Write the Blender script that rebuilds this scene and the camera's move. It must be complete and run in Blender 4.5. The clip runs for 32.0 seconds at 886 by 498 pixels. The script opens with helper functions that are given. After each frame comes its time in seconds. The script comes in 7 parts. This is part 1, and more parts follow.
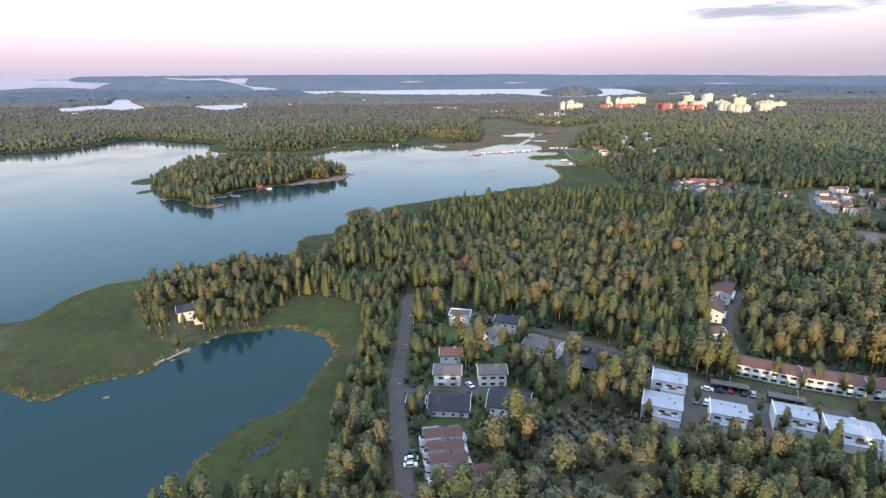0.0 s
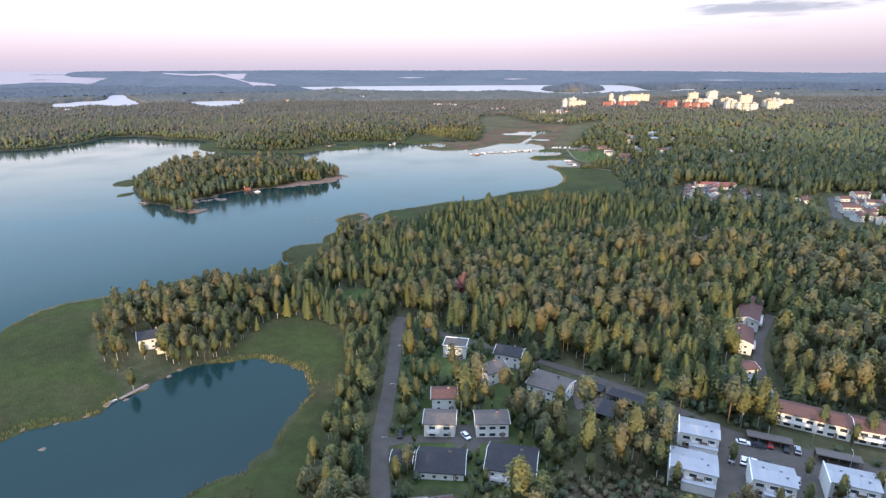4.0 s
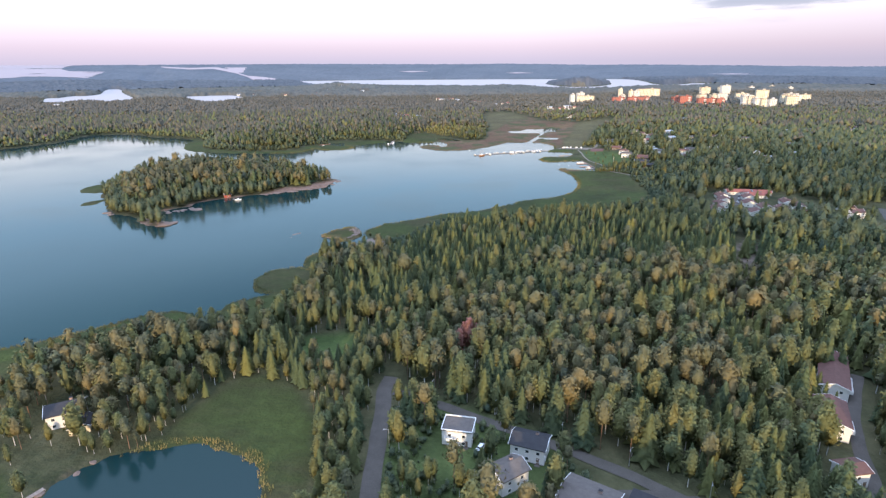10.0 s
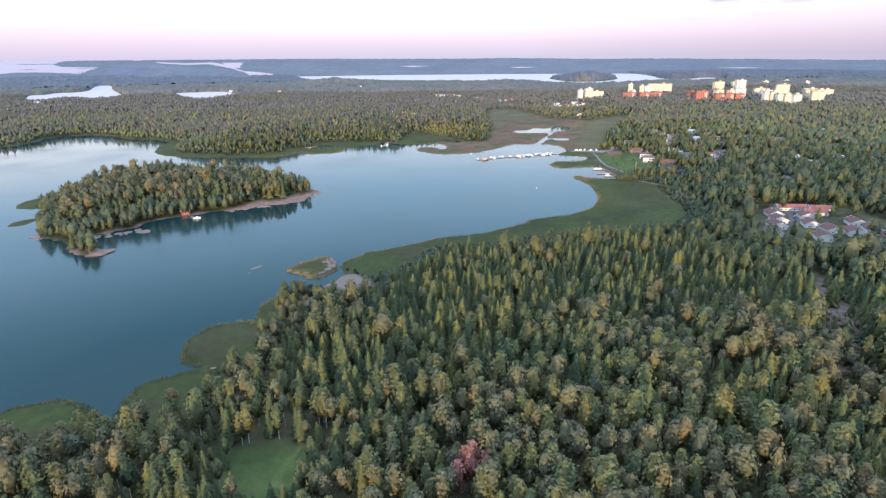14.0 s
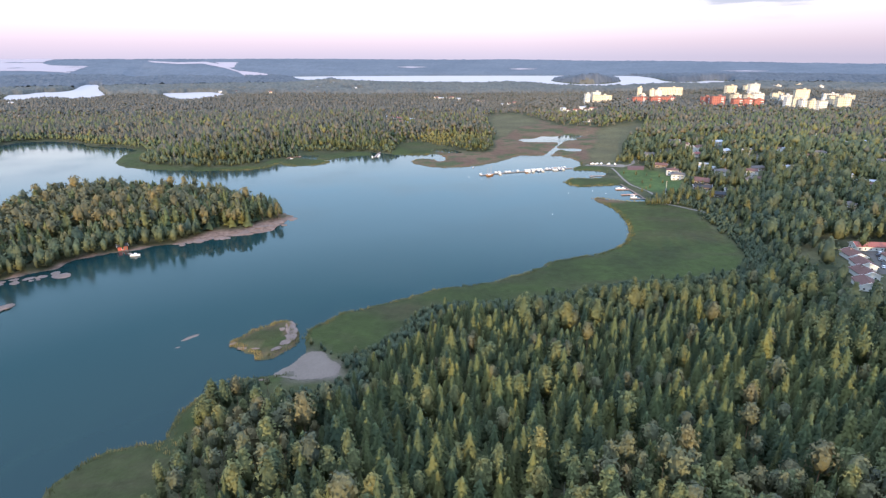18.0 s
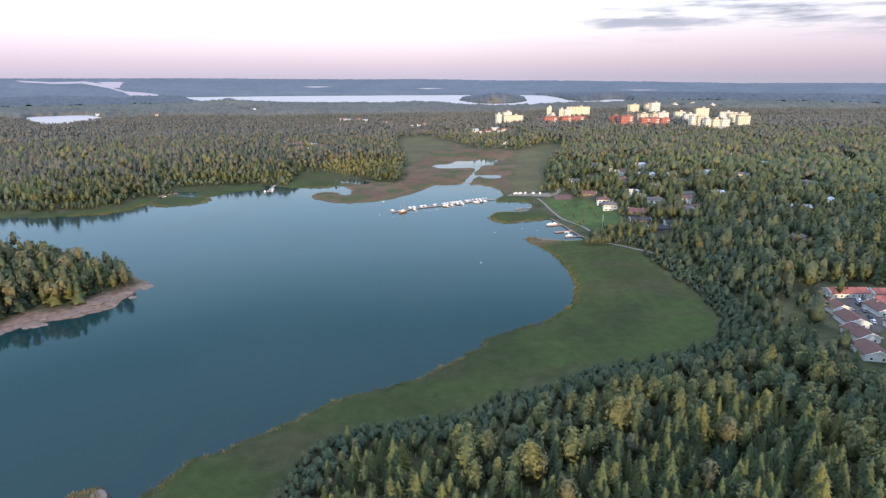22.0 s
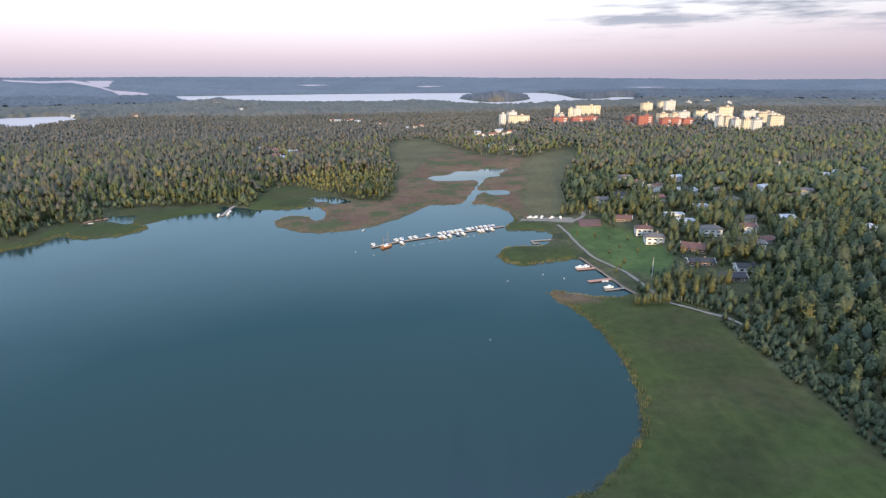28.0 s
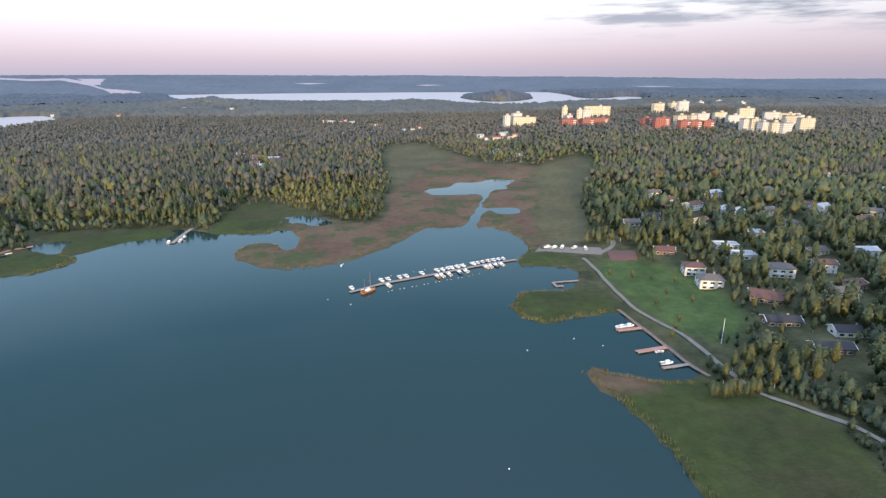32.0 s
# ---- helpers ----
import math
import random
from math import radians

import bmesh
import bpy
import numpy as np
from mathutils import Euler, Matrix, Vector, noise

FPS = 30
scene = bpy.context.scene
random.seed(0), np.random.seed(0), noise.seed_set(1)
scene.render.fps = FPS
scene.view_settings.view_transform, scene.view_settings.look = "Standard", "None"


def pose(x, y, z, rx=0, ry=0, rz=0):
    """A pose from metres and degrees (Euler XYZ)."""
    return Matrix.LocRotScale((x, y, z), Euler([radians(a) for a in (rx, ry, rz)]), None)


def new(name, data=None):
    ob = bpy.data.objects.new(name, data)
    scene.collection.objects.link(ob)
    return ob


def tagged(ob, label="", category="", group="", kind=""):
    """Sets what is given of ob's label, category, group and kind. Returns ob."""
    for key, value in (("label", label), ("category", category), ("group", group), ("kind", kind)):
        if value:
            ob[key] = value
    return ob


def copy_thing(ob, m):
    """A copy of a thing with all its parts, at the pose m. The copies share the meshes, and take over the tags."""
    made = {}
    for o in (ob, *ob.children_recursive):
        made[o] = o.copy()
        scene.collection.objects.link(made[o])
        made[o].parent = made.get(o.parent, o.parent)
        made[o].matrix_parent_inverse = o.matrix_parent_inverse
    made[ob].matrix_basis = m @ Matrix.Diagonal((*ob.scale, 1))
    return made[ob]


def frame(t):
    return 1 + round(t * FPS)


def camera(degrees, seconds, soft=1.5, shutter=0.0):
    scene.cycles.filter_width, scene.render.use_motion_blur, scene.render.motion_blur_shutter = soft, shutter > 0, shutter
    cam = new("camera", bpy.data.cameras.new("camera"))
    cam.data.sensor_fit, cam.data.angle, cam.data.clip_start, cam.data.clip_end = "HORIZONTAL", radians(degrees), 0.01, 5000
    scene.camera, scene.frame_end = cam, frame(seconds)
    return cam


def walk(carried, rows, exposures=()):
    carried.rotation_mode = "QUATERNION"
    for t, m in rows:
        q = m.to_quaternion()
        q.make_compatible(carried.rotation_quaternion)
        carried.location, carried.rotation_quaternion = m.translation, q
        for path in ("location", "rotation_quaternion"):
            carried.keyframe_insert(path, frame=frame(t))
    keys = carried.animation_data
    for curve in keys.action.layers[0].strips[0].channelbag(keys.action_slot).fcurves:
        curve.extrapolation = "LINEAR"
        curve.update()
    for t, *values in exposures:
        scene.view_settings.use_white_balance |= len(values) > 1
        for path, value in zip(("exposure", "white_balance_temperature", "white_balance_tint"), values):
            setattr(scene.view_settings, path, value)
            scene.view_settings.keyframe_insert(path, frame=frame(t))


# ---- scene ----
cam = camera(76.0, 32.0, soft=1.35)
walk(cam, [(t, pose(x, y, z, a, b, c)) for t, x, y, z, a, b, c in (
    (0, 0, 0, 116.24, 72.714, 0.504, 1.426),
    (0.5, -0.14, 0.97, 116.11, 72.635, 0.569, -1.759),
    (1, -0.03, 3.31, 115.99, 72.548, 0.615, -3.098),
    (1.5, 0.3, 8.27, 115.96, 72.388, 0.64, -3.461),
    (2, 0.64, 14.3, 116.03, 72.282, 0.555, -3.468),
    (2.5, 1.04, 19.92, 116.21, 72.281, 0.599, -3.49),
    (3, 1.39, 24.81, 116.48, 72.274, 0.535, -2.894),
    (3.5, 1.73, 28.84, 116.81, 72.335, 0.431, 0.726),
    (4, 1.86, 32.67, 117.16, 72.315, 0.355, 1.486),
    (7, 1.97, 54.05, 118.06, 72.251, 0.303, 1.762),
    (8, 1.95, 61.63, 118.06, 72.203, 0.283, 1.792),
    (9, 1.83, 72.54, 117.69, 72.026, 0.25, 1.784),
    (10, 1.43, 93.47, 117.18, 71.733, 0.362, 1.765),
    (11, 1.7, 116.24, 116.58, 71.507, 0.417, 1.799),
    (12, 1.77, 134.37, 115.94, 71.539, 0.395, 1.852),
    (13, 2.06, 153.96, 115.29, 71.432, 0.45, 1.872),
    (14, 2.44, 177.7, 114.68, 71.265, 0.522, 1.915),
    (14.5, 2.21, 190.61, 114.47, 71.246, 0.481, 1.872),
    (16.5, 0.25, 231.49, 113.97, 70.912, 0.197, 1.835),
    (17, -0.08, 243.44, 114.13, 70.767, 0.166, 1.808),
    (17.5, -0.39, 254.54, 114.25, 69.949, 0.165, 1.832),
    (18, -0.65, 265.36, 114.36, 71.341, 0.148, 1.803),
    (18.5, -0.9, 276.45, 114.44, 73.427, 0.081, 1.78),
    (19, -1.08, 286.99, 114.45, 73.537, 0.05, 1.779),
    (19.5, -1.18, 297.1, 114.39, 73.508, 0.056, 1.772),
    (20, -1.11, 308.16, 114.32, 73.441, 0.11, 1.753),
    (20.5, -0.81, 318.18, 114.25, 73.297, 0.131, -2.738),
    (21, 0.08, 329.64, 114.16, 73.223, 0.112, -5.095),
    (21.5, 1.47, 340.63, 114.02, 73.149, 0.069, -6.824),
    (22, 3.2, 350.4, 113.85, 73.135, 0.1, -7.155),
    (22.5, 5.13, 360.54, 113.67, 73.062, 0.121, -7.176),
    (23, 6.99, 370.08, 113.51, 73.084, 0.132, -7.13),
    (24, 9.98, 388.88, 113.25, 73.06, 0.178, -7.128),
    (25, 13.04, 408.95, 113.04, 72.952, 0.182, -7.086),
    (27.5, 20.34, 457.56, 112.02, 72.96, 0.285, -7.159),
    (28, 21.81, 466.89, 111.98, 72.928, 0.313, -7.117),
    (29, 24.95, 487.17, 111.87, 72.909, 0.364, -7.101),
    (30, 28.07, 510.78, 111.43, 72.818, 0.298, -7.063),
    (31, 31.24, 533.31, 111.11, 72.782, 0.252, -7.063),
    (32, 33.88, 553.44, 111.02, 72.805, 0.193, -7.07),
)], exposures=((0.0, 0.38, 6390, 13), (9.0, 0.42, 6300, 13), (13.0, 0.46, 6200, 13), (17.5, 0.58, 6230, 12.5), (18.5, 0.42, 6280, 12.5), (20.0, 0.33, 6340, 12), (24.0, 0.26, 6400, 11.5), (32.0, 0.15, 6400, 10.5)))

# ---- world, sun ----
SUN_AZ, SUN_EL = radians(188.0), radians(8.0)     # where the sun stands: azimuth clockwise from +y, elevation
world = bpy.data.worlds.new("evening_sky")
scene.world = world
world.use_nodes = True
wn, wl = world.node_tree.nodes, world.node_tree.links
wn.clear()
sky = wn.new("ShaderNodeTexSky")
sky.sky_type, sky.sun_disc = "NISHITA", False
sky.sun_elevation, sky.sun_rotation = SUN_EL, SUN_AZ
sky.air_density, sky.dust_density, sky.ozone_density = 1.0, 2.0, 1.5
# thin high haze: whiter up to the top of the view, rose towards the horizon
tc = wn.new("ShaderNodeTexCoord")
sep = wn.new("ShaderNodeSeparateXYZ")
wl.new(tc.outputs["Generated"], sep.inputs[0])
ramp = wn.new("ShaderNodeValToRGB")
wl.new(sep.outputs["Z"], ramp.inputs[0])
els = ramp.color_ramp.elements
els[0].position, els[0].color = 0.0, (0.53, 0.48, 0.61, 1)
# made-up bands above the view: teal for the water, bright zenith as fill
els[1].position, els[1].color = 1.0, (1.95, 2.40, 3.60, 1)
for pos, col in ((0.022, (0.64, 0.53, 0.65, 1)), (0.055, (0.82, 0.69, 0.82, 1)), (0.088, (0.97, 0.90, 0.98, 1)), (0.125, (1.06, 1.06, 1.10, 1)), (0.21, (0.55, 0.84, 1.14, 1)), (0.29, (0.54, 0.85, 1.15, 1)), (0.40, (0.26, 0.52, 0.73, 1)), (0.56, (0.62, 0.88, 1.16, 1)), (0.70, (1.20, 1.50, 2.22, 1))):
    e = els.new(pos)
    e.color = col
# a few torn clouds
stretch = wn.new("ShaderNodeMapping")
stretch.inputs["Scale"].default_value = (2.6, 2.6, 26.0)
stretch.inputs["Rotation"].default_value = (0, 0, radians(5.5))
wl.new(tc.outputs["Generated"], stretch.inputs[0])
puff = wn.new("ShaderNodeTexNoise")
puff.inputs["Scale"].default_value, puff.inputs["Detail"].default_value, puff.inputs["Roughness"].default_value = 2.2, 7, 0.6
wl.new(stretch.outputs[0], puff.inputs[0])
edge = wn.new("ShaderNodeMapRange")
edge.inputs["From Min"].default_value, edge.inputs["From Max"].default_value = 0.47, 0.60
edge.inputs["To Max"].default_value = 0.85
wl.new(puff.outputs["Fac"], edge.inputs[0])
high = wn.new("ShaderNodeMapRange")
high.inputs["From Min"].default_value, high.inputs["From Max"].default_value = 0.045, 0.08
wl.new(sep.outputs["Z"], high.inputs[0])
both = wn.new("ShaderNodeMath")
both.operation = "MULTIPLY"
ahead = wn.new("ShaderNodeVectorMath")
ahead.operation = "DOT_PRODUCT"
ahead.inputs[1].default_value = (math.sin(radians(35)), math.cos(radians(35)), 0)
wl.new(tc.outputs["Generated"], ahead.inputs[0])
bank = wn.new("ShaderNodeMapRange")
bank.inputs["From Min"].default_value, bank.inputs["From Max"].default_value = 0.92, 0.975
wl.new(ahead.outputs["Value"], bank.inputs[0])
some = wn.new("ShaderNodeMath")
some.operation = "MULTIPLY"
wl.new(edge.outputs[0], some.inputs[0])
wl.new(bank.outputs[0], some.inputs[1])
wl.new(some.outputs[0], both.inputs[0])
wl.new(high.outputs[0], both.inputs[1])
cloud = wn.new("ShaderNodeMix")
cloud.data_type = "RGBA"
wl.new(both.outputs[0], cloud.inputs["Factor"])
cloud.inputs[7].default_value = (0.40, 0.44, 0.54, 1)
gain = wn.new("ShaderNodeMix")
gain.data_type, gain.blend_type = "RGBA", "ADD"
gain.inputs["Factor"].default_value = 1.0
dim = wn.new("ShaderNodeVectorMath")
dim.operation = "SCALE"
dim.inputs["Scale"].default_value = 0.05
wl.new(sky.outputs[0], dim.inputs[0])
lift = wn.new("ShaderNodeVectorMath")
lift.operation = "SCALE"
lift.inputs["Scale"].default_value = 0.92
wl.new(ramp.outputs[0], lift.inputs[0])
wl.new(dim.outputs[0], gain.inputs[6])
wl.new(lift.outputs[0], gain.inputs[7])
bg = wn.new("ShaderNodeBackground")
bg.inputs["Strength"].default_value = 1.0
wl.new(gain.outputs[2], cloud.inputs[6])
# the eastern sky is a little deeper
east = wn.new("ShaderNodeVectorMath")
east.operation = "DOT_PRODUCT"
east.inputs[1].default_value = (math.sin(radians(62)), math.cos(radians(62)), 0)
wl.new(tc.outputs["Generated"], east.inputs[0])
deep = wn.new("ShaderNodeMapRange")
deep.inputs["From Min"].default_value, deep.inputs["From Max"].default_value = 0.55, 1.0
deep.inputs["To Min"].default_value, deep.inputs["To Max"].default_value = 1.0, 0.80
wl.new(east.outputs["Value"], deep.inputs[0])
shade = wn.new("ShaderNodeVectorMath")
shade.operation = "SCALE"
wl.new(cloud.outputs[2], shade.inputs[0])
wl.new(deep.outputs[0], shade.inputs["Scale"])
wl.new(shade.outputs[0], bg.inputs[0])
wo = wn.new("ShaderNodeOutputWorld")
wl.new(bg.outputs[0], wo.inputs[0])

sun_data = bpy.data.lights.new("sun", "SUN")
sun_data.energy, sun_data.angle, sun_data.color = 4.8, radians(0.9), (1.0, 0.74, 0.46)
sun = new("sun", sun_data)
to_sun = Vector((math.sin(SUN_AZ) * math.cos(SUN_EL), math.cos(SUN_AZ) * math.cos(SUN_EL), math.sin(SUN_EL)))
sun.rotation_euler = to_sun.to_track_quat("Z", "Y").to_euler()

# ---- materials ----
def material(name, colour, rough=0.8, metal=0.0, vary=0.25, grain=(6.0, 0.4), bump=0.3, tint=None, rand=0.0, spec=0.3):
    """A procedural surface: base colour, stained at two scales, with fine relief. rand: shift from object to object."""
    m = bpy.data.materials.new(name)
    m.use_nodes = True
    n, l = m.node_tree.nodes, m.node_tree.links
    b = n["Principled BSDF"]
    b.inputs["Roughness"].default_value, b.inputs["Metallic"].default_value = rough, metal
    b.inputs["Specular IOR Level"].default_value = spec
    co = n.new("ShaderNodeTexCoord")
    mixed = None
    for k, s in enumerate(grain):
        t = n.new("ShaderNodeTexNoise")
        t.inputs["Scale"].default_value, t.inputs["Detail"].default_value = s, 5
        l.new(co.outputs["Object"], t.inputs[0])
        if mixed is None:
            mixed, first = t.outputs["Fac"], t
        else:
            a = n.new("ShaderNodeMath")
            a.operation = "ADD"
            l.new(mixed, a.inputs[0])
            l.new(t.outputs["Fac"], a.inputs[1])
            mixed = a.outputs[0]
    if rand:
        info = n.new("ShaderNodeObjectInfo")
        a = n.new("ShaderNodeMath")
        a.operation, a.inputs[1].default_value = "MULTIPLY_ADD", rand
        l.new(info.outputs["Random"], a.inputs[0])
        l.new(mixed, a.inputs[2])
        mixed = a.outputs[0]
    r = n.new("ShaderNodeMapRange")
    r.inputs["From Min"].default_value, r.inputs["From Max"].default_value = 0.6, 1.4 + rand
    l.new(mixed, r.inputs[0])
    mix = n.new("ShaderNodeMix")
    mix.data_type = "RGBA"
    l.new(r.outputs[0], mix.inputs["Factor"])
    dark = [c * (1 - vary) for c in colour]
    light = tint or [min(1.0, c * (1 + vary)) for c in colour]
    mix.inputs[6].default_value, mix.inputs[7].default_value = (*dark, 1), (*light, 1)
    l.new(mix.outputs[2], b.inputs["Base Color"])
    if bump:
        bp = n.new("ShaderNodeBump")
        bp.inputs["Strength"].default_value, bp.inputs["Distance"].default_value = bump, 0.05
        l.new(first.outputs["Fac"], bp.inputs["Height"])
        l.new(bp.outputs[0], b.inputs["Normal"])
    return m


def foliage(name, dark, light, gold=None, rough=0.75, clump=0.5, relief=0.28):
    """Leaves and needles: the tone goes from tree to tree and carries shade painted into each crown, some trees turn
    towards autumn, with mottling on the crown.
    """
    m = bpy.data.materials.new(name)
    m.use_nodes = True
    n, l = m.node_tree.nodes, m.node_tree.links
    b = n["Principled BSDF"]
    b.inputs["Roughness"].default_value = rough
    b.inputs["Specular IOR Level"].default_value = 0.12
    at = n.new("ShaderNodeAttribute")
    at.attribute_name = "tone"
    geo = n.new("ShaderNodeNewGeometry")
    tex = n.new("ShaderNodeTexNoise")
    tex.inputs["Scale"].default_value, tex.inputs["Detail"].default_value = clump, 4
    l.new(geo.outputs["Position"], tex.inputs[0])
    a = n.new("ShaderNodeMath")
    a.operation = "ADD"
    l.new(at.outputs["Fac"], a.inputs[0])
    k = n.new("ShaderNodeMath")
    k.operation, k.inputs[1].default_value = "MULTIPLY", 0.8
    l.new(tex.outputs["Fac"], k.inputs[0])
    l.new(k.outputs[0], a.inputs[1])
    fine = n.new("ShaderNodeTexNoise")
    fine.inputs["Scale"].default_value, fine.inputs["Detail"].default_value, fine.inputs["Roughness"].default_value = 1.7, 5, 0.7
    l.new(geo.outputs["Position"], fine.inputs[0])
    leafs = n.new("ShaderNodeMath")
    leafs.operation = "MULTIPLY_ADD"
    leafs.inputs[1].default_value = 1.1
    l.new(fine.outputs["Fac"], leafs.inputs[0])
    l.new(a.outputs[0], leafs.inputs[2])
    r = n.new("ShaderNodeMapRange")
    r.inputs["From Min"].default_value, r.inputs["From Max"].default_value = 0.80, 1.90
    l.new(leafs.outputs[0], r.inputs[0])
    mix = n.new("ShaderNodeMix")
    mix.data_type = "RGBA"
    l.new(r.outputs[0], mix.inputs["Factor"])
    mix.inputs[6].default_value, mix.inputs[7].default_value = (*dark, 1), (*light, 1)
    col = mix.outputs[2]
    if gold:
        hue = n.new("ShaderNodeAttribute")
        hue.attribute_name = "hue"
        span = n.new("ShaderNodeMath")
        span.operation = "MULTIPLY_ADD"
        span.inputs[1].default_value, span.inputs[2].default_value = 0.75, 0.40
        l.new(r.outputs[0], span.inputs[0])
        rich = n.new("ShaderNodeMix")
        rich.data_type = "RGBA"
        rich.inputs[6].default_value = (*[c * 0.5 for c in gold], 1)
        rich.inputs[7].default_value = (*gold, 1)
        l.new(span.outputs[0], rich.inputs["Factor"])
        turned = n.new("ShaderNodeMix")
        turned.data_type = "RGBA"
        l.new(hue.outputs["Fac"], turned.inputs["Factor"])
        l.new(col, turned.inputs[6])
        l.new(rich.outputs[2], turned.inputs[7])
        col = turned.outputs[2]
    l.new(col, b.inputs["Base Color"])
    bp = n.new("ShaderNodeBump")
    bp.inputs["Strength"].default_value, bp.inputs["Distance"].default_value = 0.9, relief
    l.new(fine.outputs["Fac"], bp.inputs["Height"])
    l.new(bp.outputs[0], b.inputs["Normal"])
    return m


M_SPRUCE = foliage("spruce_needles", (0.033, 0.052, 0.033), (0.080, 0.099, 0.040), (0.130, 0.128, 0.040))
M_PINE = foliage("pine_needles", (0.056, 0.066, 0.044), (0.118, 0.118, 0.057), (0.166, 0.131, 0.057))
M_LEAF = foliage("birch_leaves", (0.048, 0.065, 0.034), (0.116, 0.127, 0.050), (0.160, 0.142, 0.048))
M_WILLOW = foliage("alder_leaves", (0.042, 0.060, 0.039), (0.095, 0.110, 0.052), (0.140, 0.130, 0.052))
# haze painted into the leaf colour: paler and greyer the farther off
M_FAR_HAZY = foliage("far_woods", (0.052, 0.058, 0.045), (0.106, 0.099, 0.066), (0.142, 0.112, 0.068), clump=0.05, relief=0.15)
M_FARTHER_HAZY = foliage("farther_woods_hazy", (0.056, 0.062, 0.054), (0.116, 0.110, 0.086), (0.134, 0.114, 0.084), clump=0.03)
M_SCRUB = foliage("bare_scrub", (0.080, 0.072, 0.040), (0.17, 0.145, 0.080))
M_RUSSET = foliage("russet_leaves", (0.150, 0.062, 0.050), (0.30, 0.15, 0.115))
M_REED = foliage("reed_blades", (0.042, 0.050, 0.018), (0.084, 0.090, 0.030), (0.26, 0.195, 0.070), clump=0.06, relief=0.01)
M_SEDGE = foliage("dry_sedge", (0.070, 0.052, 0.026), (0.150, 0.112, 0.052), (0.24, 0.17, 0.07), clump=0.06, relief=0.01)
# more haze painted in, turning the leaves grey
M_FARTHEST_HAZY = foliage("farthest_woods_hazy", (0.054, 0.062, 0.070), (0.104, 0.108, 0.110), clump=0.012)
# matte waters: the sky's reflection is painted in as a pale colour
M_SEA_SHEEN = material("distant_water_painted_sky", (0.31, 0.25, 0.245), 0.5, vary=0.06, grain=(0.004, 0.02), bump=0)
M_LAKE_SHEEN = material("lake_painted_sky", (0.40, 0.338, 0.305), 0.5, vary=0.06, grain=(0.004, 0.02), bump=0)
# blue haze of the distance, painted into the colour
M_HAZE = foliage("distant_woods_painted_haze", (0.075, 0.090, 0.105), (0.135, 0.150, 0.165), clump=0.004)
M_BARK = material("bark", (0.10, 0.075, 0.055), 0.9, grain=(9.0, 1.5))
M_PINEBARK = material("pine_bark", (0.20, 0.115, 0.068), 0.9, grain=(9.0, 1.5))
M_PALEBARK = material("pale_bark", (0.42, 0.40, 0.37), 0.8, vary=0.4, grain=(5.0, 1.5))
M_ASPHALT = material("asphalt", (0.078, 0.069, 0.056), 0.9, grain=(0.25, 3.0), vary=0.3)
M_GRAVEL = material("gravel_path", (0.165, 0.145, 0.115), 0.95, grain=(0.5, 5.0))
M_SAND = material("grey_beach_sand", (0.152, 0.119, 0.090), 0.95, vary=0.16, grain=(0.12, 1.2), bump=0.2)
M_ROCK = material("granite", (0.165, 0.116, 0.088), 0.85, grain=(0.6, 4.0), vary=0.35, bump=0.6)


def water_material():
    m = bpy.data.materials.new("bay_water")
    m.use_nodes = True
    n, l = m.node_tree.nodes, m.node_tree.links
    b = n["Principled BSDF"]
    b.inputs["Base Color"].default_value = (0.007, 0.026, 0.026, 1)
    b.inputs["Roughness"].default_value, b.inputs["IOR"].default_value = 0.06, 1.33
    geo = n.new("ShaderNodeNewGeometry")
    t = n.new("ShaderNodeTexNoise")
    t.inputs["Scale"].default_value, t.inputs["Detail"].default_value = 0.012, 5
    l.new(geo.outputs["Position"], t.inputs[0])
    r = n.new("ShaderNodeMapRange")
    r.inputs["From Min"].default_value, r.inputs["From Max"].default_value = 0.35, 0.65
    r.inputs["To Min"].default_value, r.inputs["To Max"].default_value = 0.04, 0.16
    l.new(t.outputs["Fac"], r.inputs[0])
    l.new(r.outputs[0], b.inputs["Roughness"])
    w = n.new("ShaderNodeTexNoise")
    w.inputs["Scale"].default_value, w.inputs["Detail"].default_value = 0.9, 3
    l.new(geo.outputs["Position"], w.inputs[0])
    bp = n.new("ShaderNodeBump")
    bp.inputs["Strength"].default_value, bp.inputs["Distance"].default_value = 0.10, 0.05
    l.new(w.outputs["Fac"], bp.inputs["Height"])
    l.new(bp.outputs[0], b.inputs["Normal"])
    return m


M_WATER = water_material()


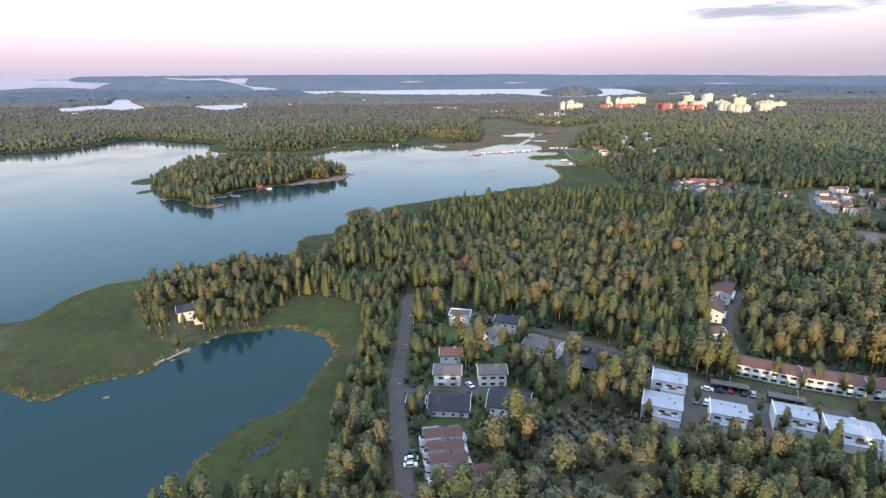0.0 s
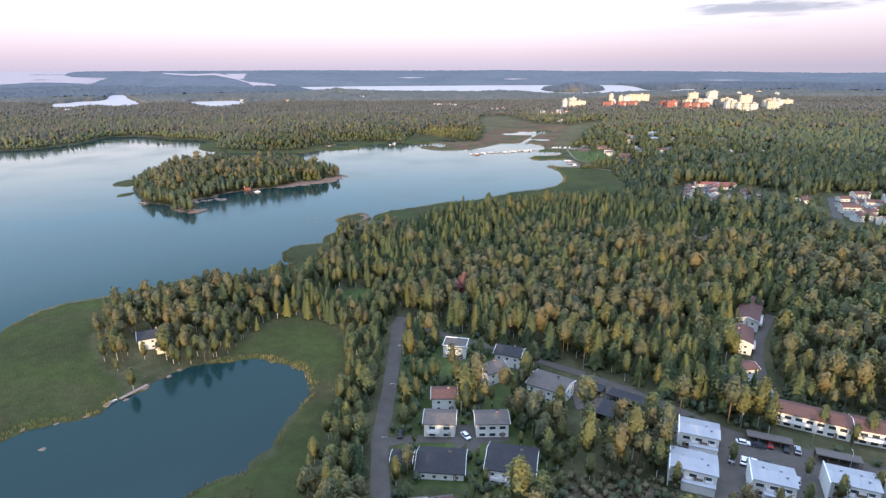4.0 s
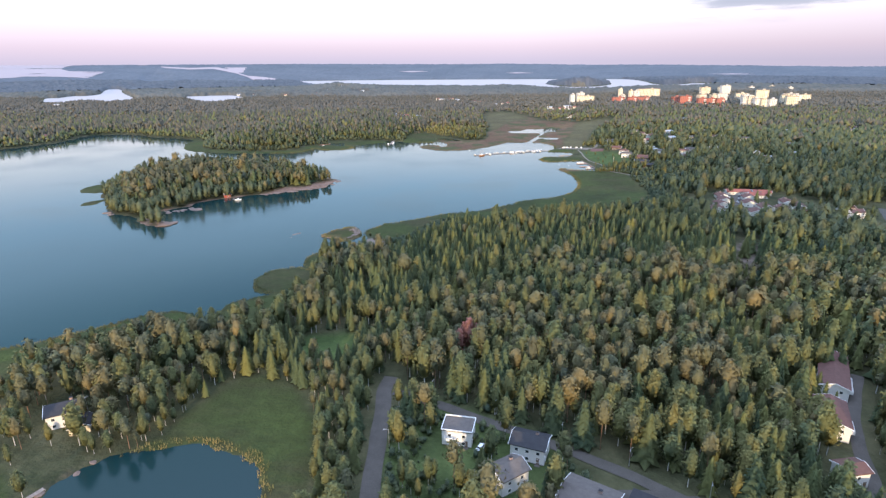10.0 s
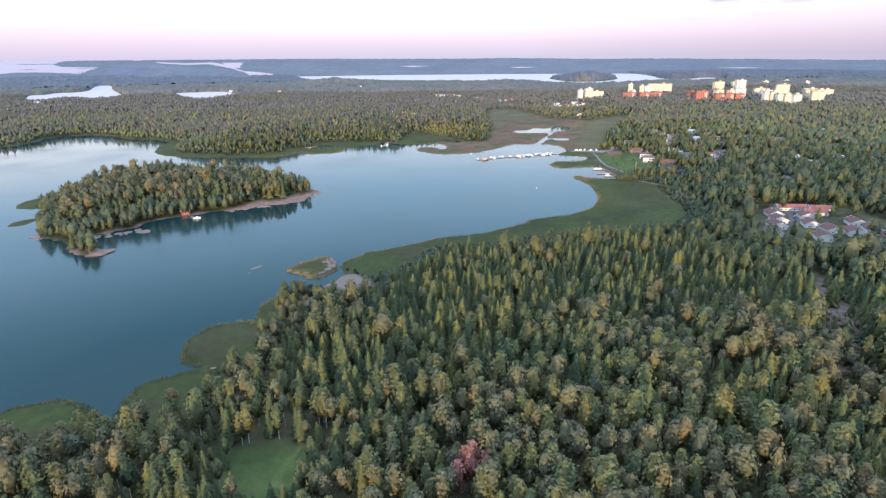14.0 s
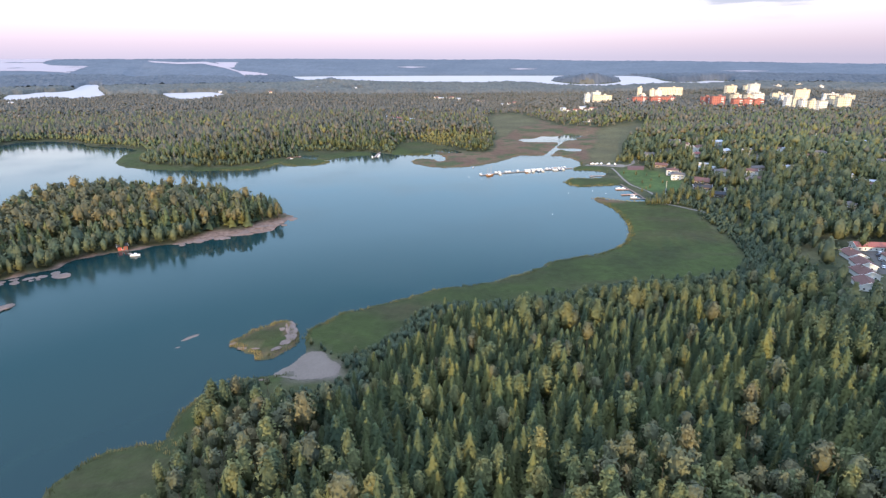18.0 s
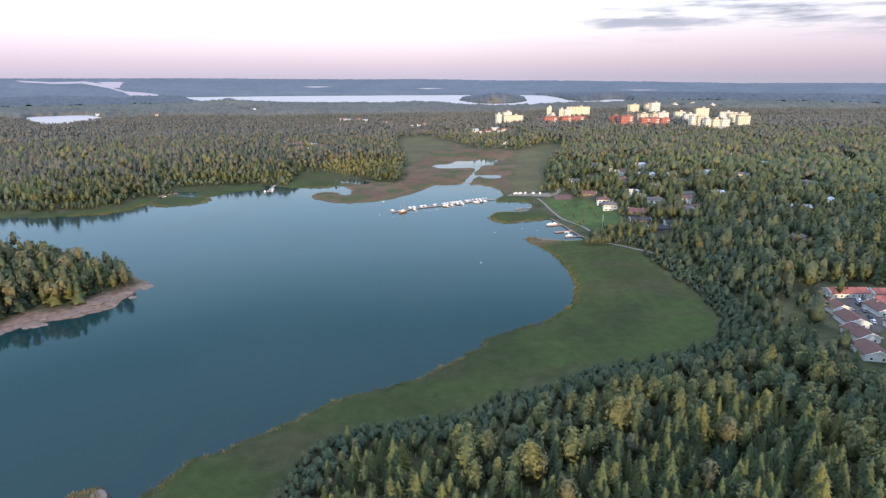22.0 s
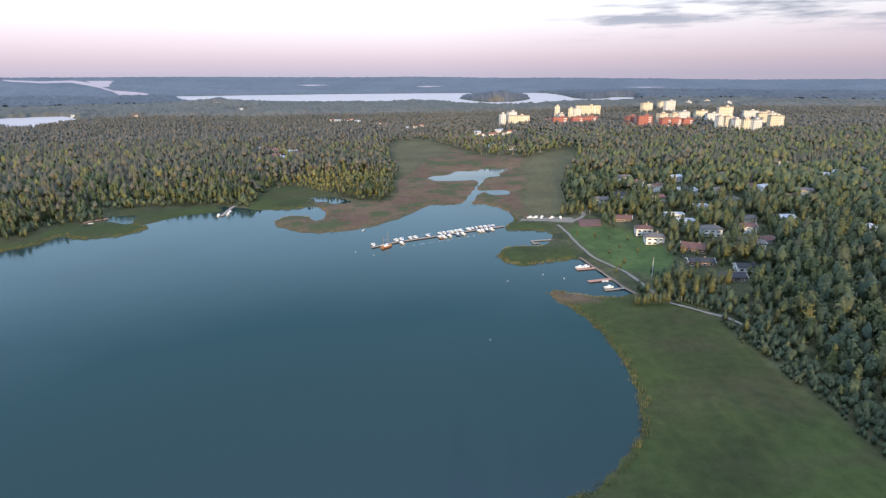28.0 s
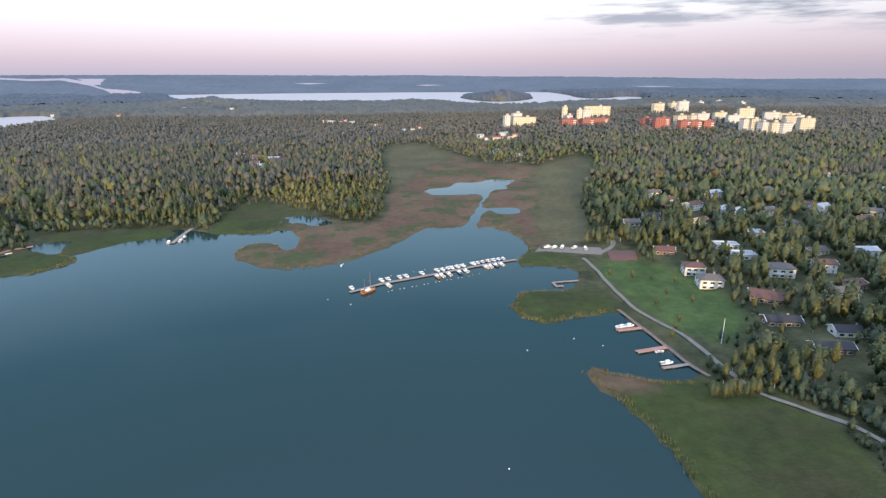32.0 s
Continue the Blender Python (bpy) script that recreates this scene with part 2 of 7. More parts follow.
def ground_material():
    m = bpy.data.materials.new("ground_cover")
    m.use_nodes = True
    n, l = m.node_tree.nodes, m.node_tree.links
    b = n["Principled BSDF"]
    b.inputs["Roughness"].default_value, b.inputs["Specular IOR Level"].default_value = 0.95, 0.1
    geo = n.new("ShaderNodeNewGeometry")

    def patch(scale, dark, light, lo=0.35, hi=0.65):
        t = n.new("ShaderNodeTexNoise")
        t.inputs["Scale"].default_value, t.inputs["Detail"].default_value, t.inputs["Roughness"].default_value = scale, 7, 0.62
        l.new(geo.outputs["Position"], t.inputs[0])
        r = n.new("ShaderNodeMapRange")
        r.inputs["From Min"].default_value, r.inputs["From Max"].default_value = lo, hi
        l.new(t.outputs["Fac"], r.inputs[0])
        x = n.new("ShaderNodeMix")
        x.data_type = "RGBA"
        l.new(r.outputs[0], x.inputs["Factor"])
        x.inputs[6].default_value, x.inputs[7].default_value = (*dark, 1), (*light, 1)
        return x.outputs[2]

    col = patch(0.05, (0.030, 0.036, 0.016), (0.085, 0.080, 0.040))
    for name, scale, dark, light in (
        ("reed", 0.022, (0.034, 0.040, 0.015), (0.048, 0.062, 0.018)),
        ("marsh", 0.018, (0.096, 0.056, 0.037), (0.130, 0.088, 0.050)),
        ("meadow", 0.02, (0.074, 0.064, 0.033), (0.106, 0.094, 0.045)),
        ("lawn", 0.04, (0.040, 0.062, 0.020), (0.076, 0.104, 0.032)),
        ("heath", 0.2, (0.060, 0.050, 0.036), (0.150, 0.118, 0.090)),
        ("sand", 0.4, (0.120, 0.098, 0.076), (0.150, 0.122, 0.096)),
        ("shore", 0.3, (0.112, 0.074, 0.053), (0.225, 0.148, 0.108)),
    ):
        at = n.new("ShaderNodeAttribute")
        at.attribute_name = name
        x = n.new("ShaderNodeMix")
        x.data_type = "RGBA"
        l.new(at.outputs["Fac"], x.inputs["Factor"])
        l.new(col, x.inputs[6])
        l.new(patch(scale, dark, light), x.inputs[7])
        col = x.outputs[2]
    # greener tussocks scattered through the marsh
    at = n.new("ShaderNodeAttribute")
    at.attribute_name = "marsh"
    spot = n.new("ShaderNodeTexNoise")
    spot.inputs["Scale"].default_value, spot.inputs["Detail"].default_value, spot.inputs["Roughness"].default_value = 0.035, 6, 0.6
    l.new(geo.outputs["Position"], spot.inputs[0])
    cut = n.new("ShaderNodeMapRange")
    cut.inputs["From Min"].default_value, cut.inputs["From Max"].default_value = 0.50, 0.60
    l.new(spot.outputs["Fac"], cut.inputs[0])
    both_ = n.new("ShaderNodeMath")
    both_.operation = "MULTIPLY"
    l.new(at.outputs["Fac"], both_.inputs[0])
    l.new(cut.outputs[0], both_.inputs[1])
    x = n.new("ShaderNodeMix")
    x.data_type = "RGBA"
    l.new(both_.outputs[0], x.inputs["Factor"])
    l.new(col, x.inputs[6])
    x.inputs[7].default_value = (0.060, 0.066, 0.028, 1)
    # browner stands in the reed beds
    at = n.new("ShaderNodeAttribute")
    at.attribute_name = "reed"
    lay = n.new("ShaderNodeMapping")
    lay.inputs["Scale"].default_value = (0.6, 1.4, 1.0)
    l.new(geo.outputs["Position"], lay.inputs[0])
    stand = n.new("ShaderNodeTexNoise")
    stand.inputs["Scale"].default_value, stand.inputs["Detail"].default_value, stand.inputs["Roughness"].default_value = 0.022, 6, 0.6
    l.new(lay.outputs[0], stand.inputs[0])
    cut2 = n.new("ShaderNodeMapRange")
    cut2.inputs["From Min"].default_value, cut2.inputs["From Max"].default_value, cut2.inputs["To Max"].default_value = 0.50, 0.66, 0.6
    l.new(stand.outputs["Fac"], cut2.inputs[0])
    some_ = n.new("ShaderNodeMath")
    some_.operation = "MULTIPLY"
    l.new(at.outputs["Fac"], some_.inputs[0])
    l.new(cut2.outputs[0], some_.inputs[1])
    green, x = x, n.new("ShaderNodeMix")
    x.data_type = "RGBA"
    l.new(some_.outputs[0], x.inputs["Factor"])
    l.new(green.outputs[2], x.inputs[6])
    x.inputs[7].default_value = (0.058, 0.047, 0.026, 1)
    # fine tufts and litter everywhere
    tuft_tex = n.new("ShaderNodeTexNoise")
    tuft_tex.inputs["Scale"].default_value, tuft_tex.inputs["Detail"].default_value, tuft_tex.inputs["Roughness"].default_value = 0.22, 8, 0.7
    l.new(geo.outputs["Position"], tuft_tex.inputs[0])
    r = n.new("ShaderNodeMapRange")
    r.inputs["From Min"].default_value, r.inputs["From Max"].default_value = 0.3, 0.7
    r.inputs["To Min"].default_value, r.inputs["To Max"].default_value = 0.76, 1.24
    l.new(tuft_tex.outputs["Fac"], r.inputs[0])
    vary_ = n.new("ShaderNodeVectorMath")
    vary_.operation = "SCALE"
    l.new(x.outputs[2], vary_.inputs[0])
    l.new(r.outputs[0], vary_.inputs["Scale"])
    l.new(vary_.outputs[0], b.inputs["Base Color"])
    t = n.new("ShaderNodeTexNoise")
    t.inputs["Scale"].default_value, t.inputs["Detail"].default_value = 0.8, 6
    l.new(geo.outputs["Position"], t.inputs[0])
    bp = n.new("ShaderNodeBump")
    bp.inputs["Strength"].default_value, bp.inputs["Distance"].default_value = 0.8, 0.6
    l.new(t.outputs["Fac"], bp.inputs["Height"])
    l.new(bp.outputs[0], b.inputs["Normal"])
    return m


M_GROUND = ground_material()
# the plan: outlines of water, islands and ground cover, in metres
BAY_SOUTH = [(-1600, 150), (-420, 190), (-213, 249), (-214, 274), (-210, 297), (-193, 308), (-175, 320), (-156, 341), (-164, 325), (-158, 334), (-152, 344), (-135, 346), (-121, 336), (-112, 329), (-114, 336), (-118, 353), (-109, 364), (-89, 367), (-110, 374), (-115, 387), (-113, 404), (-96, 412), (-87, 406), (-97, 423), (-93, 439), (-84, 448), (-74, 449), (-70, 451), (-67, 455), (-64, 462), (-62, 470), (-67, 480), (-67, 492), (-60, 499), (-58, 507), (-45, 514), (-28, 525), (-9, 540), (16, 547), (39, 564), (60, 586), (83, 595), (99, 608), (116, 637), (123, 677), (121, 709)]
BAY_EAST = [(111, 739), (117, 743), (133, 731), (150, 727), (156, 727), (157, 732), (154, 742), (153, 758), (151, 777), (150, 794), (143, 796), (117, 788), (104, 790), (99, 804), (106, 821), (112, 827), (140, 825), (148, 851), (150, 861), (133, 868), (119, 868), (121, 883), (138, 903), (133, 946), (121, 961), (110, 959), (100, 967), (87, 960), (75, 970), (63, 956), (47, 922), (28, 905), (14, 890), (1, 886), (-15, 880), (-29, 883), (-42, 892), (-59, 914), (-53, 939), (-34, 939), (-27, 912), (-17, 924), (-20, 964), (-41, 975), (-45, 963)]
BAY_NORTH = [(-86, 970), (-99, 978), (-119, 985), (-159, 984), (-186, 983), (-205, 978), (-203, 962), (-192, 946), (-198, 937), (-209, 931), (-205, 926), (-215, 866), (-269, 857), (-318, 864), (-356, 869), (-392, 892), (-419, 951), (-424, 1012), (-534, 1038), (-613, 1042), (-496, 1036), (-592, 1085), (-644, 1061), (-629, 984), (-651, 925), (-676, 889), (-1600, 700)]
WATERS = {"bay": BAY_SOUTH + BAY_EAST + BAY_NORTH}
WATERS["lagoon"] = [(-400, -60), (-420, 150), (-177, 189), (-167, 187), (-157, 182), (-152, 184), (-149, 194), (-142, 198), (-132, 200), (-125, 206), (-127, 214), (-118, 219), (-118, 228), (-109, 239), (-99, 242), (-87, 247), (-78, 245), (-68, 241), (-59, 235), (-55, 224), (-53, 215), (-57, 206), (-58, 191), (-62, 181), (-62, 172), (-69, 174), (-75, 168), (-79, 158), (-82, 148), (-83, 140), (-83, 132), (-90, 60), (-100, -60)]
WATERS["creek"] = [(-60, 166), (-61, 161), (-66, 156), (-68, 149), (-69, 147), (-66, 145), (-62, 154), (-58, 160)]
WATERS["marshpond"] = [(79, 1100), (89, 1117), (113, 1120), (121, 1153), (141, 1139), (159, 1166), (185, 1154), (190, 1146), (168, 1122), (169, 1099), (152, 1098), (146, 1087), (131, 1040), (125, 1024), (131, 1021), (152, 1027), (160, 1012), (154, 1000), (139, 995), (129, 1012), (122, 1000), (109, 959), (106, 935), (93, 935), (97, 958), (109, 991), (124, 1034), (137, 1077), (131, 1083), (108, 1081), (88, 1084)]
WATERS["mudpool"] = [(-43, 1013), (-30, 1017), (-16, 1013), (4, 990), (-2, 974), (-16, 984), (-30, 991)]
WATERS["lakeA"] = [(-1382, 1987), (-1525, 2207), (-1458, 2162), (-1506, 2322), (-1442, 2313), (-1462, 2445), (-1732, 2917), (-1652, 2903), (-1471, 2590), (-1232, 2244), (-1150, 2123), (-1113, 1987), (-1119, 1927), (-1198, 1997), (-1285, 2007), (-1247, 1831)]
WATERS["lakeB"] = [(-1040, 2250), (-974, 2280), (-956, 2299), (-921, 2315), (-864, 2305), (-763, 2144), (-762, 2038), (-778, 1978), (-752, 1890), (-819, 1928)]
WATERS["tarn"] = [(-2019, 3783), (-2140, 4150), (-1926, 3979), (-1804, 3634), (-1851, 3550)]
WATERS["farlake"] = [(-1452, 3971), (-1151, 4066), (-834, 4142), (-504, 4194), (-158, 4221), (190, 4221), (248, 4218), (492, 4198), (902, 4132), (1104, 4084), (1100, 3686), (985, 3111), (1132, 3143), (1252, 3324), (1353, 3230), (1052, 2686), (905, 2506), (858, 2594), (725, 2579), (595, 2456), (486, 2442), (407, 2526), (338, 2737), (321, 2878), (204, 2952), (133, 2916), (21, 2843), (-67, 2908), (-164, 2750), (-201, 2717), (-280, 2858), (-429, 2979), (-568, 3107), (-715, 3567), (-799, 3737), (-659, 3025), (-822, 3268), (-1119, 4075), (-1298, 4023), (-1402, 3988), (-1263, 3684), (-1270, 3546), (-1456, 3881), (-1575, 3925)]
ISLANDS = {}
ISLANDS["wooded"] = [(-128, 682), (-130, 658), (-132, 638), (-140, 632), (-155, 627), (-171, 616), (-188, 609), (-197, 603), (-207, 594), (-219, 588), (-233, 575), (-231, 566), (-235, 556), (-245, 551), (-250, 543), (-254, 535), (-250, 524), (-236, 516), (-223, 512), (-220, 506), (-221, 498), (-239, 501), (-262, 528), (-291, 539), (-321, 587), (-340, 605), (-352, 660), (-345, 705), (-318, 735), (-270, 745), (-215, 735), (-170, 708), (-142, 690)]
ISLANDS["islet"] = [(-98, 476), (-96, 482), (-92, 488), (-85, 495), (-79, 499), (-74, 491), (-70, 483), (-70, 477), (-74, 470), (-75, 467), (-81, 464), (-84, 470), (-90, 471)]
ISLANDS["farisl"] = [(446, 3354), (479, 3041), (542, 2874), (692, 2998), (816, 3276), (845, 3569), (718, 3683), (554, 3633)]
ISLANDS["reed_c"] = [(-212, 910), (-203, 927), (-198, 933), (-176, 934), (-150, 917), (-158, 903), (-170, 889), (-193, 888)]
ISLANDS["reed_d"] = [(-203, 965), (-209, 983), (-176, 988), (-159, 981), (-165, 963), (-186, 960)]
ISLANDS["reed_e"] = [(-175, 940), (-176, 956), (-162, 974), (-144, 987), (-120, 989), (-110, 964), (-126, 960), (-143, 954), (-151, 938), (-164, 932)]
ISLANDS["reed"] = [(-372, 625), (-374, 651), (-354, 654), (-334, 639), (-339, 623), (-353, 612)]
ISLANDS["reed_b"] = [(-336, 568), (-326, 587), (-317, 575), (-326, 564)]
FAR_WATERS = {}
FAR_WATERS["sea"] = [(-3253, 3083), (-2729, 3440), (-2613, 3565), (-2496, 3626), (-2310, 3672), (-2326, 3858), (-2341, 3919), (-2532, 3827), (-2622, 3899), (-2631, 4019), (-2515, 4260), (-2252, 4252), (-2287, 4387), (-2078, 4490), (-1816, 4602), (-1697, 4647), (-2182, 4440), (-2803, 4077), (-3576, 3418)]
FAR_WATERS["sound"] = [(-2135, 4249), (-1939, 4272), (-1787, 4361), (-1664, 4312), (-1569, 4221), (-1478, 4132), (-1354, 4119), (-1267, 4096), (-1243, 3987), (-1372, 3990), (-1479, 4110), (-1607, 4210), (-1780, 4289), (-1916, 4219), (-2076, 4210)]
FAR_WATERS["fjord"] = [(-1719, 4369), (-1580, 4410), (-1543, 4228), (-1588, 4216)]
FAR_WATERS["inlet"] = [(-473, 4488), (-367, 4503), (-250, 4493), (-362, 4445)]
FAR_WATERS["pool"] = [(315, 4418), (400, 4430), (523, 4402), (396, 4385)]
FAR_WATERS["mere"] = [(1642, 4096), (1775, 4064), (1899, 3981), (1755, 4021)]
COVER = {}
COVER["reed_bank"] = [(-210, 231), (-213, 249), (-214, 274), (-210, 297), (-193, 308), (-175, 320), (-156, 341), (-137, 348), (-122, 339), (-140, 318), (-159, 308), (-170, 290), (-169, 270), (-152, 240), (-129, 226), (-125, 206), (-142, 198), (-149, 194), (-156, 182), (-177, 189)]
COVER["reed_lagoon"] = [(-108, 238), (-99, 242), (-91, 269), (-81, 284), (-64, 282), (-50, 260), (-42, 224), (-42, 195), (-43, 176), (-42, 157), (-42, 141), (-44, 133), (-83, 132), (-82, 148), (-75, 168), (-62, 172), (-58, 191), (-53, 215), (-59, 235), (-78, 245)]
COVER["reed_cove"] = [(-167, 321), (-158, 334), (-152, 344), (-135, 346), (-121, 336), (-112, 329), (-118, 353), (-109, 364), (-89, 367), (-85, 370), (-90, 347), (-95, 333), (-108, 322), (-131, 321), (-152, 310)]
COVER["reed_cove2"] = [(-89, 367), (-110, 374), (-115, 387), (-113, 404), (-96, 412), (-87, 406), (-97, 423), (-93, 439), (-68, 452), (-82, 435), (-87, 409), (-83, 387), (-80, 371)]
COVER["reed_small"] = [(-88, 441), (-86, 445), (-79, 450), (-74, 449), (-67, 453), (-52, 444), (-49, 449), (-48, 442)]
COVER["reed_bay"] = [(-67, 480), (-67, 492), (-60, 499), (-58, 507), (-45, 514), (-28, 525), (-9, 540), (16, 547), (39, 564), (60, 586), (83, 595), (99, 608), (116, 637), (123, 677), (121, 709), (112, 744), (129, 741), (156, 728), (182, 710), (175, 660), (171, 593), (150, 557), (113, 550), (72, 542), (44, 527), (19, 518), (-13, 520), (-25, 498), (-34, 476), (-47, 466), (-54, 470)]
COVER["reed_marina"] = [(143, 796), (117, 788), (104, 790), (99, 804), (106, 821), (112, 827), (140, 825), (151, 824), (153, 800)]
COVER["reed_marina2"] = [(121, 883), (120, 867), (133, 868), (150, 861), (159, 881), (140, 890)]
COVER["lawn"] = [(160, 865), (189, 874), (209, 848), (212, 803), (198, 765), (179, 756), (166, 769), (161, 799), (162, 835)]
COVER["marsh"] = [(-29, 883), (-59, 914), (-53, 939), (-34, 939), (-22, 964), (-39, 1000), (-13, 1009), (23, 969), (45, 992), (49, 1091), (88, 1238), (142, 1328), (163, 1228), (217, 1220), (239, 1140), (191, 1011), (176, 940), (169, 898), (138, 903), (133, 946), (100, 967), (63, 956), (28, 905), (1, 886)]
COVER["marsh_far"] = [(49, 1091), (52, 1433), (107, 1475), (138, 1357), (157, 1274), (129, 1232), (91, 1197)]
COVER["meadow"] = [(-90, 954), (-86, 1001), (-76, 1060), (-45, 1044), (-13, 1009), (-37, 986), (-45, 963), (-83, 956)]
COVER["reed_west"] = [(-201, 962), (-181, 981), (-122, 981), (-105, 939), (-130, 930), (-158, 930)]
COVER["reed_west2"] = [(-207, 934), (-189, 938), (-147, 915), (-164, 890), (-182, 890)]
COVER["reed_pen"] = [(-386, 883), (-419, 951), (-440, 1021), (-390, 971), (-375, 899), (-328, 881), (-275, 871), (-229, 887), (-221, 936), (-205, 926), (-213, 861), (-265, 848), (-314, 856)]
COVER["heath"] = [(28, 164), (38, 167), (61, 174), (61, 155), (44, 150), (32, 142), (24, 144)]
COVER["heath2"] = [(190, 469), (198, 451), (152, 367), (139, 341), (130, 341), (156, 400)]
COVER["rock_tip"] = [(-189, 608), (-181, 621), (-173, 641), (-155, 639), (-149, 658), (-140, 669), (-128, 686), (-126, 656), (-131, 635), (-140, 629), (-154, 624), (-170, 613)]
COVER["rock_west"] = [(-246, 550), (-241, 560), (-228, 555), (-219, 545), (-225, 538), (-243, 543)]
COVER["rock_spit"] = [(-235, 514), (-223, 513), (-217, 503), (-222, 497)]
COVER["meadow_east"] = [(218, 1211), (323, 1274), (254, 1105), (205, 1010), (189, 938), (179, 905), (146, 909), (159, 980), (191, 1071)]
COVER["meadow_north"] = [(49, 1105), (53, 1413), (107, 1475), (138, 1357), (135, 1277), (91, 1229), (69, 1132)]
COVER["sedge_tip"] = [(109, 741), (120, 748), (133, 741), (144, 732), (134, 724), (121, 724), (113, 730)]
COVER["garden"] = [(-24, 263), (-3, 271), (40, 238), (37, 188), (26, 164), (9, 165), (2, 170), (-16, 168), (-19, 192)]
COVER["glade"] = [(-70, 319), (-64, 323), (-47, 322), (-42, 311), (-39, 297), (-64, 297), (-66, 309)]
COVER["sand"] = [(-64, 469), (-57, 471), (-53, 463), (-47, 459), (-47, 452), (-52, 450), (-54, 445), (-58, 448), (-64, 449), (-72, 451), (-70, 455), (-66, 460)]
LINES = {}
LINES["road"] = [(-14, 127), (-18, 152), (-22, 177), (-24, 192), (-24, 220), (-25, 246), (-26, 270), (-27, 277), (-25, 286)]
LINES["road_b"] = [(-23, 275), (-15, 272), (5, 260), (21, 251), (38, 241), (54, 230), (68, 218), (83, 204), (92, 193), (106, 187), (123, 177), (138, 162)]
LINES["road_c"] = [(-23, 188), (-9, 191), (6, 189), (19, 192)]
LINES["road_d"] = [(154, 290), (134, 262), (125, 244), (116, 220), (114, 210)]
LINES["road_e"] = [(344, 552), (337, 539), (311, 492), (285, 443), (277, 430)]
PITCH = [(286, 415), (302, 413), (315, 396), (296, 354), (272, 366)]
LINES["path"] = [(161, 875), (162, 857), (159, 831), (158, 806), (159, 792), (162, 781), (165, 773), (167, 761), (167, 746), (167, 734), (168, 716), (175, 708), (181, 701), (185, 695), (188, 684)]
LINES["quay"] = [(150, 797), (152, 777), (153, 768), (154, 758), (155, 742), (158, 731)]
LINES["path_b"] = [(196, 922), (190, 893), (174, 881)]
LINES["pier"] = [(19, 838), (28, 843), (37, 849), (64, 859), (103, 875), (120, 880)]

# ---- fields over the plan ----
rng = np.random.default_rng(7)
WAVES = [(rng.normal(size=2), rng.uniform(0, 6.28)) for _ in range(10)]


def wobble(x, y, size):
    """A smooth random field, about -1 to 1, with features of that size."""
    s = 0
    for k, (d, p) in enumerate(WAVES):
        s = s + np.sin((x * d[0] + y * d[1]) * 3.0 / size * (1 + 0.17 * k) + p + 2.1 * np.sin((x * d[1] - y * d[0]) * 1.3 / size + p))
    return s / 5.0


def rounded(pts, times=2):
    """Corners cut, so that an outline runs smoothly."""
    p = np.array(pts, float)
    for _ in range(times):
        q = np.roll(p, -1, 0)
        p = np.stack([0.75 * p + 0.25 * q, 0.25 * p + 0.75 * q], 1).reshape(-1, 2)
    return p


def inside(pts, x, y, pad=60.0, smooth=1):
    """Signed distance into an outline, in metres; -pad far outside."""
    p = rounded(pts, smooth) if smooth else np.array(pts, float)
    out = np.full(x.shape, -pad)
    box = (x > p[:, 0].min() - pad) & (x < p[:, 0].max() + pad) & (y > p[:, 1].min() - pad) & (y < p[:, 1].max() + pad)
    xs, ys = x[box], y[box]
    if not len(xs):
        return out
    best, cross = np.full(xs.shape, 1e12), np.zeros(xs.shape, bool)
    for a, b in zip(p, np.roll(p, -1, 0)):
        e = b - a
        t = np.clip(((xs - a[0]) * e[0] + (ys - a[1]) * e[1]) / (e @ e + 1e-9), 0, 1)
        best = np.minimum(best, (xs - a[0] - t * e[0]) ** 2 + (ys - a[1] - t * e[1]) ** 2)
        if a[1] != b[1]:
            cross ^= ((a[1] > ys) != (b[1] > ys)) & (xs < a[0] + (ys - a[1]) / (b[1] - a[1]) * e[0])
    out[box] = np.where(cross, 1, -1) * np.sqrt(best)
    return out


def along(pts, x, y, pad=60.0):
    """Distance from a line, in metres."""
    p = np.array(pts, float)
    best = np.full(x.shape, pad ** 2)
    for a, b in zip(p[:-1], p[1:]):
        e = b - a
        t = np.clip(((x - a[0]) * e[0] + (y - a[1]) * e[1]) / (e @ e + 1e-9), 0, 1)
        best = np.minimum(best, (x - a[0] - t * e[0]) ** 2 + (y - a[1] - t * e[1]) ** 2)
    return np.sqrt(best)


def water_depth_way(x, y):
    """Metres into the water from the nearest shore; negative on land."""
    w = np.full(x.shape, -60.0)
    for k, pts in WATERS.items():
        w = np.maximum(w, inside(pts, x, y, 60.0))
    for k, pts in ISLANDS.items():
        w = np.minimum(w, -inside(pts, x, y, 60.0))
    return w + 1.3 * wobble(x, y, 14.0) + 0.6 * wobble(x, y, 5.0)


REEDS = [k for k in COVER if k.startswith("reed")]


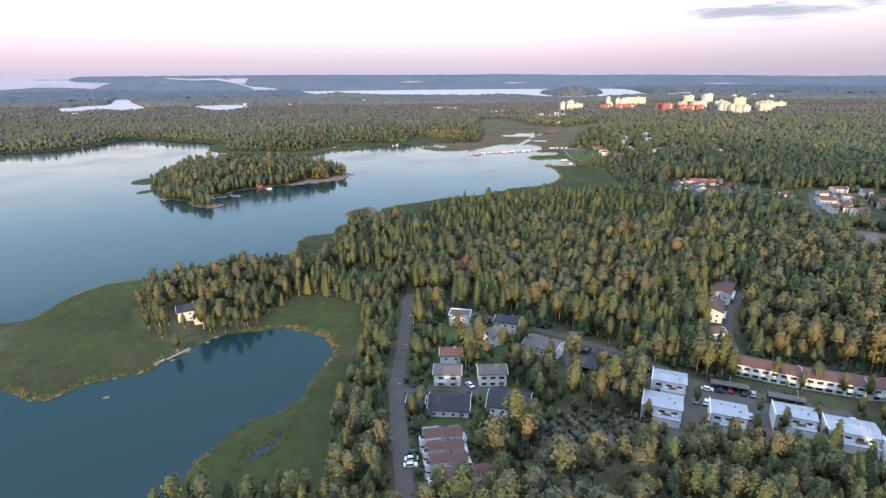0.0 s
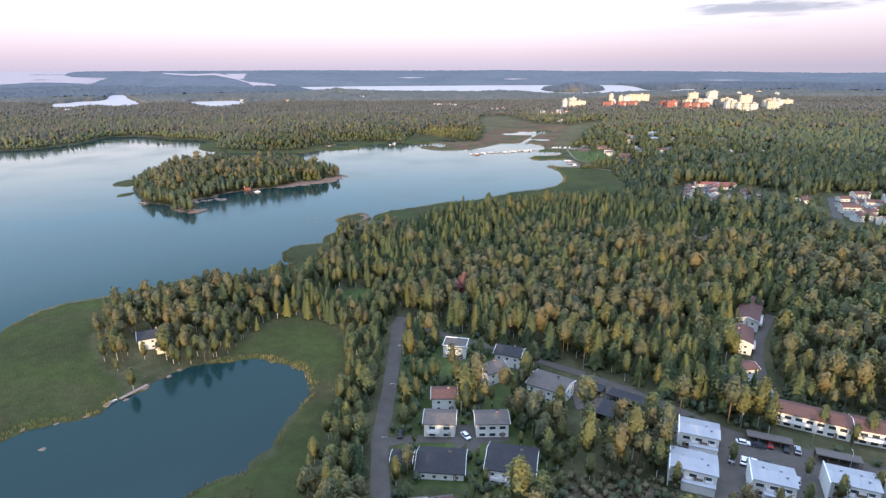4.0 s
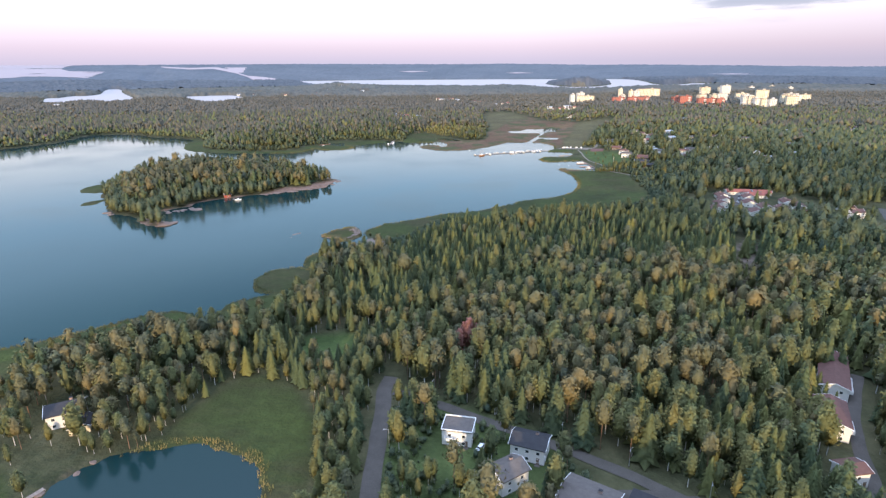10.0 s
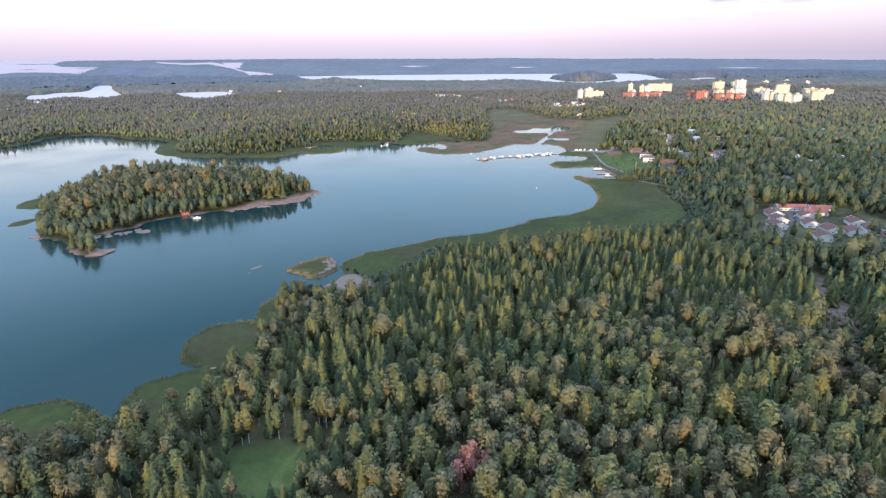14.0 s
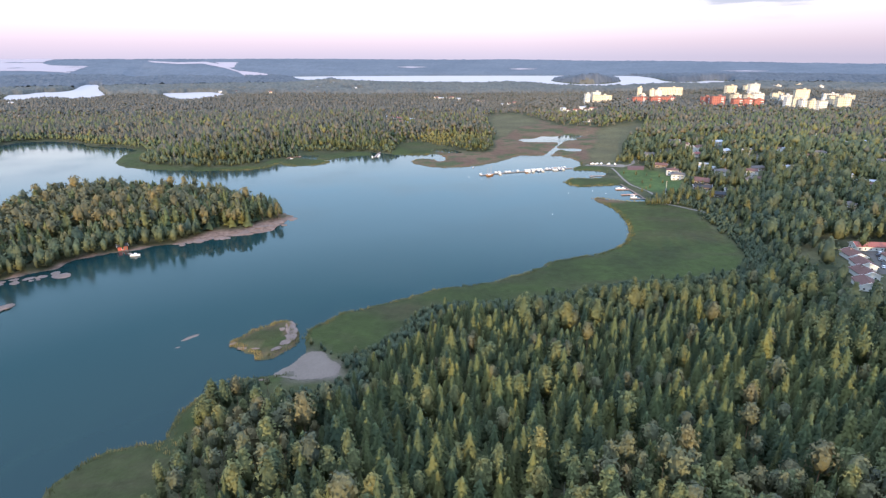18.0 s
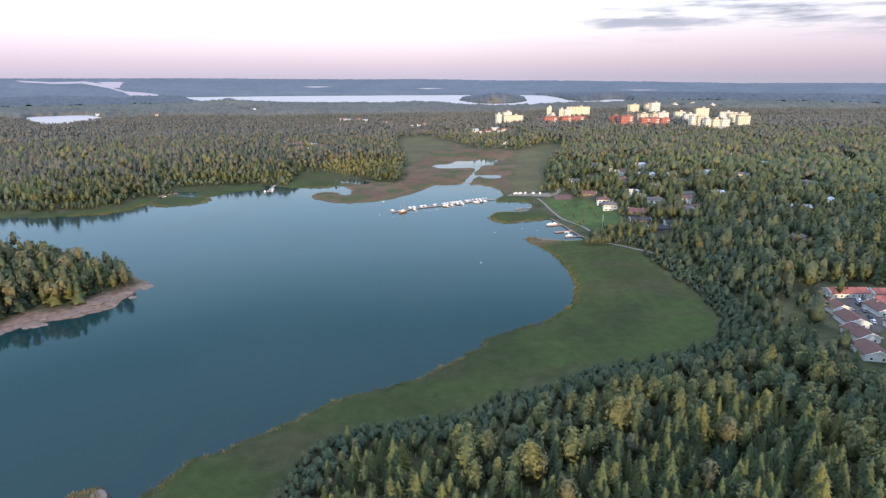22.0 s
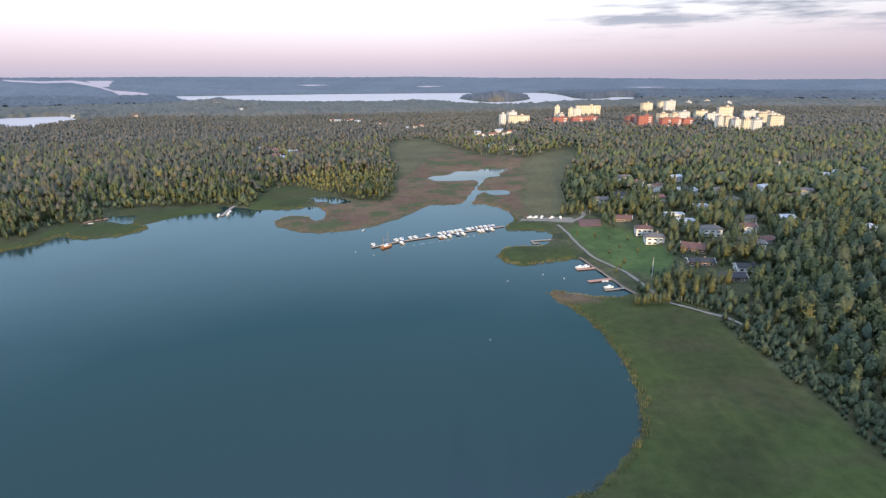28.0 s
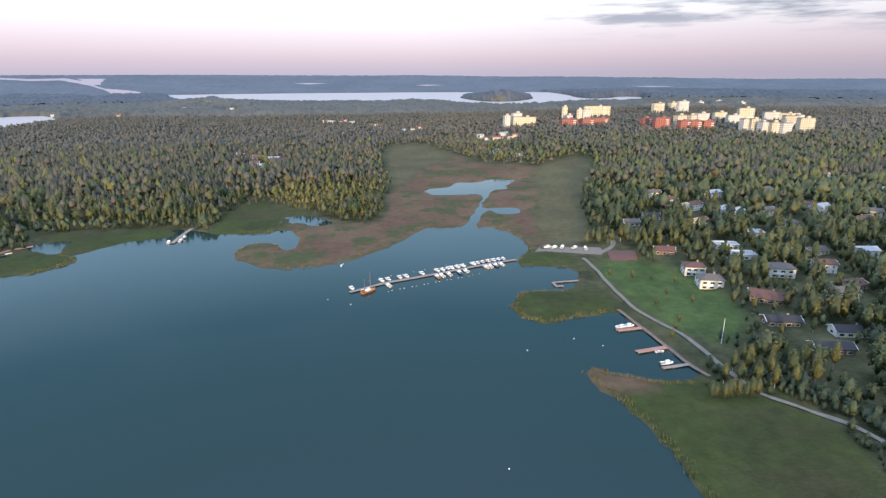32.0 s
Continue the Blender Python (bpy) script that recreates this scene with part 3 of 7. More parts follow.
def covers(x, y):
    c = {"reed": np.full(x.shape, -60.0), "marsh": np.full(x.shape, -60.0), "lawn": np.full(x.shape, -60.0), "heath": np.full(x.shape, -60.0), "shore": np.full(x.shape, -60.0), "garden": np.full(x.shape, -60.0), "sand": np.full(x.shape, -60.0), "meadow": np.full(x.shape, -60.0)}
    kind = {"lawn": "lawn", "glade": "lawn", "meadow": "reed", "marsh_far": "marsh", "marsh": "marsh", "heath": "heath", "heath2": "heath", "sand": "sand", "rock_tip": "shore", "rock_west": "shore", "rock_spit": "shore", "garden": "garden", "sedge_tip": "marsh", "meadow_east": "meadow", "meadow_north": "meadow"}
    for k, pts in COVER.items():
        name = "reed" if k in REEDS else kind[k]
        c[name] = np.maximum(c[name], inside(pts, x, y, 60.0))
    for k in ("reed", "reed_b", "reed_c", "reed_d", "reed_e"):
        c["reed"] = np.maximum(c["reed"], inside(ISLANDS[k], x, y, 60.0))
    core = inside(ISLANDS["islet"], x, y, 60.0)
    c["reed"] = np.maximum(c["reed"], core + 1)
    c["marsh"] = np.maximum(c["marsh"], np.minimum(core + 1, 4.0 - core + 3.0 * wobble(x, y, 18.0)))
    for k in ("meadow_east", "meadow_north"):
        c["marsh"] = np.minimum(c["marsh"], 3.0 * wobble(x, y, 30.0) - inside(COVER[k], x, y, 60.0))
    wob = 2.0 * wobble(x, y, 22.0)
    return {k: v + wob for k, v in c.items()}


# low hills: x, y, radius, height
KNOLLS = [(620, 1560, 400, 12), (585, 3000, 190, 26), (-560, 2720, 130, 16), (-300, 2560, 300, 10), (900, 2300, 500, 12), (-2300, 3500, 500, 16), 
          (1500, 3300, 700, 20), (2300, 2700, 600, 18), (-250, 1250, 260, 8), (420, 1150, 260, 6)]


def land_height(x, y, w=None, c=None):
    """The ground's height over the bay."""
    w = water_depth_way(x, y) if w is None else w
    c = covers(x, y) if c is None else c
    h = np.clip(-w, 0, 60)
    open_ = np.clip(np.maximum.reduce([c["reed"], c["marsh"], c["lawn"], c["meadow"]]) / 6.0 + 0.5, 0, 1)
    rise = 0.12 + 0.018 * h + np.clip(h / 60, 0, 1) * 0.8 * (1 + wobble(x, y, 210.0))
    stand = np.clip(np.maximum(c["reed"], c["marsh"]) / 3.0 + 0.5, 0, 1) * (c["lawn"] < 0)
    flat = 0.12 + 0.006 * h + 0.75 * np.clip(h / 1.5, 0, 1) * stand
    z = np.where(w > 0, -np.minimum(0.12 * w + 0.02, 2.5), rise * (1 - open_) + flat * open_)
    ramp = np.clip((np.hypot(x - 10, y + 120) - 4330) / 600, 0, 1)
    for hx, hy, hr, hh in KNOLLS:
        z = z + np.where(w < -1, hh * np.exp(-((x - hx) ** 2 + (y - hy) ** 2 * 1.6) / hr ** 2), 0) * np.clip(-w / 40, 0, 1)
    return z + ramp * (96 + 10 * np.clip((-np.degrees(np.arctan2(x - 10, y + 120)) - 2) / 10, 0, 1) - 28 * np.clip((np.degrees(np.arctan2(x - 10, y + 120)) - 5) / 25, 0, 1)) + np.where(ramp > 0, 2.0 * wobble(x, y * 0.2, 500.0) * ramp, 0)


def ground_at(x, y):
    return float(land_height(np.array([float(x)]), np.array([float(y)]))[0])


def mesh_from(name, verts, faces, mat, attrs=None, smooth=False, normals=None):
    """A mesh from arrays; faces: (n, 3) or (n, 4); normals: soft ones for leafy crowns."""
    me = bpy.data.meshes.new(name)
    verts, faces = np.asarray(verts, np.float32), np.asarray(faces, np.int32)
    n, k = faces.shape
    me.vertices.add(len(verts))
    me.vertices.foreach_set("co", verts.ravel())
    me.loops.add(n * k)
    me.loops.foreach_set("vertex_index", faces.ravel())
    me.polygons.add(n)
    me.polygons.foreach_set("loop_start", np.arange(0, n * k, k, dtype=np.int32))
    if smooth:
        me.polygons.foreach_set("use_smooth", np.ones(n, bool))
    for key, values in (attrs or {}).items():
        a = me.attributes.new(key, "FLOAT", "POINT")
        a.data.foreach_set("value", np.asarray(values, np.float32))
    me.materials.append(mat)
    me.update(calc_edges=True)
    if normals is not None:
        a = me.attributes.new("custom_normal", "FLOAT_VECTOR", "POINT")
        a.data.foreach_set("vector", np.asarray(normals, np.float32).ravel())
        me.update()
    return me


# ---- the ground: one fan-shaped sheet, fine ahead and coarse behind ----
turns = np.radians(np.concatenate([np.linspace(-180, -54, 22), np.linspace(-51, 51, 400), np.linspace(54, 176, 21)]))
reach = np.concatenate([[15, 60, 110], 140 * np.exp(np.linspace(0, math.log(4345 / 140), 310))])
ga, gr = np.meshgrid(turns, reach, indexing="ij")
gx, gy = 10 + gr * np.sin(ga), -120 + gr * np.cos(ga)
gx, gy = gx.ravel(), gy.ravel()
gw, gc = water_depth_way(gx, gy), covers(gx, gy)
gz = land_height(gx, gy, gw, gc)
na, nr = len(turns), len(reach)
ii, jj = np.meshgrid(np.arange(na), np.arange(nr - 1), indexing="ij")
i2 = (ii + 1) % na
quads = np.stack([ii * nr + jj, ii * nr + jj + 1, i2 * nr + jj + 1, i2 * nr + jj], -1).reshape(-1, 4)
soft = lambda v, s=3.0: np.clip(v / s + 0.5, 0, 1)
shore = np.maximum(soft(gc["shore"]), np.clip(1 - np.abs(gw + 1.0) / 1.6, 0, 1) * 0.3 * (gc["reed"] < -9))
rocky = np.maximum(inside(ISLANDS["wooded"], gx, gy, 60.0) > -6, 0) * np.clip(1 + (gw + 2) / 3, 0, 1) * (gx > -250)
gm = mesh_from("ground", np.stack([gx, gy, gz], 1), quads, M_GROUND, {
    "reed": soft(gc["reed"]), "marsh": soft(gc["marsh"]), "lawn": np.maximum(soft(gc["lawn"]), 0.8 * soft(gc["garden"], 8.0)), "heath": soft(gc["heath"]), "meadow": soft(gc["meadow"], 8.0), "shore": np.maximum(shore, rocky), "sand": soft(gc["sand"])}, smooth=True)
ground = tagged(new("ground", gm), "wooded coastal ground with reed beds, brown marsh and meadows", "ground", kind="structure")

def far_wet(x, y):
    """Metres into the far sea and sounds; negative on land."""
    jag, w = 12.0 * wobble(x, y * 3, 260.0), np.full(x.shape, -60.0)
    for k, pts in FAR_WATERS.items():
        w = np.maximum(w, inside(pts, x, y, 30.0, 0) + jag * (0.7 if k == "sea" else 0.25))
    gq = np.random.default_rng(5)
    az, far = np.degrees(np.arctan2(x - 10, y + 120)), np.hypot(x - 10, y + 120)
    for k in range(30):                      # low skerries and islands in the sea
        ca, cr, sa, sr = gq.uniform(-58, -24), gq.uniform(4380, 4880), gq.uniform(0.3, 1.6), gq.uniform(4, 11)
        w = np.where(((az - ca) / sa) ** 2 + ((far - cr) / sr) ** 2 < 1, -10.0, w)
    return w


# the distance: a low rising rim behind everything, haze painted into its colour
ba, br = np.meshgrid(np.radians(np.linspace(-62, 62, 900)), np.linspace(4330, 4935, 34), indexing="ij")
bx, by = (10 + br * np.sin(ba)).ravel(), (-120 + br * np.cos(ba)).ravel()
bwet = far_wet(bx, by)
btree = np.random.default_rng(31).uniform(0, 1, bx.shape) * 3.0 + 1.5 * wobble(bx, by, 40.0)
bz = land_height(bx, by) + np.where(bwet > -14, 0.0, 0.2 + np.clip(btree, 0, 8))
bi = np.arange(bx.size).reshape(ba.shape)
bq = np.stack([bi[:-1, :-1], bi[:-1, 1:], bi[1:, 1:], bi[1:, :-1]], -1).reshape(-1, 4)
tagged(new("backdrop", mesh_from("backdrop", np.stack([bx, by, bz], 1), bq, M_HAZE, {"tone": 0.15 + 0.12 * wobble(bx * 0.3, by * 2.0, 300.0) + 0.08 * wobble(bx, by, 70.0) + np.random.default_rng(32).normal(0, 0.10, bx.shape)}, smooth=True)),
       "distant woods with blue-grey haze painted in up to the horizon", "backdrop", kind="structure")

wm = mesh_from("water", [(-5200, -1500, 0), (5200, -1500, 0), (5200, 4320, 0), (-5200, 4320, 0)], [(0, 1, 2, 3)], M_WATER)
# matte sheet over the far lakes, its pale sky sheen painted
wf = mesh_from("water_north", [(-5200, 1500, 0.03), (5200, 1500, 0.03), (5200, 4320, 0.03), (-5200, 4320, 0.03)], [(0, 1, 2, 3)], M_LAKE_SHEEN)
tagged(new("water_north", wf), "distant lake and sea, sky reflection painted in pale", "water", kind="structure")
water = tagged(new("water", wm), "calm blue-grey bay water mirroring the evening sky", "water", kind="structure")

# ---- trees ----
T = (1 + 5 ** 0.5) / 2
ICO_V = np.array([(-1, T, 0), (1, T, 0), (-1, -T, 0), (1, -T, 0), (0, -1, T), (0, 1, T), (0, -1, -T), (0, 1, -T), (T, 0, -1), (T, 0, 1), (-T, 0, -1), (-T, 0, 1)]) / (1 + T * T) ** 0.5
ICO_F = np.array([(0, 11, 5), (0, 5, 1), (0, 1, 7), (0, 7, 10), (0, 10, 11), (1, 5, 9), (5, 11, 4), (11, 10, 2), (10, 7, 6), (7, 1, 8),
                  (3, 9, 4), (3, 4, 2), (3, 2, 6), (3, 6, 8), (3, 8, 9), (4, 9, 5), (2, 4, 11), (6, 2, 10), (8, 6, 7), (9, 8, 1)])
OCT_V = np.array([(1, 0, 0), (0, 1, 0), (-1, 0, 0), (0, -1, 0), (0, 0, 1), (0, 0, -0.8)], float)
OCT_F = np.array([(0, 1, 4), (1, 2, 4), (2, 3, 4), (3, 0, 4), (1, 0, 5), (2, 1, 5), (3, 2, 5), (0, 3, 5)])


def unit(v):
    return v / (np.linalg.norm(v, axis=-1, keepdims=True) + 1e-9)


def merge(pieces):
    """Pieces of (verts, faces, tone[, normals]) as one, every face turned to its normals."""
    v, f, t, q, n = [], [], [], [], 0
    for pv, pf, pt, *pn in pieces:
        pv, pf = np.asarray(pv, float), np.asarray(pf)
        nr = pn[0] if pn else unit((pv - pv.mean(0)) * (1, 1, 0.2) + (0, 0, 0.01))
        face = np.cross(pv[pf[:, 1]] - pv[pf[:, 0]], pv[pf[:, 2]] - pv[pf[:, 0]])
        back = (face * nr[pf].mean(1)).sum(1) < 0
        pf = np.where(back[:, None], pf[:, ::-1], pf)
        v.append(pv)
        f.append(pf + n)
        t.append(np.full(len(pv), pt) if np.isscalar(pt) else pt)
        q.append(nr)
        n += len(pv)
    return np.concatenate(v), np.concatenate(f), np.concatenate(t), np.concatenate(q)


def wider(models, k):
    """The same models with crowns k times as broad."""
    return [(v * (k, k, 1.0), f, t, q) for v, f, t, q in models]


def lump(at, size, g, coarse=False, rough=0.30, axis=0.55, tone=0.0):
    bv, bf = (OCT_V, OCT_F) if coarse else (ICO_V, ICO_F)
    a = g.uniform(0, 6.28)
    rot = np.array([[math.cos(a), -math.sin(a), 0], [math.sin(a), math.cos(a), 0], [0, 0, 1]])
    v = (bv * (1 + g.uniform(-rough, rough, (len(bv), 1)))) @ rot.T * size + at
    nr = unit(0.7 * unit((v - at) / size) + 0.5 * unit(v - (0, 0, axis)) + (0, 0, 0.12))
    # tone painted lighter towards the top, as if lit from above
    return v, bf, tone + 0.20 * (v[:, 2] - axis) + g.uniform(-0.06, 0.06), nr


def stem(h, r, sides=5, top=0.35):
    a = np.arange(sides) / sides * 2 * math.pi
    ring = np.stack([np.cos(a), np.sin(a), 0 * a], 1)
    v = np.concatenate([ring * r, ring * (r * top) + (0, 0, h)])
    i = np.arange(sides)
    j = (i + 1) % sides
    return v, np.concatenate([np.stack([i, j, j + sides], 1), np.stack([i, j + sides, i + sides], 1)]), 0.0, np.concatenate([ring, ring])


def limb(a, b, r):
    a, b = np.array(a, float), np.array(b, float)
    u = np.cross(b - a, (0.3, 0.2, 1.0))
    u /= np.linalg.norm(u) + 1e-9
    w = np.cross(u, (b - a) / np.linalg.norm(b - a))
    ring = [a + r * (math.cos(k * 2.09) * u + math.sin(k * 2.09) * w) for k in range(3)]
    return np.array(ring + [b]), np.array([(0, 1, 3), (1, 2, 3), (2, 0, 3)]), 0.0


def spruce(g, level):
    """Height 1, whorls of drooping boughs. level 0: near, 1: middle, 2: far."""
    tiers, pts, tufts = ((9, 6, 50), (5, 5, 18), (2, 3, 0))[level]
    wide, lean, out = g.uniform(0.19, 0.25), g.normal(0, 0.01, 2), []
    shape = lambda f: wide * (1 - f) ** 0.8 + 0.012
    for k in range(tiers):
        f = k / tiers
        z0 = 0.06 + 0.87 * f
        z1 = z0 + (0.25 if tiers > 5 else 0.40 if tiers > 3 else 0.62) * (1 - 0.5 * f)
        i = np.arange(pts * 2)
        a = i / (pts * 2) * 6.283 + g.uniform(0, 6)
        rad = shape(f) * np.where(i % 2, 0.68, 1.0) * g.uniform(0.82, 1.15, pts * 2)
        ring = np.stack([np.cos(a) * rad + lean[0] * f, np.sin(a) * rad + lean[1] * f, z0 + np.where(i % 2, 0.02, -0.012) + g.uniform(-0.015, 0.015, pts * 2)], 1)
        v = np.concatenate([ring, [(lean[0] * f, lean[1] * f, min(z1, 1.02))]])
        nr = unit(np.concatenate([np.stack([np.cos(a), np.sin(a), np.where(i % 2, 0.05, 0.45)], 1), [(0, 0, 1.0)]]))
        # shade painted into the tone: inner boughs darker, tips and top lighter
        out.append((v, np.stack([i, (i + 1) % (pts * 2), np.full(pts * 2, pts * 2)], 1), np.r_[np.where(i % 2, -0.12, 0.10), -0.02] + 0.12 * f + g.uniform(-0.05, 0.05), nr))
    if tufts:
        f, a = g.uniform(0.0, 0.96, tufts) ** 0.9, g.uniform(0, 6.283, tufts)
        r = shape(f) * g.uniform(0.72, 1.10, tufts)
        d = np.stack([np.cos(a), np.sin(a), np.full(tufts, -0.15)], 1)
        side = np.stack([-np.sin(a), np.cos(a), 0 * a], 1)
        c = np.stack([np.cos(a) * r, np.sin(a) * r, 0.09 + 0.87 * f], 1)
        k = (0.026 if level == 0 else 0.05) * g.uniform(0.7, 1.3, (tufts, 1))
        v = np.stack([c + d * k, c + side * k * 0.9 - d * k * 0.6 + (0, 0, 0.016), c - side * k * 0.9 - d * k * 0.6 + (0, 0, 0.016)], 1).reshape(-1, 3)
        nr = np.repeat(unit(d + (0, 0, 0.6) + 0.15 * g.normal(size=(tufts, 3))), 3, 0)
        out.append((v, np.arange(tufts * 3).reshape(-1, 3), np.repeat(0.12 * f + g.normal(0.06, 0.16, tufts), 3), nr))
    return merge(out)


def crown(g, profile, low, rings, segs, count, leaf, lobes=3.0, ragged=0.16):
    """A crown as a lobed, ragged shell with loose leaf sprays on it; profile: radius over the height 0 to 1."""
    ph, axis = g.uniform(0, 6.28, 4), low + 0.42 * (1 - low)

    def bulge(a, f):
        return 1 + ragged * np.sin(lobes * a + ph[0] + 9 * f) + 0.75 * ragged * np.sin((lobes + 2) * a - 17 * f + ph[1]) + 0.4 * ragged * np.sin(6 * a + 31 * f + ph[2])

    def outward(v, a, f):
        return unit(0.8 * unit((v - (0, 0, axis)) * (1, 1, 0.8)) + 0.25 * np.stack([np.cos(a), np.sin(a), 0 * a], 1) + (0, 0, 0.10))

    hs = low + (1 - low) * (np.arange(rings) + 0.35) / (rings - 0.2)
    # shade painted into the tone: underside, shell and hollows darker, top lighter
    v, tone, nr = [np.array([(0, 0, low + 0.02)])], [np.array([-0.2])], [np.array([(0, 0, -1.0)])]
    for k, h in enumerate(hs):
        a = (np.arange(segs) + 0.5 * (k % 2)) / segs * 6.283 + ph[3]
        f = h + g.uniform(-0.035, 0.035, segs)
        bl = bulge(a, f) * g.uniform(0.84, 1.14, segs)
        r = 0.70 * profile(np.clip(f, low + 0.01, 0.985)) * bl
        ring = np.stack([np.cos(a) * r, np.sin(a) * r, f], 1)
        v.append(ring)
        nr.append(unit(outward(ring, a, f) + 0.3 * np.stack([0 * a, 0 * a, np.cos(9 * f + ph[0])], 1)))
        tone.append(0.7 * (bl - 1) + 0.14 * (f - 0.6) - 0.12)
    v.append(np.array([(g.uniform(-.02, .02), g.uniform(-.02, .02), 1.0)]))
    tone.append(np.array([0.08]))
    nr.append(np.array([(0, 0, 1.0)]))
    faces, last = [], 1 + rings * segs
    for i in range(segs):
        j = (i + 1) % segs
        faces.append((0, 1 + j, 1 + i))
        for k in range(rings - 1):
            p, q = 1 + k * segs, 1 + (k + 1) * segs
            faces += [(p + i, p + j, q + i), (p + j, q + j, q + i)]
        faces.append((last - segs + i, last - segs + j, last))
    out = [(np.concatenate(v), np.array(faces), np.concatenate(tone), np.concatenate(nr))]
    f, a = low + (1 - low) * g.uniform(0.05, 0.99, count), g.uniform(0, 6.283, count)
    bl = bulge(a, f)
    r = profile(f) * bl * g.uniform(0.80, 1.13, count)
    c = np.stack([np.cos(a) * r, np.sin(a) * r, f], 1)
    d = outward(c, a, f)
    t1 = unit(np.cross(d, (0.31, 0.22, 0.93)))
    t2 = np.cross(d, t1)
    roll, w = g.uniform(0, 6.28, count), []
    for k in (0, 2.09, 4.19):
        w.append(c + leaf * g.uniform(0.7, 1.3, (count, 1)) * (np.cos(roll + k)[:, None] * t1 + np.sin(roll + k)[:, None] * t2 + g.normal(0, 0.45, (count, 1)) * d))
    nr = np.repeat(unit(d + 0.26 * g.normal(size=(count, 3))), 3, 0)
    # the same painted shade on the sprays: hollows and lower leaves darker
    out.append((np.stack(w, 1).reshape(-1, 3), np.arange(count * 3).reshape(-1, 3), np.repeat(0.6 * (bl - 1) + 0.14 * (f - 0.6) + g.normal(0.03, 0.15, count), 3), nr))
    return merge(out)


def leafy(g, level, wide=0.155, low=0.24):
    """A birch, aspen or alder crown, height 1."""
    skew, wide = g.uniform(0.6, 1.0), wide * g.uniform(0.85, 1.2)
    shape = lambda f: wide * np.sin(math.pi * np.clip((f - low) / (1 - low), 0.03, 0.97) ** skew) ** 0.6
    if level == 2:
        return merge([lump(np.array([0, 0, 0.55]), np.array([wide, wide, 0.36]), g, True), lump(np.array([wide * 0.4, 0, 0.72]), np.array([wide * 0.7, wide * 0.6, 0.26]), g, True)])
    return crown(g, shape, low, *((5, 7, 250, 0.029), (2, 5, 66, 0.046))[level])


def pine(g, level):
    base, wide = g.uniform(0.40, 0.58), g.uniform(0.13, 0.18)
    shape = lambda f: wide * np.sin(math.pi * np.clip((f - base) / (1 - base), 0.04, 0.96) ** 0.85) ** 0.5
    if level == 2:
        return merge([lump(np.array([0, 0, 0.74]), np.array([0.16, 0.16, 0.27]), g, True, axis=0.7)])
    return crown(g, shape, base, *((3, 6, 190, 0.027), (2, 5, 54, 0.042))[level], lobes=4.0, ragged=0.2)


def planted(name, kinds, xy, z, tall, which, tone, mat, label, category, hue=None, spin=True):
    """Many trees as one thing: kinds are models of height 1, one picked for each tree."""
    vs, fs, ts, ns, hs, n = [], [], [], [], [], 0
    turn = np.random.default_rng(len(xy)).uniform(0, 6.28, len(xy)) * spin
    girth = np.random.default_rng(len(xy) + 1).uniform(0.8, 1.25, len(xy))
    hue = np.zeros(len(xy)) if hue is None else hue
    for k, (v, f, t, q) in enumerate(kinds):
        pick = np.where(which == k)[0]
        if not len(pick):
            continue
        c, s, h, w = np.cos(turn[pick])[:, None], np.sin(turn[pick])[:, None], tall[pick][:, None], girth[pick][:, None]
        X = (v[:, 0] * c - v[:, 1] * s) * h * w + xy[pick, 0][:, None]
        Y = (v[:, 0] * s + v[:, 1] * c) * h * w + xy[pick, 1][:, None]
        Z = v[:, 2] * h + z[pick][:, None]
        vs.append(np.stack([X, Y, Z], -1).reshape(-1, 3))
        ns.append(np.stack([q[:, 0] * c - q[:, 1] * s, q[:, 0] * s + q[:, 1] * c, np.broadcast_to(q[:, 2], X.shape)], -1).reshape(-1, 3))
        fs.append((f[None] + (np.arange(len(pick)) * len(v))[:, None, None] + n).reshape(-1, 3))
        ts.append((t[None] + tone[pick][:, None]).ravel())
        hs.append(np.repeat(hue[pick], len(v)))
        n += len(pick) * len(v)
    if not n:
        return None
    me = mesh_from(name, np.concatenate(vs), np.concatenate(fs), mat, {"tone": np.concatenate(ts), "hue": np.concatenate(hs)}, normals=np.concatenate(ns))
    return tagged(new(name, me), label, category, kind="stuff")

# ---- the plan of the settlements ----
HOUSES_NEAR = [(-4, 194), (13, 194), (-4, 211), (-2, 175), (19, 173), (-2, 244), (16, 227), (22, 240), (37, 221)]
HOUSES_BROWN = [(-5, 154), (-4, 148), (-3, 142), (-1, 136)]
HOUSES_FLAT = [(79, 190), (71, 174), (91, 168.5), (112, 167), (125, 158.5), (136, 146)]
HOUSES_ROW = [(119, 199), (139, 190), (156, 185), (172, 190), (112, 203), (126, 195), (132, 192), (146, 187), (164, 187), (139, 280), (124, 259), (113, 231), (-133, 256)]
HOUSES_EAST = [(251, 604), (230, 587), (225, 571), (216, 556), (206, 540), (250, 581), (270, 600), (262, 590), (241, 560), (273, 563), (274, 548), (268, 528), (258, 541), (247, 546), (210, 510), (232, 530)]
HOUSES_FAR_EAST = [(332, 513), (322, 493), (316, 478), (314, 466), (333, 488), (355, 513), (352, 499), (325, 455), (356, 526), (366, 547), (348, 540)]
HOUSES_LAWN = [(212, 837), (210, 819), (254, 858), (257, 877), (256, 825), (224, 794), (213, 766), (226, 752), (211, 740), (270, 929), (245, 956), (212, 868), (219, 939), (292, 902), (334, 923)]
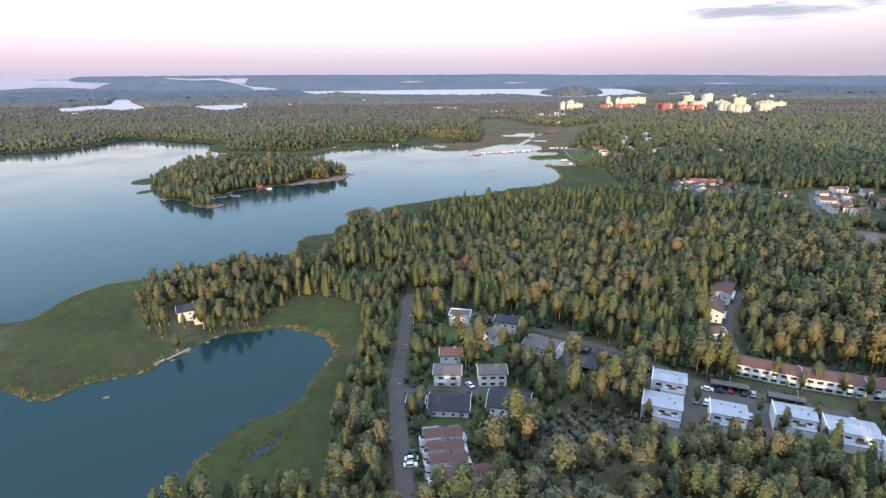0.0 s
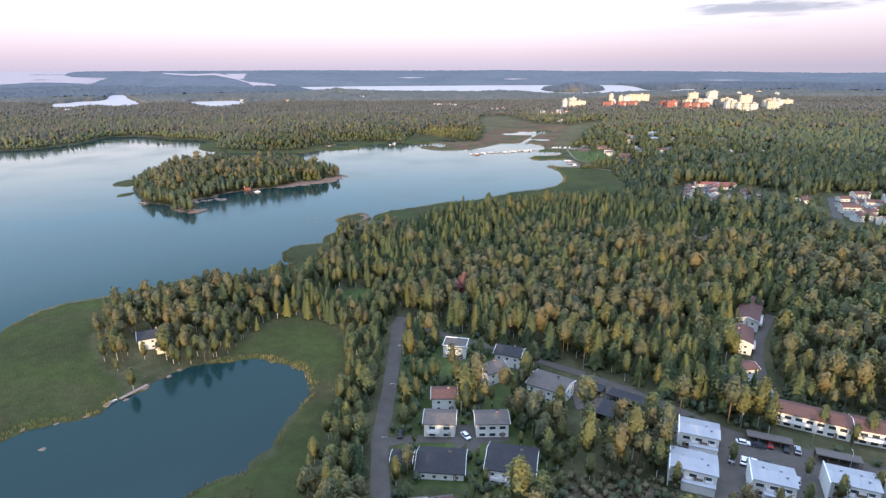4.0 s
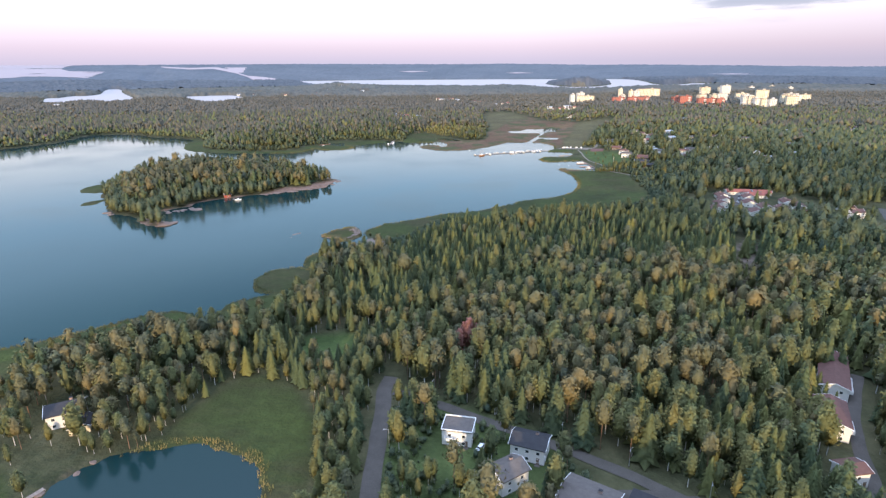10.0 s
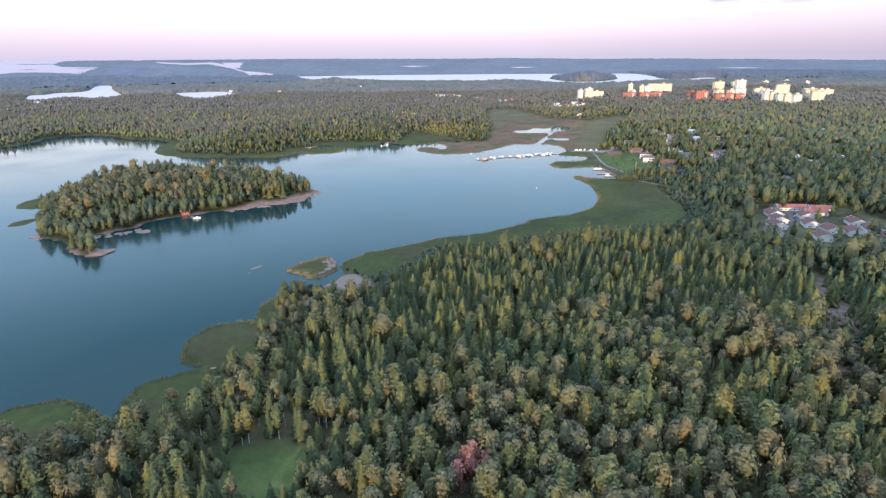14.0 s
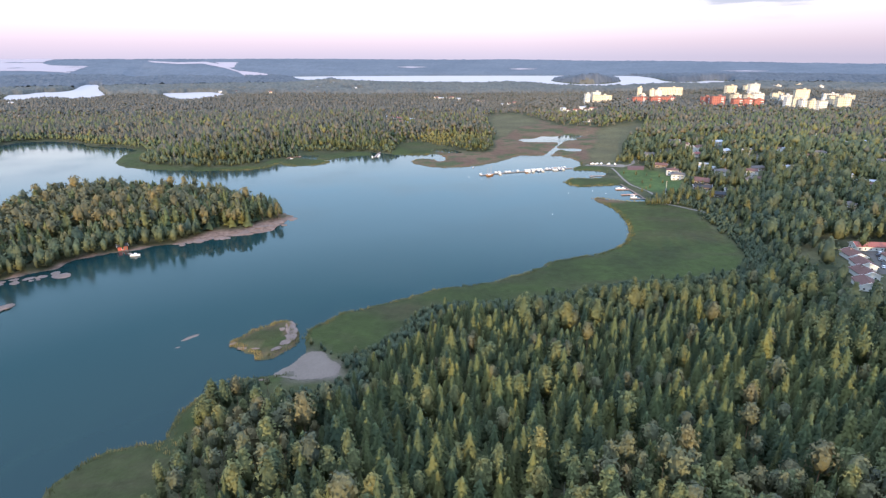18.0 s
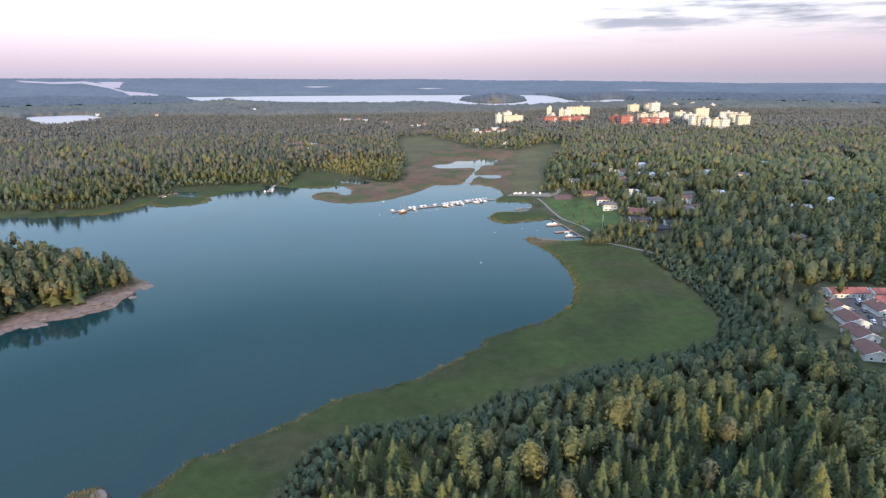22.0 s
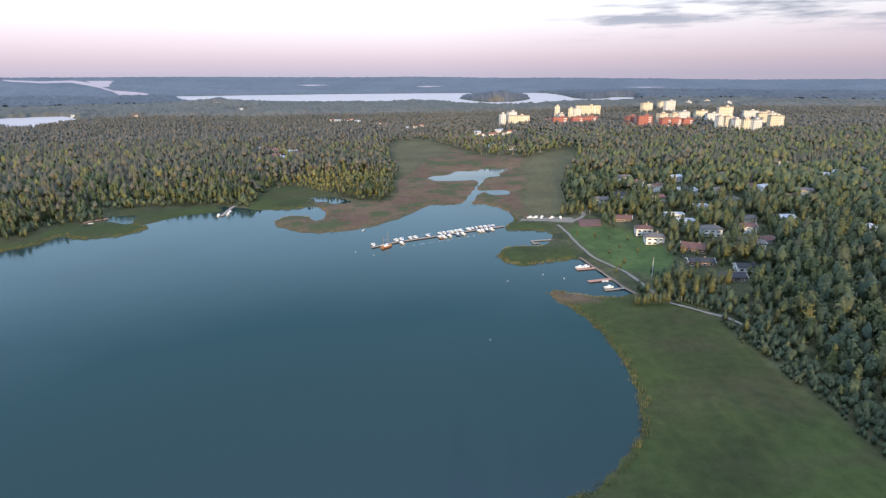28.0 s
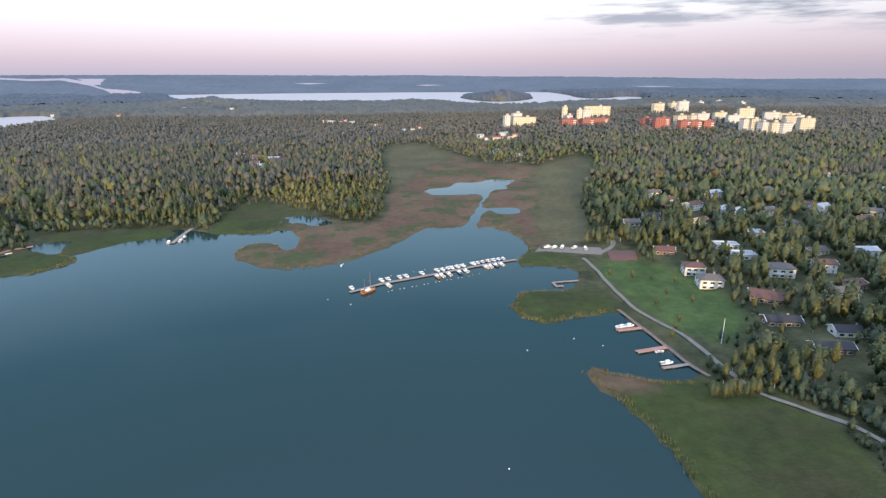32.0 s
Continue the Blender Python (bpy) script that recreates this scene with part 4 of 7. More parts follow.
HOUSES_NORTH = [(-819, 2395), (-832, 2274), (-1061, 2587), (-544, 2290), (-545, 2453), (-527, 2480), (-517, 2574), (-516, 2644), (-454, 2465), (-396, 2366), (-386, 2392), (-356, 2331), (-72, 1933), (-57, 1913), (-37, 1910), (-28, 1943), (-10, 1872), (40, 1802), (50, 1756), (94, 1650), (117, 1681), (129, 1707), (-133, 1306), (-121, 1298), (-107, 1286), (-87, 1272), (-78, 1260), (-102, 1233), (-92, 1217), (-40, 2619), (38, 2529), (216, 1515), (222, 1477), (238, 1474), (260, 1529), (258, 1481), (276, 1499), (205, 1321), (222, 1289), (419, 1735), (-1158, 1733), (-870, 1390), (-674, 1010), (-770, 2400), (-768, 2255), (-638, 2208)]
HOUSES_GARDEN = [(268, 709), (366, 813), (584, 954), (548, 1026), (416, 1195), (493, 1070), (380, 1015), (310, 949), (382, 969), (412, 935), (328, 1010), (278, 994), (305, 860), (330, 850), (285, 830), (262, 790), (309, 966), (290, 975), (336, 949), (384, 952), (279, 803), (276, 1020), (485, 1003), (569, 1150), (325, 1051), (517, 1157), (387, 916), (452, 889), (373, 792), (356, 772), (294, 697), (407, 805), (658, 1085), (617, 1028), (509, 1014), (698, 1106), (640, 1050)]
TOWERS = [(323, 1690), (331, 1660), (298, 1670), (459, 1800), (456, 1760), (472, 1742), (489, 1750), (565, 1880), (401, 1600), (436, 1600), (471, 1620), (532, 1560), (536, 1510), (780, 2000), (831, 1970), (584, 1535), (567, 1490), (588, 1490), (610, 1490), (629, 1575), (649, 1575), (726, 1640), (703, 1560), (776, 1632), (639, 1430), (648, 1420), (649, 1400), (661, 1390), (674, 1383), (757, 1480), (801, 1520), (732, 1412), (883, 1700), (921, 1700), (1044, 2250), (1168, 2350), (1182, 2250), (874, 2100)]
YARDS = [[(244, 604), (264, 600), (264, 594), (240, 566), (228, 560), (240, 584)], [(1, 184), (9, 184), (9, 197), (1, 197)], [(70, 160), (132, 150), (136, 172), (72, 202)], [(44, 208), (68, 204), (66, 222), (46, 226)]]
# birch grove whose sunlight is painted into tone and hue
LIT_GROVE = [(-56, 1036), (-19, 1026), (12, 1026), (48, 1040), (54, 1066), (30, 1100), (-20, 1104), (-58, 1090)]
OPEN_GROUND = [[(27, 200), (60, 192), (62, 208), (42, 218), (27, 215)], [(40, 214), (60, 196), (76, 194), (78, 214), (64, 228), (46, 232)], [(-144, 252), (-128, 252), (-117, 238), (-112, 218), (-126, 222), (-140, 244)], [(-420, 150), (-172, 150), (-172, 300), (-230, 330), (-420, 330)], [(-140, 246), (-127, 246), (-124, 262), (-138, 264)], [(106, 190), (160, 172), (166, 196), (112, 212)], [(132, 890), (190, 862), (200, 884), (146, 908)], [(164, 899), (190, 893), (184, 861), (215, 828), (199, 784), (178, 762), (182, 741), (154, 727), (153, 793), (139, 825)]]
THIN = [([(176, 500), (225, 480), (302, 510), (302, 612), (235, 622), (190, 590)], 0.12), ([(272, 432), (330, 418), (412, 478), (408, 572), (290, 575)], 0.10), ([(188, 735), (300, 700), (380, 900), (340, 980), (205, 960), (200, 880)], 0.7), ([(60, 1180), (330, 1250), (330, 1600), (150, 1560)], 0.6), ([(-18, 120), (45, 120), (50, 250), (-20, 262)], 0.42)]
SHELVES = [(-188, 610, -155, 626, 9), (-155, 627, -125, 675, 12), (-244, 546, -226, 547, 4), (-230, 508, -222, 506, 3), (-246, 542, -252, 532, 4)]

# ---- where the woods stand ----
HOUSE_SPOTS = [(5, 299, 5.0)]        # (x, y, clear radius), filled from the plans of the settlements
for x, y in HOUSES_NEAR + HOUSES_ROW + HOUSES_FLAT + HOUSES_BROWN:
    HOUSE_SPOTS.append((x, y, 9.0))
for x, y in HOUSES_NEAR + HOUSES_FLAT + HOUSES_ROW[:12]:
    HOUSE_SPOTS.append((x, y - 8, 8.5))
for x, y in HOUSES_EAST + HOUSES_FAR_EAST + HOUSES_LAWN:
    HOUSE_SPOTS.append((x, y, 10.0))
for x, y in HOUSES_GARDEN + HOUSES_LAWN:     # gardens, open to the bay
    HOUSE_SPOTS.append((x, y, 9.5))
    HOUSE_SPOTS.append((x - 4, y - 11, 8.5))
    HOUSE_SPOTS.append((x - 8, y - 22, 6.5))
for x, y in HOUSES_NORTH:
    HOUSE_SPOTS.append((x, y, 13.0))
    HOUSE_SPOTS.append((x, y - 14, 11.0))
for x, y, *rest in TOWERS:
    HOUSE_SPOTS.append((x, y, 11.0))


def spots(step, keep, g):
    """Jittered places in a box round the path's wedge where keep(x, y) holds."""
    y0, y1, x0, x1 = keep[0]
    nx, ny = int((x1 - x0) / step), int((y1 - y0) / step)
    ix, iy = np.meshgrid(np.arange(nx), np.arange(ny), indexing="ij")
    x = x0 + (ix + (iy % 2) * 0.5 + g.uniform(0.05, 0.95, ix.shape)) * step
    y = y0 + (iy + g.uniform(0.05, 0.95, ix.shape)) * step
    x, y = x.ravel(), y.ravel()
    ok = keep[1](x, y)
    return x[ok], y[ok]


def axis_way(x, y):
    """Metres from the flight line."""
    return along([(0, 40), (0, 300), (34, 560)], x, y, 6000.0)


def in_wedge(x, y, slack=40.0):
    left = x > -(y + 30) * 0.84 - slack
    right = x < (y + 30) * 0.92 + slack
    return left & right & (y > 95)


def wooded(x, y, slim=0.0):
    w, c = water_depth_way(x, y), covers(x, y)
    ok = (w < -2.0 - slim) & (c["reed"] < -1) & (c["meadow"] < -1) & (c["marsh"] < -5) & (c["lawn"] < 1) & (c["shore"] < 1) & (c["sand"] < -4)
    ok &= (c["heath"] < -3) | (np.random.default_rng(3).uniform(size=x.shape) < 0.16)
    for k, pts in LINES.items():
        if k != "pier":
            ok &= along(pts, x, y, 60.0) > (11.0 if k == "road_e" else 5.0 if k.startswith("road") else 3.5)
    for hx, hy, r in HOUSE_SPOTS:
        ok &= (x - hx) ** 2 + (y - hy) ** 2 > r * r
    for pts in YARDS + OPEN_GROUND + [PITCH, [(278, 395), (247, 335), (272, 320), (298, 354)]]:
        ok &= inside(pts, x, y, 30.0, 0) < 0
    for pts, share in THIN:
        ok &= (inside(pts, x, y, 30.0, 0) < 0) | (np.random.default_rng(5).uniform(size=x.shape) < share)
    isl = inside(ISLANDS["wooded"], x, y, 60.0)
    ok &= (isl < -5) | (isl > np.where(x < -205, 1.5, 3.0))
    ok &= (isl < -5) | (x < -175) | (inside(ISLANDS["wooded"], x + 6, y - 8, 60.0) > 1)
    return ok, w, c


def forest(step, zone, level, tall0):
    g = np.random.default_rng(int(step * 10) + level)
    x, y = spots(step, (zone[0], lambda a, b: zone[1](a, b) & in_wedge(a, b)), g)
    ok, w, c = wooded(x, y)
    x, y, w = x[ok], y[ok], w[ok]
    c = {k: v[ok] for k, v in c.items()}
    z = land_height(x, y)
    # kinds: birch by the shores and houses, spruce inland, pine on the knolls
    mixv = wobble(x, y, 120.0) + 0.6 * wobble(x + 900, y, 35.0) + g.normal(0, 0.55, len(x))
    near_shore = np.clip((w + 32) / 28, 0, 1) * 1.3
    kind = np.where(mixv - near_shore > 0.35, 0, np.where(mixv + near_shore * 0.5 > -0.45, 2, 1))
    shade = np.maximum.reduce([w, c["reed"], c["marsh"]]) > -48
    belt = (y > 395) & (y < 530 - np.clip(x - 60, 0, 100) * 0.9) & (x > -60) & (w < -45 + 30 * (y > 420)) & ~(shade & (x > 25))
    kind = np.where(belt & (g.uniform(size=len(x)) < 0.8), 0, kind)
    isl = inside(ISLANDS["wooded"], x, y, 60.0) > 0
    kind = np.where(isl & (g.uniform(size=len(x)) < 0.75), np.where(g.uniform(size=len(x)) < 0.6, 1, 0), kind)
    gap = np.maximum.reduce([w, c["reed"], c["marsh"], c["lawn"]])
    kind = np.where((gap > -48) & (x > 25) & (y > 430) & (y < 700) & (g.uniform(size=len(x)) < 0.85), np.where(g.uniform(size=len(x)) < 0.45, 2, 3), kind)
    kind = np.where((gap > -16) & (y > 430) & (y < 1000) & (g.uniform(size=len(x)) < 0.9), 3, kind)
    tall = np.array([11.5, 13.0, 12.0, 8.5])[kind] * tall0 * np.clip(g.normal(1, 0.27, len(x)), 0.5, 1.6)
    rim = (y > 420) & (y < 790) & (x > -70)
    tall *= 1 - np.where(rim, 0.55, 0.25) * np.clip((gap + np.where(rim, 34, 24)) / np.where(rim, 30, 22), 0, 1)
    tall = np.where(isl, 5.0 + 0.95 * tall, tall)
    roots = np.clip(-w, 0, 60)
    more = 0.032 * roots + 2.2 * roots / 60 * (1 + wobble(x, y, 210.0))      # the trees stand taller away from the shores
    tall *= 1 - 0.50 * np.clip((y - 900) / 1000, 0, 1)
    tall *= 1 - 0.45 * np.clip((y - 1900) / 500, 0, 1)
    east = (x > 95) & (y > 640 - x) & (y < 1050)
    kind = np.where(east & (kind < 2) & (g.uniform(size=len(x)) < 0.8), np.where(g.uniform(size=len(x)) < 0.5, 2, 3), kind)
    tall = np.where(east & (kind == 3), tall * 1.12, tall) * np.where(east & (x > 185) & (y > 690), 0.86, 1)
    west = (y > 930) & (x < 150) & (gap < -22)
    kind = np.where(west & (g.uniform(size=len(x)) < 0.55), 0, kind)
    tall = tall + more * np.where(east, 0.15, np.where(y < 700, 0.6, 0.5)) * (0.4 + 0.6 * np.clip((-gap - 8) / 30, 0, 1))
    # sun on this grove is painted in: lighter tone, golden hue
    gold = inside(LIT_GROVE, x, y, 30.0, 0) > -4
    tall = np.where(gold, tall * 0.62, tall)
    kind = np.where(gold, 2, kind)
    tall = np.where(belt, tall * np.where(kind == 0, 0.92, 0.8), tall)
    tall = np.where((y < 172) & (x > 42) & (x < 160), tall * 0.75, tall)
    tone = 0.25 * gold - 0.06 * west + 0.1 * (y < 165) - np.where(y < 790, 0.15, 0.05) * east + g.normal(0.40, 0.22, len(x)) + 0.10 * wobble(x, y, 90.0)
    hue = g.normal(0.20, 0.30, len(x)) + 0.18 * wobble(x, y, 70.0) + np.where(y < 340, 0.08, 0.0) + 0.13 * isl + 0.12 * west + 0.6 * gold - 0.22 * east * (y < 790) - 0.10 * (gap > -14) * (y > 420)
    hue = np.clip(np.where(belt, hue - 0.02, hue), 0, 1)
    return np.stack([x, y], 1), z, tall, kind, tone, hue, g


SPECIES = (("spruce", spruce, M_SPRUCE), ("pine", pine, M_PINE), ("birch", leafy, M_LEAF), ("alder", lambda g, l: leafy(g, l, wide=0.22, low=0.14), M_WILLOW))
gt = np.random.default_rng(21)
MODELS = {}
for lev in (0, 1, 2):
    for nm, fn, mt in SPECIES:
        MODELS[nm, lev] = [fn(gt, lev) for _ in range((7, 5, 4)[lev])]


def fuzz(x, y):
    """0 to 1 by chance, place by place: lets one stand thin out into the next."""
    return np.modf(np.abs(np.sin(x * 12.9898 + y * 78.233) * 43758.5453))[0]


def near_zone(x, y):
    return (axis_way(x, y) < 175 - 40 * fuzz(x, y)) & (y < 640 - 60 * fuzz(x, y))


def mid_zone(x, y):
    return ~near_zone(x, y) & (axis_way(x, y) < 600 - 180 * fuzz(x, y)) & (y < 1200 - 230 * fuzz(x, y))


def far_zone(x, y):
    return ~near_zone(x, y) & ~mid_zone(x, y) & (y < 2300 - 200 * fuzz(x, y))


WOODS = (("near_woods", 4.4, ((95, 660, -260, 260), near_zone), 0, 1.0),
         ("middle_woods", 4.7, ((95, 1200, -640, 660), mid_zone), 1, 1.0),
         ("distant_woods", 5.2, ((500, 1500, -1500, 1700), lambda a, b: far_zone(a, b) & (b < 1500 - 240 * fuzz(a, b))), 2, 1.0),
         ("far_woods", 8.6, ((1250, 2300, -2100, 2300), lambda a, b: far_zone(a, b) & (b >= 1500 - 240 * fuzz(a, b))), 2, 1.0))
# distant spruce and pine take the colours with haze painted in
DISTANT = {"spruce": M_FAR_HAZY, "pine": M_FAR_HAZY, "birch": M_LEAF, "alder": M_WILLOW}
TREE_STOCK = []
for tag, step, zone, lev, tall0 in WOODS:
    xy, z, tall, kind, tone, hue, g = forest(step, zone, lev, tall0)
    if lev == 0:
        own = (xy[:, 0] > -75) & (xy[:, 0] < 75) & (xy[:, 1] > 225) & (xy[:, 1] < 330)
        own &= np.cumsum(own) <= 300
        for k in np.where(own)[0]:
            TREE_STOCK.append((xy[k], z[k], tall[k], kind[k], hue[k]))
        rest = ~own
        xy, z, tall, kind, tone, hue = xy[rest], z[rest], tall[rest], kind[rest], tone[rest], hue[rest]
    for s, (nm, fn, mt) in enumerate(SPECIES):
        pick = kind == s
        if not pick.any():
            continue
        mods = MODELS[nm, lev]
        m = mt if lev < 2 else M_FAR_HAZY
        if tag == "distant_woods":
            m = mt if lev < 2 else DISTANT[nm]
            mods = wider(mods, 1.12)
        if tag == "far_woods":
            m = M_FARTHER_HAZY
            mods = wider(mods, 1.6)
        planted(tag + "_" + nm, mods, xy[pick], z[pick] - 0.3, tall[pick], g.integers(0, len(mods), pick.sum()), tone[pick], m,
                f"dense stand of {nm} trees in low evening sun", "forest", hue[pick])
        if lev == 0:
            bark = M_PALEBARK if nm == "birch" else M_PINEBARK if nm == "pine" else M_BARK
            st = merge([stem(0.72, 0.011, 4)])
            planted("trunks_" + nm, [st], xy[pick], z[pick] - 0.3, tall[pick], np.zeros(pick.sum(), int), tone[pick], bark,
                    f"thin {nm} trunks under the crowns", "trunks")

# the far woods close up to one uneven canopy
def canopy(name, r0, r1, rings, rise, mat, label, seed):
    g = np.random.default_rng(seed)
    a, r = np.meshgrid(np.radians(np.linspace(-50, 50, 820)), r0 * np.exp(np.linspace(0, math.log(r1 / r0), rings)), indexing="ij")
    a, r = a + g.uniform(-0.0009, 0.0009, a.shape), r * (1 + g.uniform(-0.002, 0.002, a.shape))
    x, y = (10 + r * np.sin(a)).ravel(), (-120 + r * np.cos(a)).ravel()
    w = water_depth_way(x, y)
    up = (3.2 + rise * (0.55 + 0.45 * wobble(x, y, 50.0) + g.uniform(0, 0.9, x.shape))) * np.clip((y - 2165) / 50, 0, 1)
    clear = w > -10
    for hx, hy in HOUSES_NORTH + TOWERS:
        clear |= (x - hx) ** 2 + (y - hy + 12) ** 2 < 26.0 ** 2
    z = land_height(x, y) + np.where(clear, -1.0, np.maximum(up, 0.3))
    i = np.arange(x.size).reshape(a.shape)
    q = np.stack([i[:-1, :-1], i[:-1, 1:], i[1:, 1:], i[1:, :-1]], -1).reshape(-1, 4)
    q = q[(y[q].min(1) > 2150) & ~clear[q].all(1)]
    tone = 0.36 + 0.20 * wobble(x, y, 90.0) + 0.18 * wobble(x, y, 400.0) + g.normal(0, 0.24, x.shape)
    tagged(new(name, mesh_from(name, np.stack([x, y, z], 1), q[:, ::-1], mat, {"tone": tone, "hue": np.clip(g.normal(0.2, 0.3, x.shape), 0, 1)}, smooth=True)), label, "forest", kind="stuff")


# both canopies carry haze in their colours
canopy("far_canopy", 2270, 3100, 46, 7.0, M_FARTHER_HAZY, "unbroken canopy of the far mixed woods", 91)
canopy("farthest_canopy", 3090, 4335, 34, 8.0, M_FARTHEST_HAZY, "canopy of the farthest woods, greyed by painted haze", 92)

# the same wood goes on at both sides of the way and behind its start
gx2 = np.random.default_rng(88)
ox, oy = spots(8.5, ((-160, 640, -440, 560), lambda a, b: ~in_wedge(a, b)), gx2)
ok = wooded(ox, oy)[0]
ox, oy = ox[ok], oy[ok]
for s, (nm, fn, mt) in enumerate(SPECIES[:3]):
    pick = np.arange(len(ox)) % 3 == s
    planted("outer_woods_" + nm, wider(MODELS[nm, 2], 1.7), np.stack([ox, oy], 1)[pick], land_height(ox[pick], oy[pick]) - 0.3, gx2.uniform(8, 14, pick.sum()),
            gx2.integers(0, 4, pick.sum()), gx2.normal(0.4, 0.2, pick.sum()), mt, f"stand of {nm} trees beyond the settlement", "forest")

# ---- building helpers ----
def part(name, bm, mat, parent=None, label="", at=None):
    """One mesh object from (verts, faces) or a ready mesh, under a thing or a part."""
    me = bm
    if isinstance(bm, tuple):
        me = bpy.data.meshes.new(name)
        me.from_pydata([tuple(map(float, v)) for v in bm[0]], [], [tuple(int(i) for i in f) for f in bm[1]])
        me.materials.append(mat)
        me.update()
    ob = new(name, me)
    ob.parent = parent
    if at is not None:
        ob.matrix_basis = at
    return tagged(ob, label) if label else ob


def thing(name, x, y, z, turn, label, category, group="", size=1.0):
    e = new(name)
    e.empty_display_size = 0.5
    e.matrix_basis = pose(x, y, z, 0, 0, turn) @ Matrix.Scale(size, 4)
    return tagged(e, label, category, group)


BOX_F = [(0, 3, 2, 1), (4, 5, 6, 7), (0, 1, 5, 4), (1, 2, 6, 5), (2, 3, 7, 6), (3, 0, 4, 7)]


def box(cx, cy, z, w, d, h, top=1.0):
    """A box standing at z; top: the width of its top against its foot."""
    v = [(cx + sx * w / 2 * k, cy + sy * d / 2 * k, z + hh) for hh, k in ((0, 1.0), (h, top)) for sx, sy in ((-1, -1), (1, -1), (1, 1), (-1, 1))]
    return v, list(BOX_F)


def joined(*pieces):
    v, f = [], []
    for pv, pf in pieces:
        f += [tuple(i + len(v) for i in q) for q in pf]
        v += list(pv)
    return v, f


def gabled(w, d, eave, ridge):
    a, b = w / 2, d / 2
    v = [(-a, -b, 0), (a, -b, 0), (a, b, 0), (-a, b, 0), (-a, -b, eave), (a, -b, eave), (a, b, eave), (-a, b, eave), (-a, 0, ridge), (a, 0, ridge)]
    return v, [(0, 1, 5, 4), (2, 3, 7, 6), (1, 2, 6, 9, 5), (3, 0, 4, 8, 7), (0, 3, 2, 1)]


def roof_slabs(w, d, eave, ridge, over=0.5, thick=0.28):
    """Two sloping slabs with eaves, meeting at the ridge."""
    a, b = w / 2 + over, d / 2 + over
    drop = (ridge - eave) * over / (d / 2)
    out = []
    for s in (-1, 1):
        low, high = eave - drop, ridge
        v = [(-a, s * b, low + 0.03), (a, s * b, low + 0.03), (a, 0, high + 0.03), (-a, 0, high + 0.03)]
        v += [(x, y, z + thick) for x, y, z in v]
        f = BOX_F if s < 0 else [q[::-1] for q in BOX_F]
        out.append((v, f))
    return joined(*out)


def verge(w, d, eave, ridge, side, over=0.5):
    """A white board along one gable end of a roof."""
    b, drop, out = d / 2 + over, (ridge - eave) * over / (d / 2), []
    u = side * (w / 2 + over + 0.03)
    for s in (-1, 1):
        v = [(u - 0.06, s * b, eave - drop - 0.02), (u + 0.06, s * b, eave - drop - 0.02), (u + 0.06, 0, ridge - 0.02), (u - 0.06, 0, ridge - 0.02)]
        out.append((v + [(x, y, z + 0.34) for x, y, z in v], BOX_F if s < 0 else [q[::-1] for q in BOX_F]))
    return joined(*out)


def hipped(w, d, eave, ridge, over=0.6):
    a, b = w / 2 + over, d / 2 + over
    r = max(0.3, a - b)
    v = [(-a, -b, eave), (a, -b, eave), (a, b, eave), (-a, b, eave), (-a, -b, eave + 0.2), (a, -b, eave + 0.2), (a, b, eave + 0.2), (-a, b, eave + 0.2), (-r, 0, ridge), (r, 0, ridge)]
    return v, [(0, 3, 2, 1), (0, 1, 5, 4), (1, 2, 6, 5), (2, 3, 7, 6), (3, 0, 4, 7), (4, 5, 9, 8), (6, 7, 8, 9), (5, 6, 9), (7, 4, 8)]


M_WHITE = material("white_render", (0.60, 0.58, 0.535), 0.8, vary=0.12, grain=(0.5, 4.0), rand=0.2)
M_CREAM = material("cream_render", (0.62, 0.54, 0.40), 0.8, vary=0.12, grain=(0.5, 4.0), rand=0.2)
M_REDWALL = material("red_boarding", (0.34, 0.085, 0.055), 0.8, vary=0.2, grain=(1.0, 6.0))
M_BRICKRED = material("red_brick", (0.35, 0.13, 0.10), 0.85, vary=0.18, grain=(1.0, 6.0))
M_TIMBER = material("brown_boarding", (0.17, 0.115, 0.075), 0.85, vary=0.2, grain=(1.0, 6.0))
M_ROOF_DARK = material("dark_roof_felt", (0.032, 0.032, 0.034), 0.85, vary=0.25, grain=(0.8, 7.0))
M_ROOF_BROWN = material("brown_roof_tiles", (0.108, 0.056, 0.044), 0.85, vary=0.25, grain=(0.8, 7.0))
M_ROOF_GREY = material("grey_roof_tiles", (0.108, 0.093, 0.080), 0.85, vary=0.25, grain=(0.8, 7.0))
M_ROOF_WHITE = material("pale_metal_roof", (0.285, 0.295, 0.30), 0.5, vary=0.12, grain=(0.3, 4.0), spec=0.5)
M_ROOF_RED = material("red_roof_tiles", (0.22, 0.075, 0.055), 0.8, vary=0.2, grain=(0.8, 7.0))
M_TRIM = material("white_trim", (0.75, 0.74, 0.70), 0.6, vary=0.06)
M_CHIMNEY = material("chimney_brick", (0.33, 0.24, 0.20), 0.9, vary=0.2)
M_PLANK = material("weathered_planks", (0.25, 0.20, 0.16), 0.85, vary=0.3, grain=(1.5, 9.0), rand=0.4)
M_REDPLANK = material("stained_planks", (0.36, 0.19, 0.13), 0.8, vary=0.25, grain=(1.5, 9.0), rand=0.4)
M_HULL = material("white_gelcoat", (0.74, 0.74, 0.72), 0.3, vary=0.05, spec=0.5)
M_DECKWOOD = material("varnished_teak", (0.40, 0.20, 0.085), 0.4, vary=0.2)
M_TARP = material("blue_tarpaulin", (0.07, 0.12, 0.25), 0.6, vary=0.2)
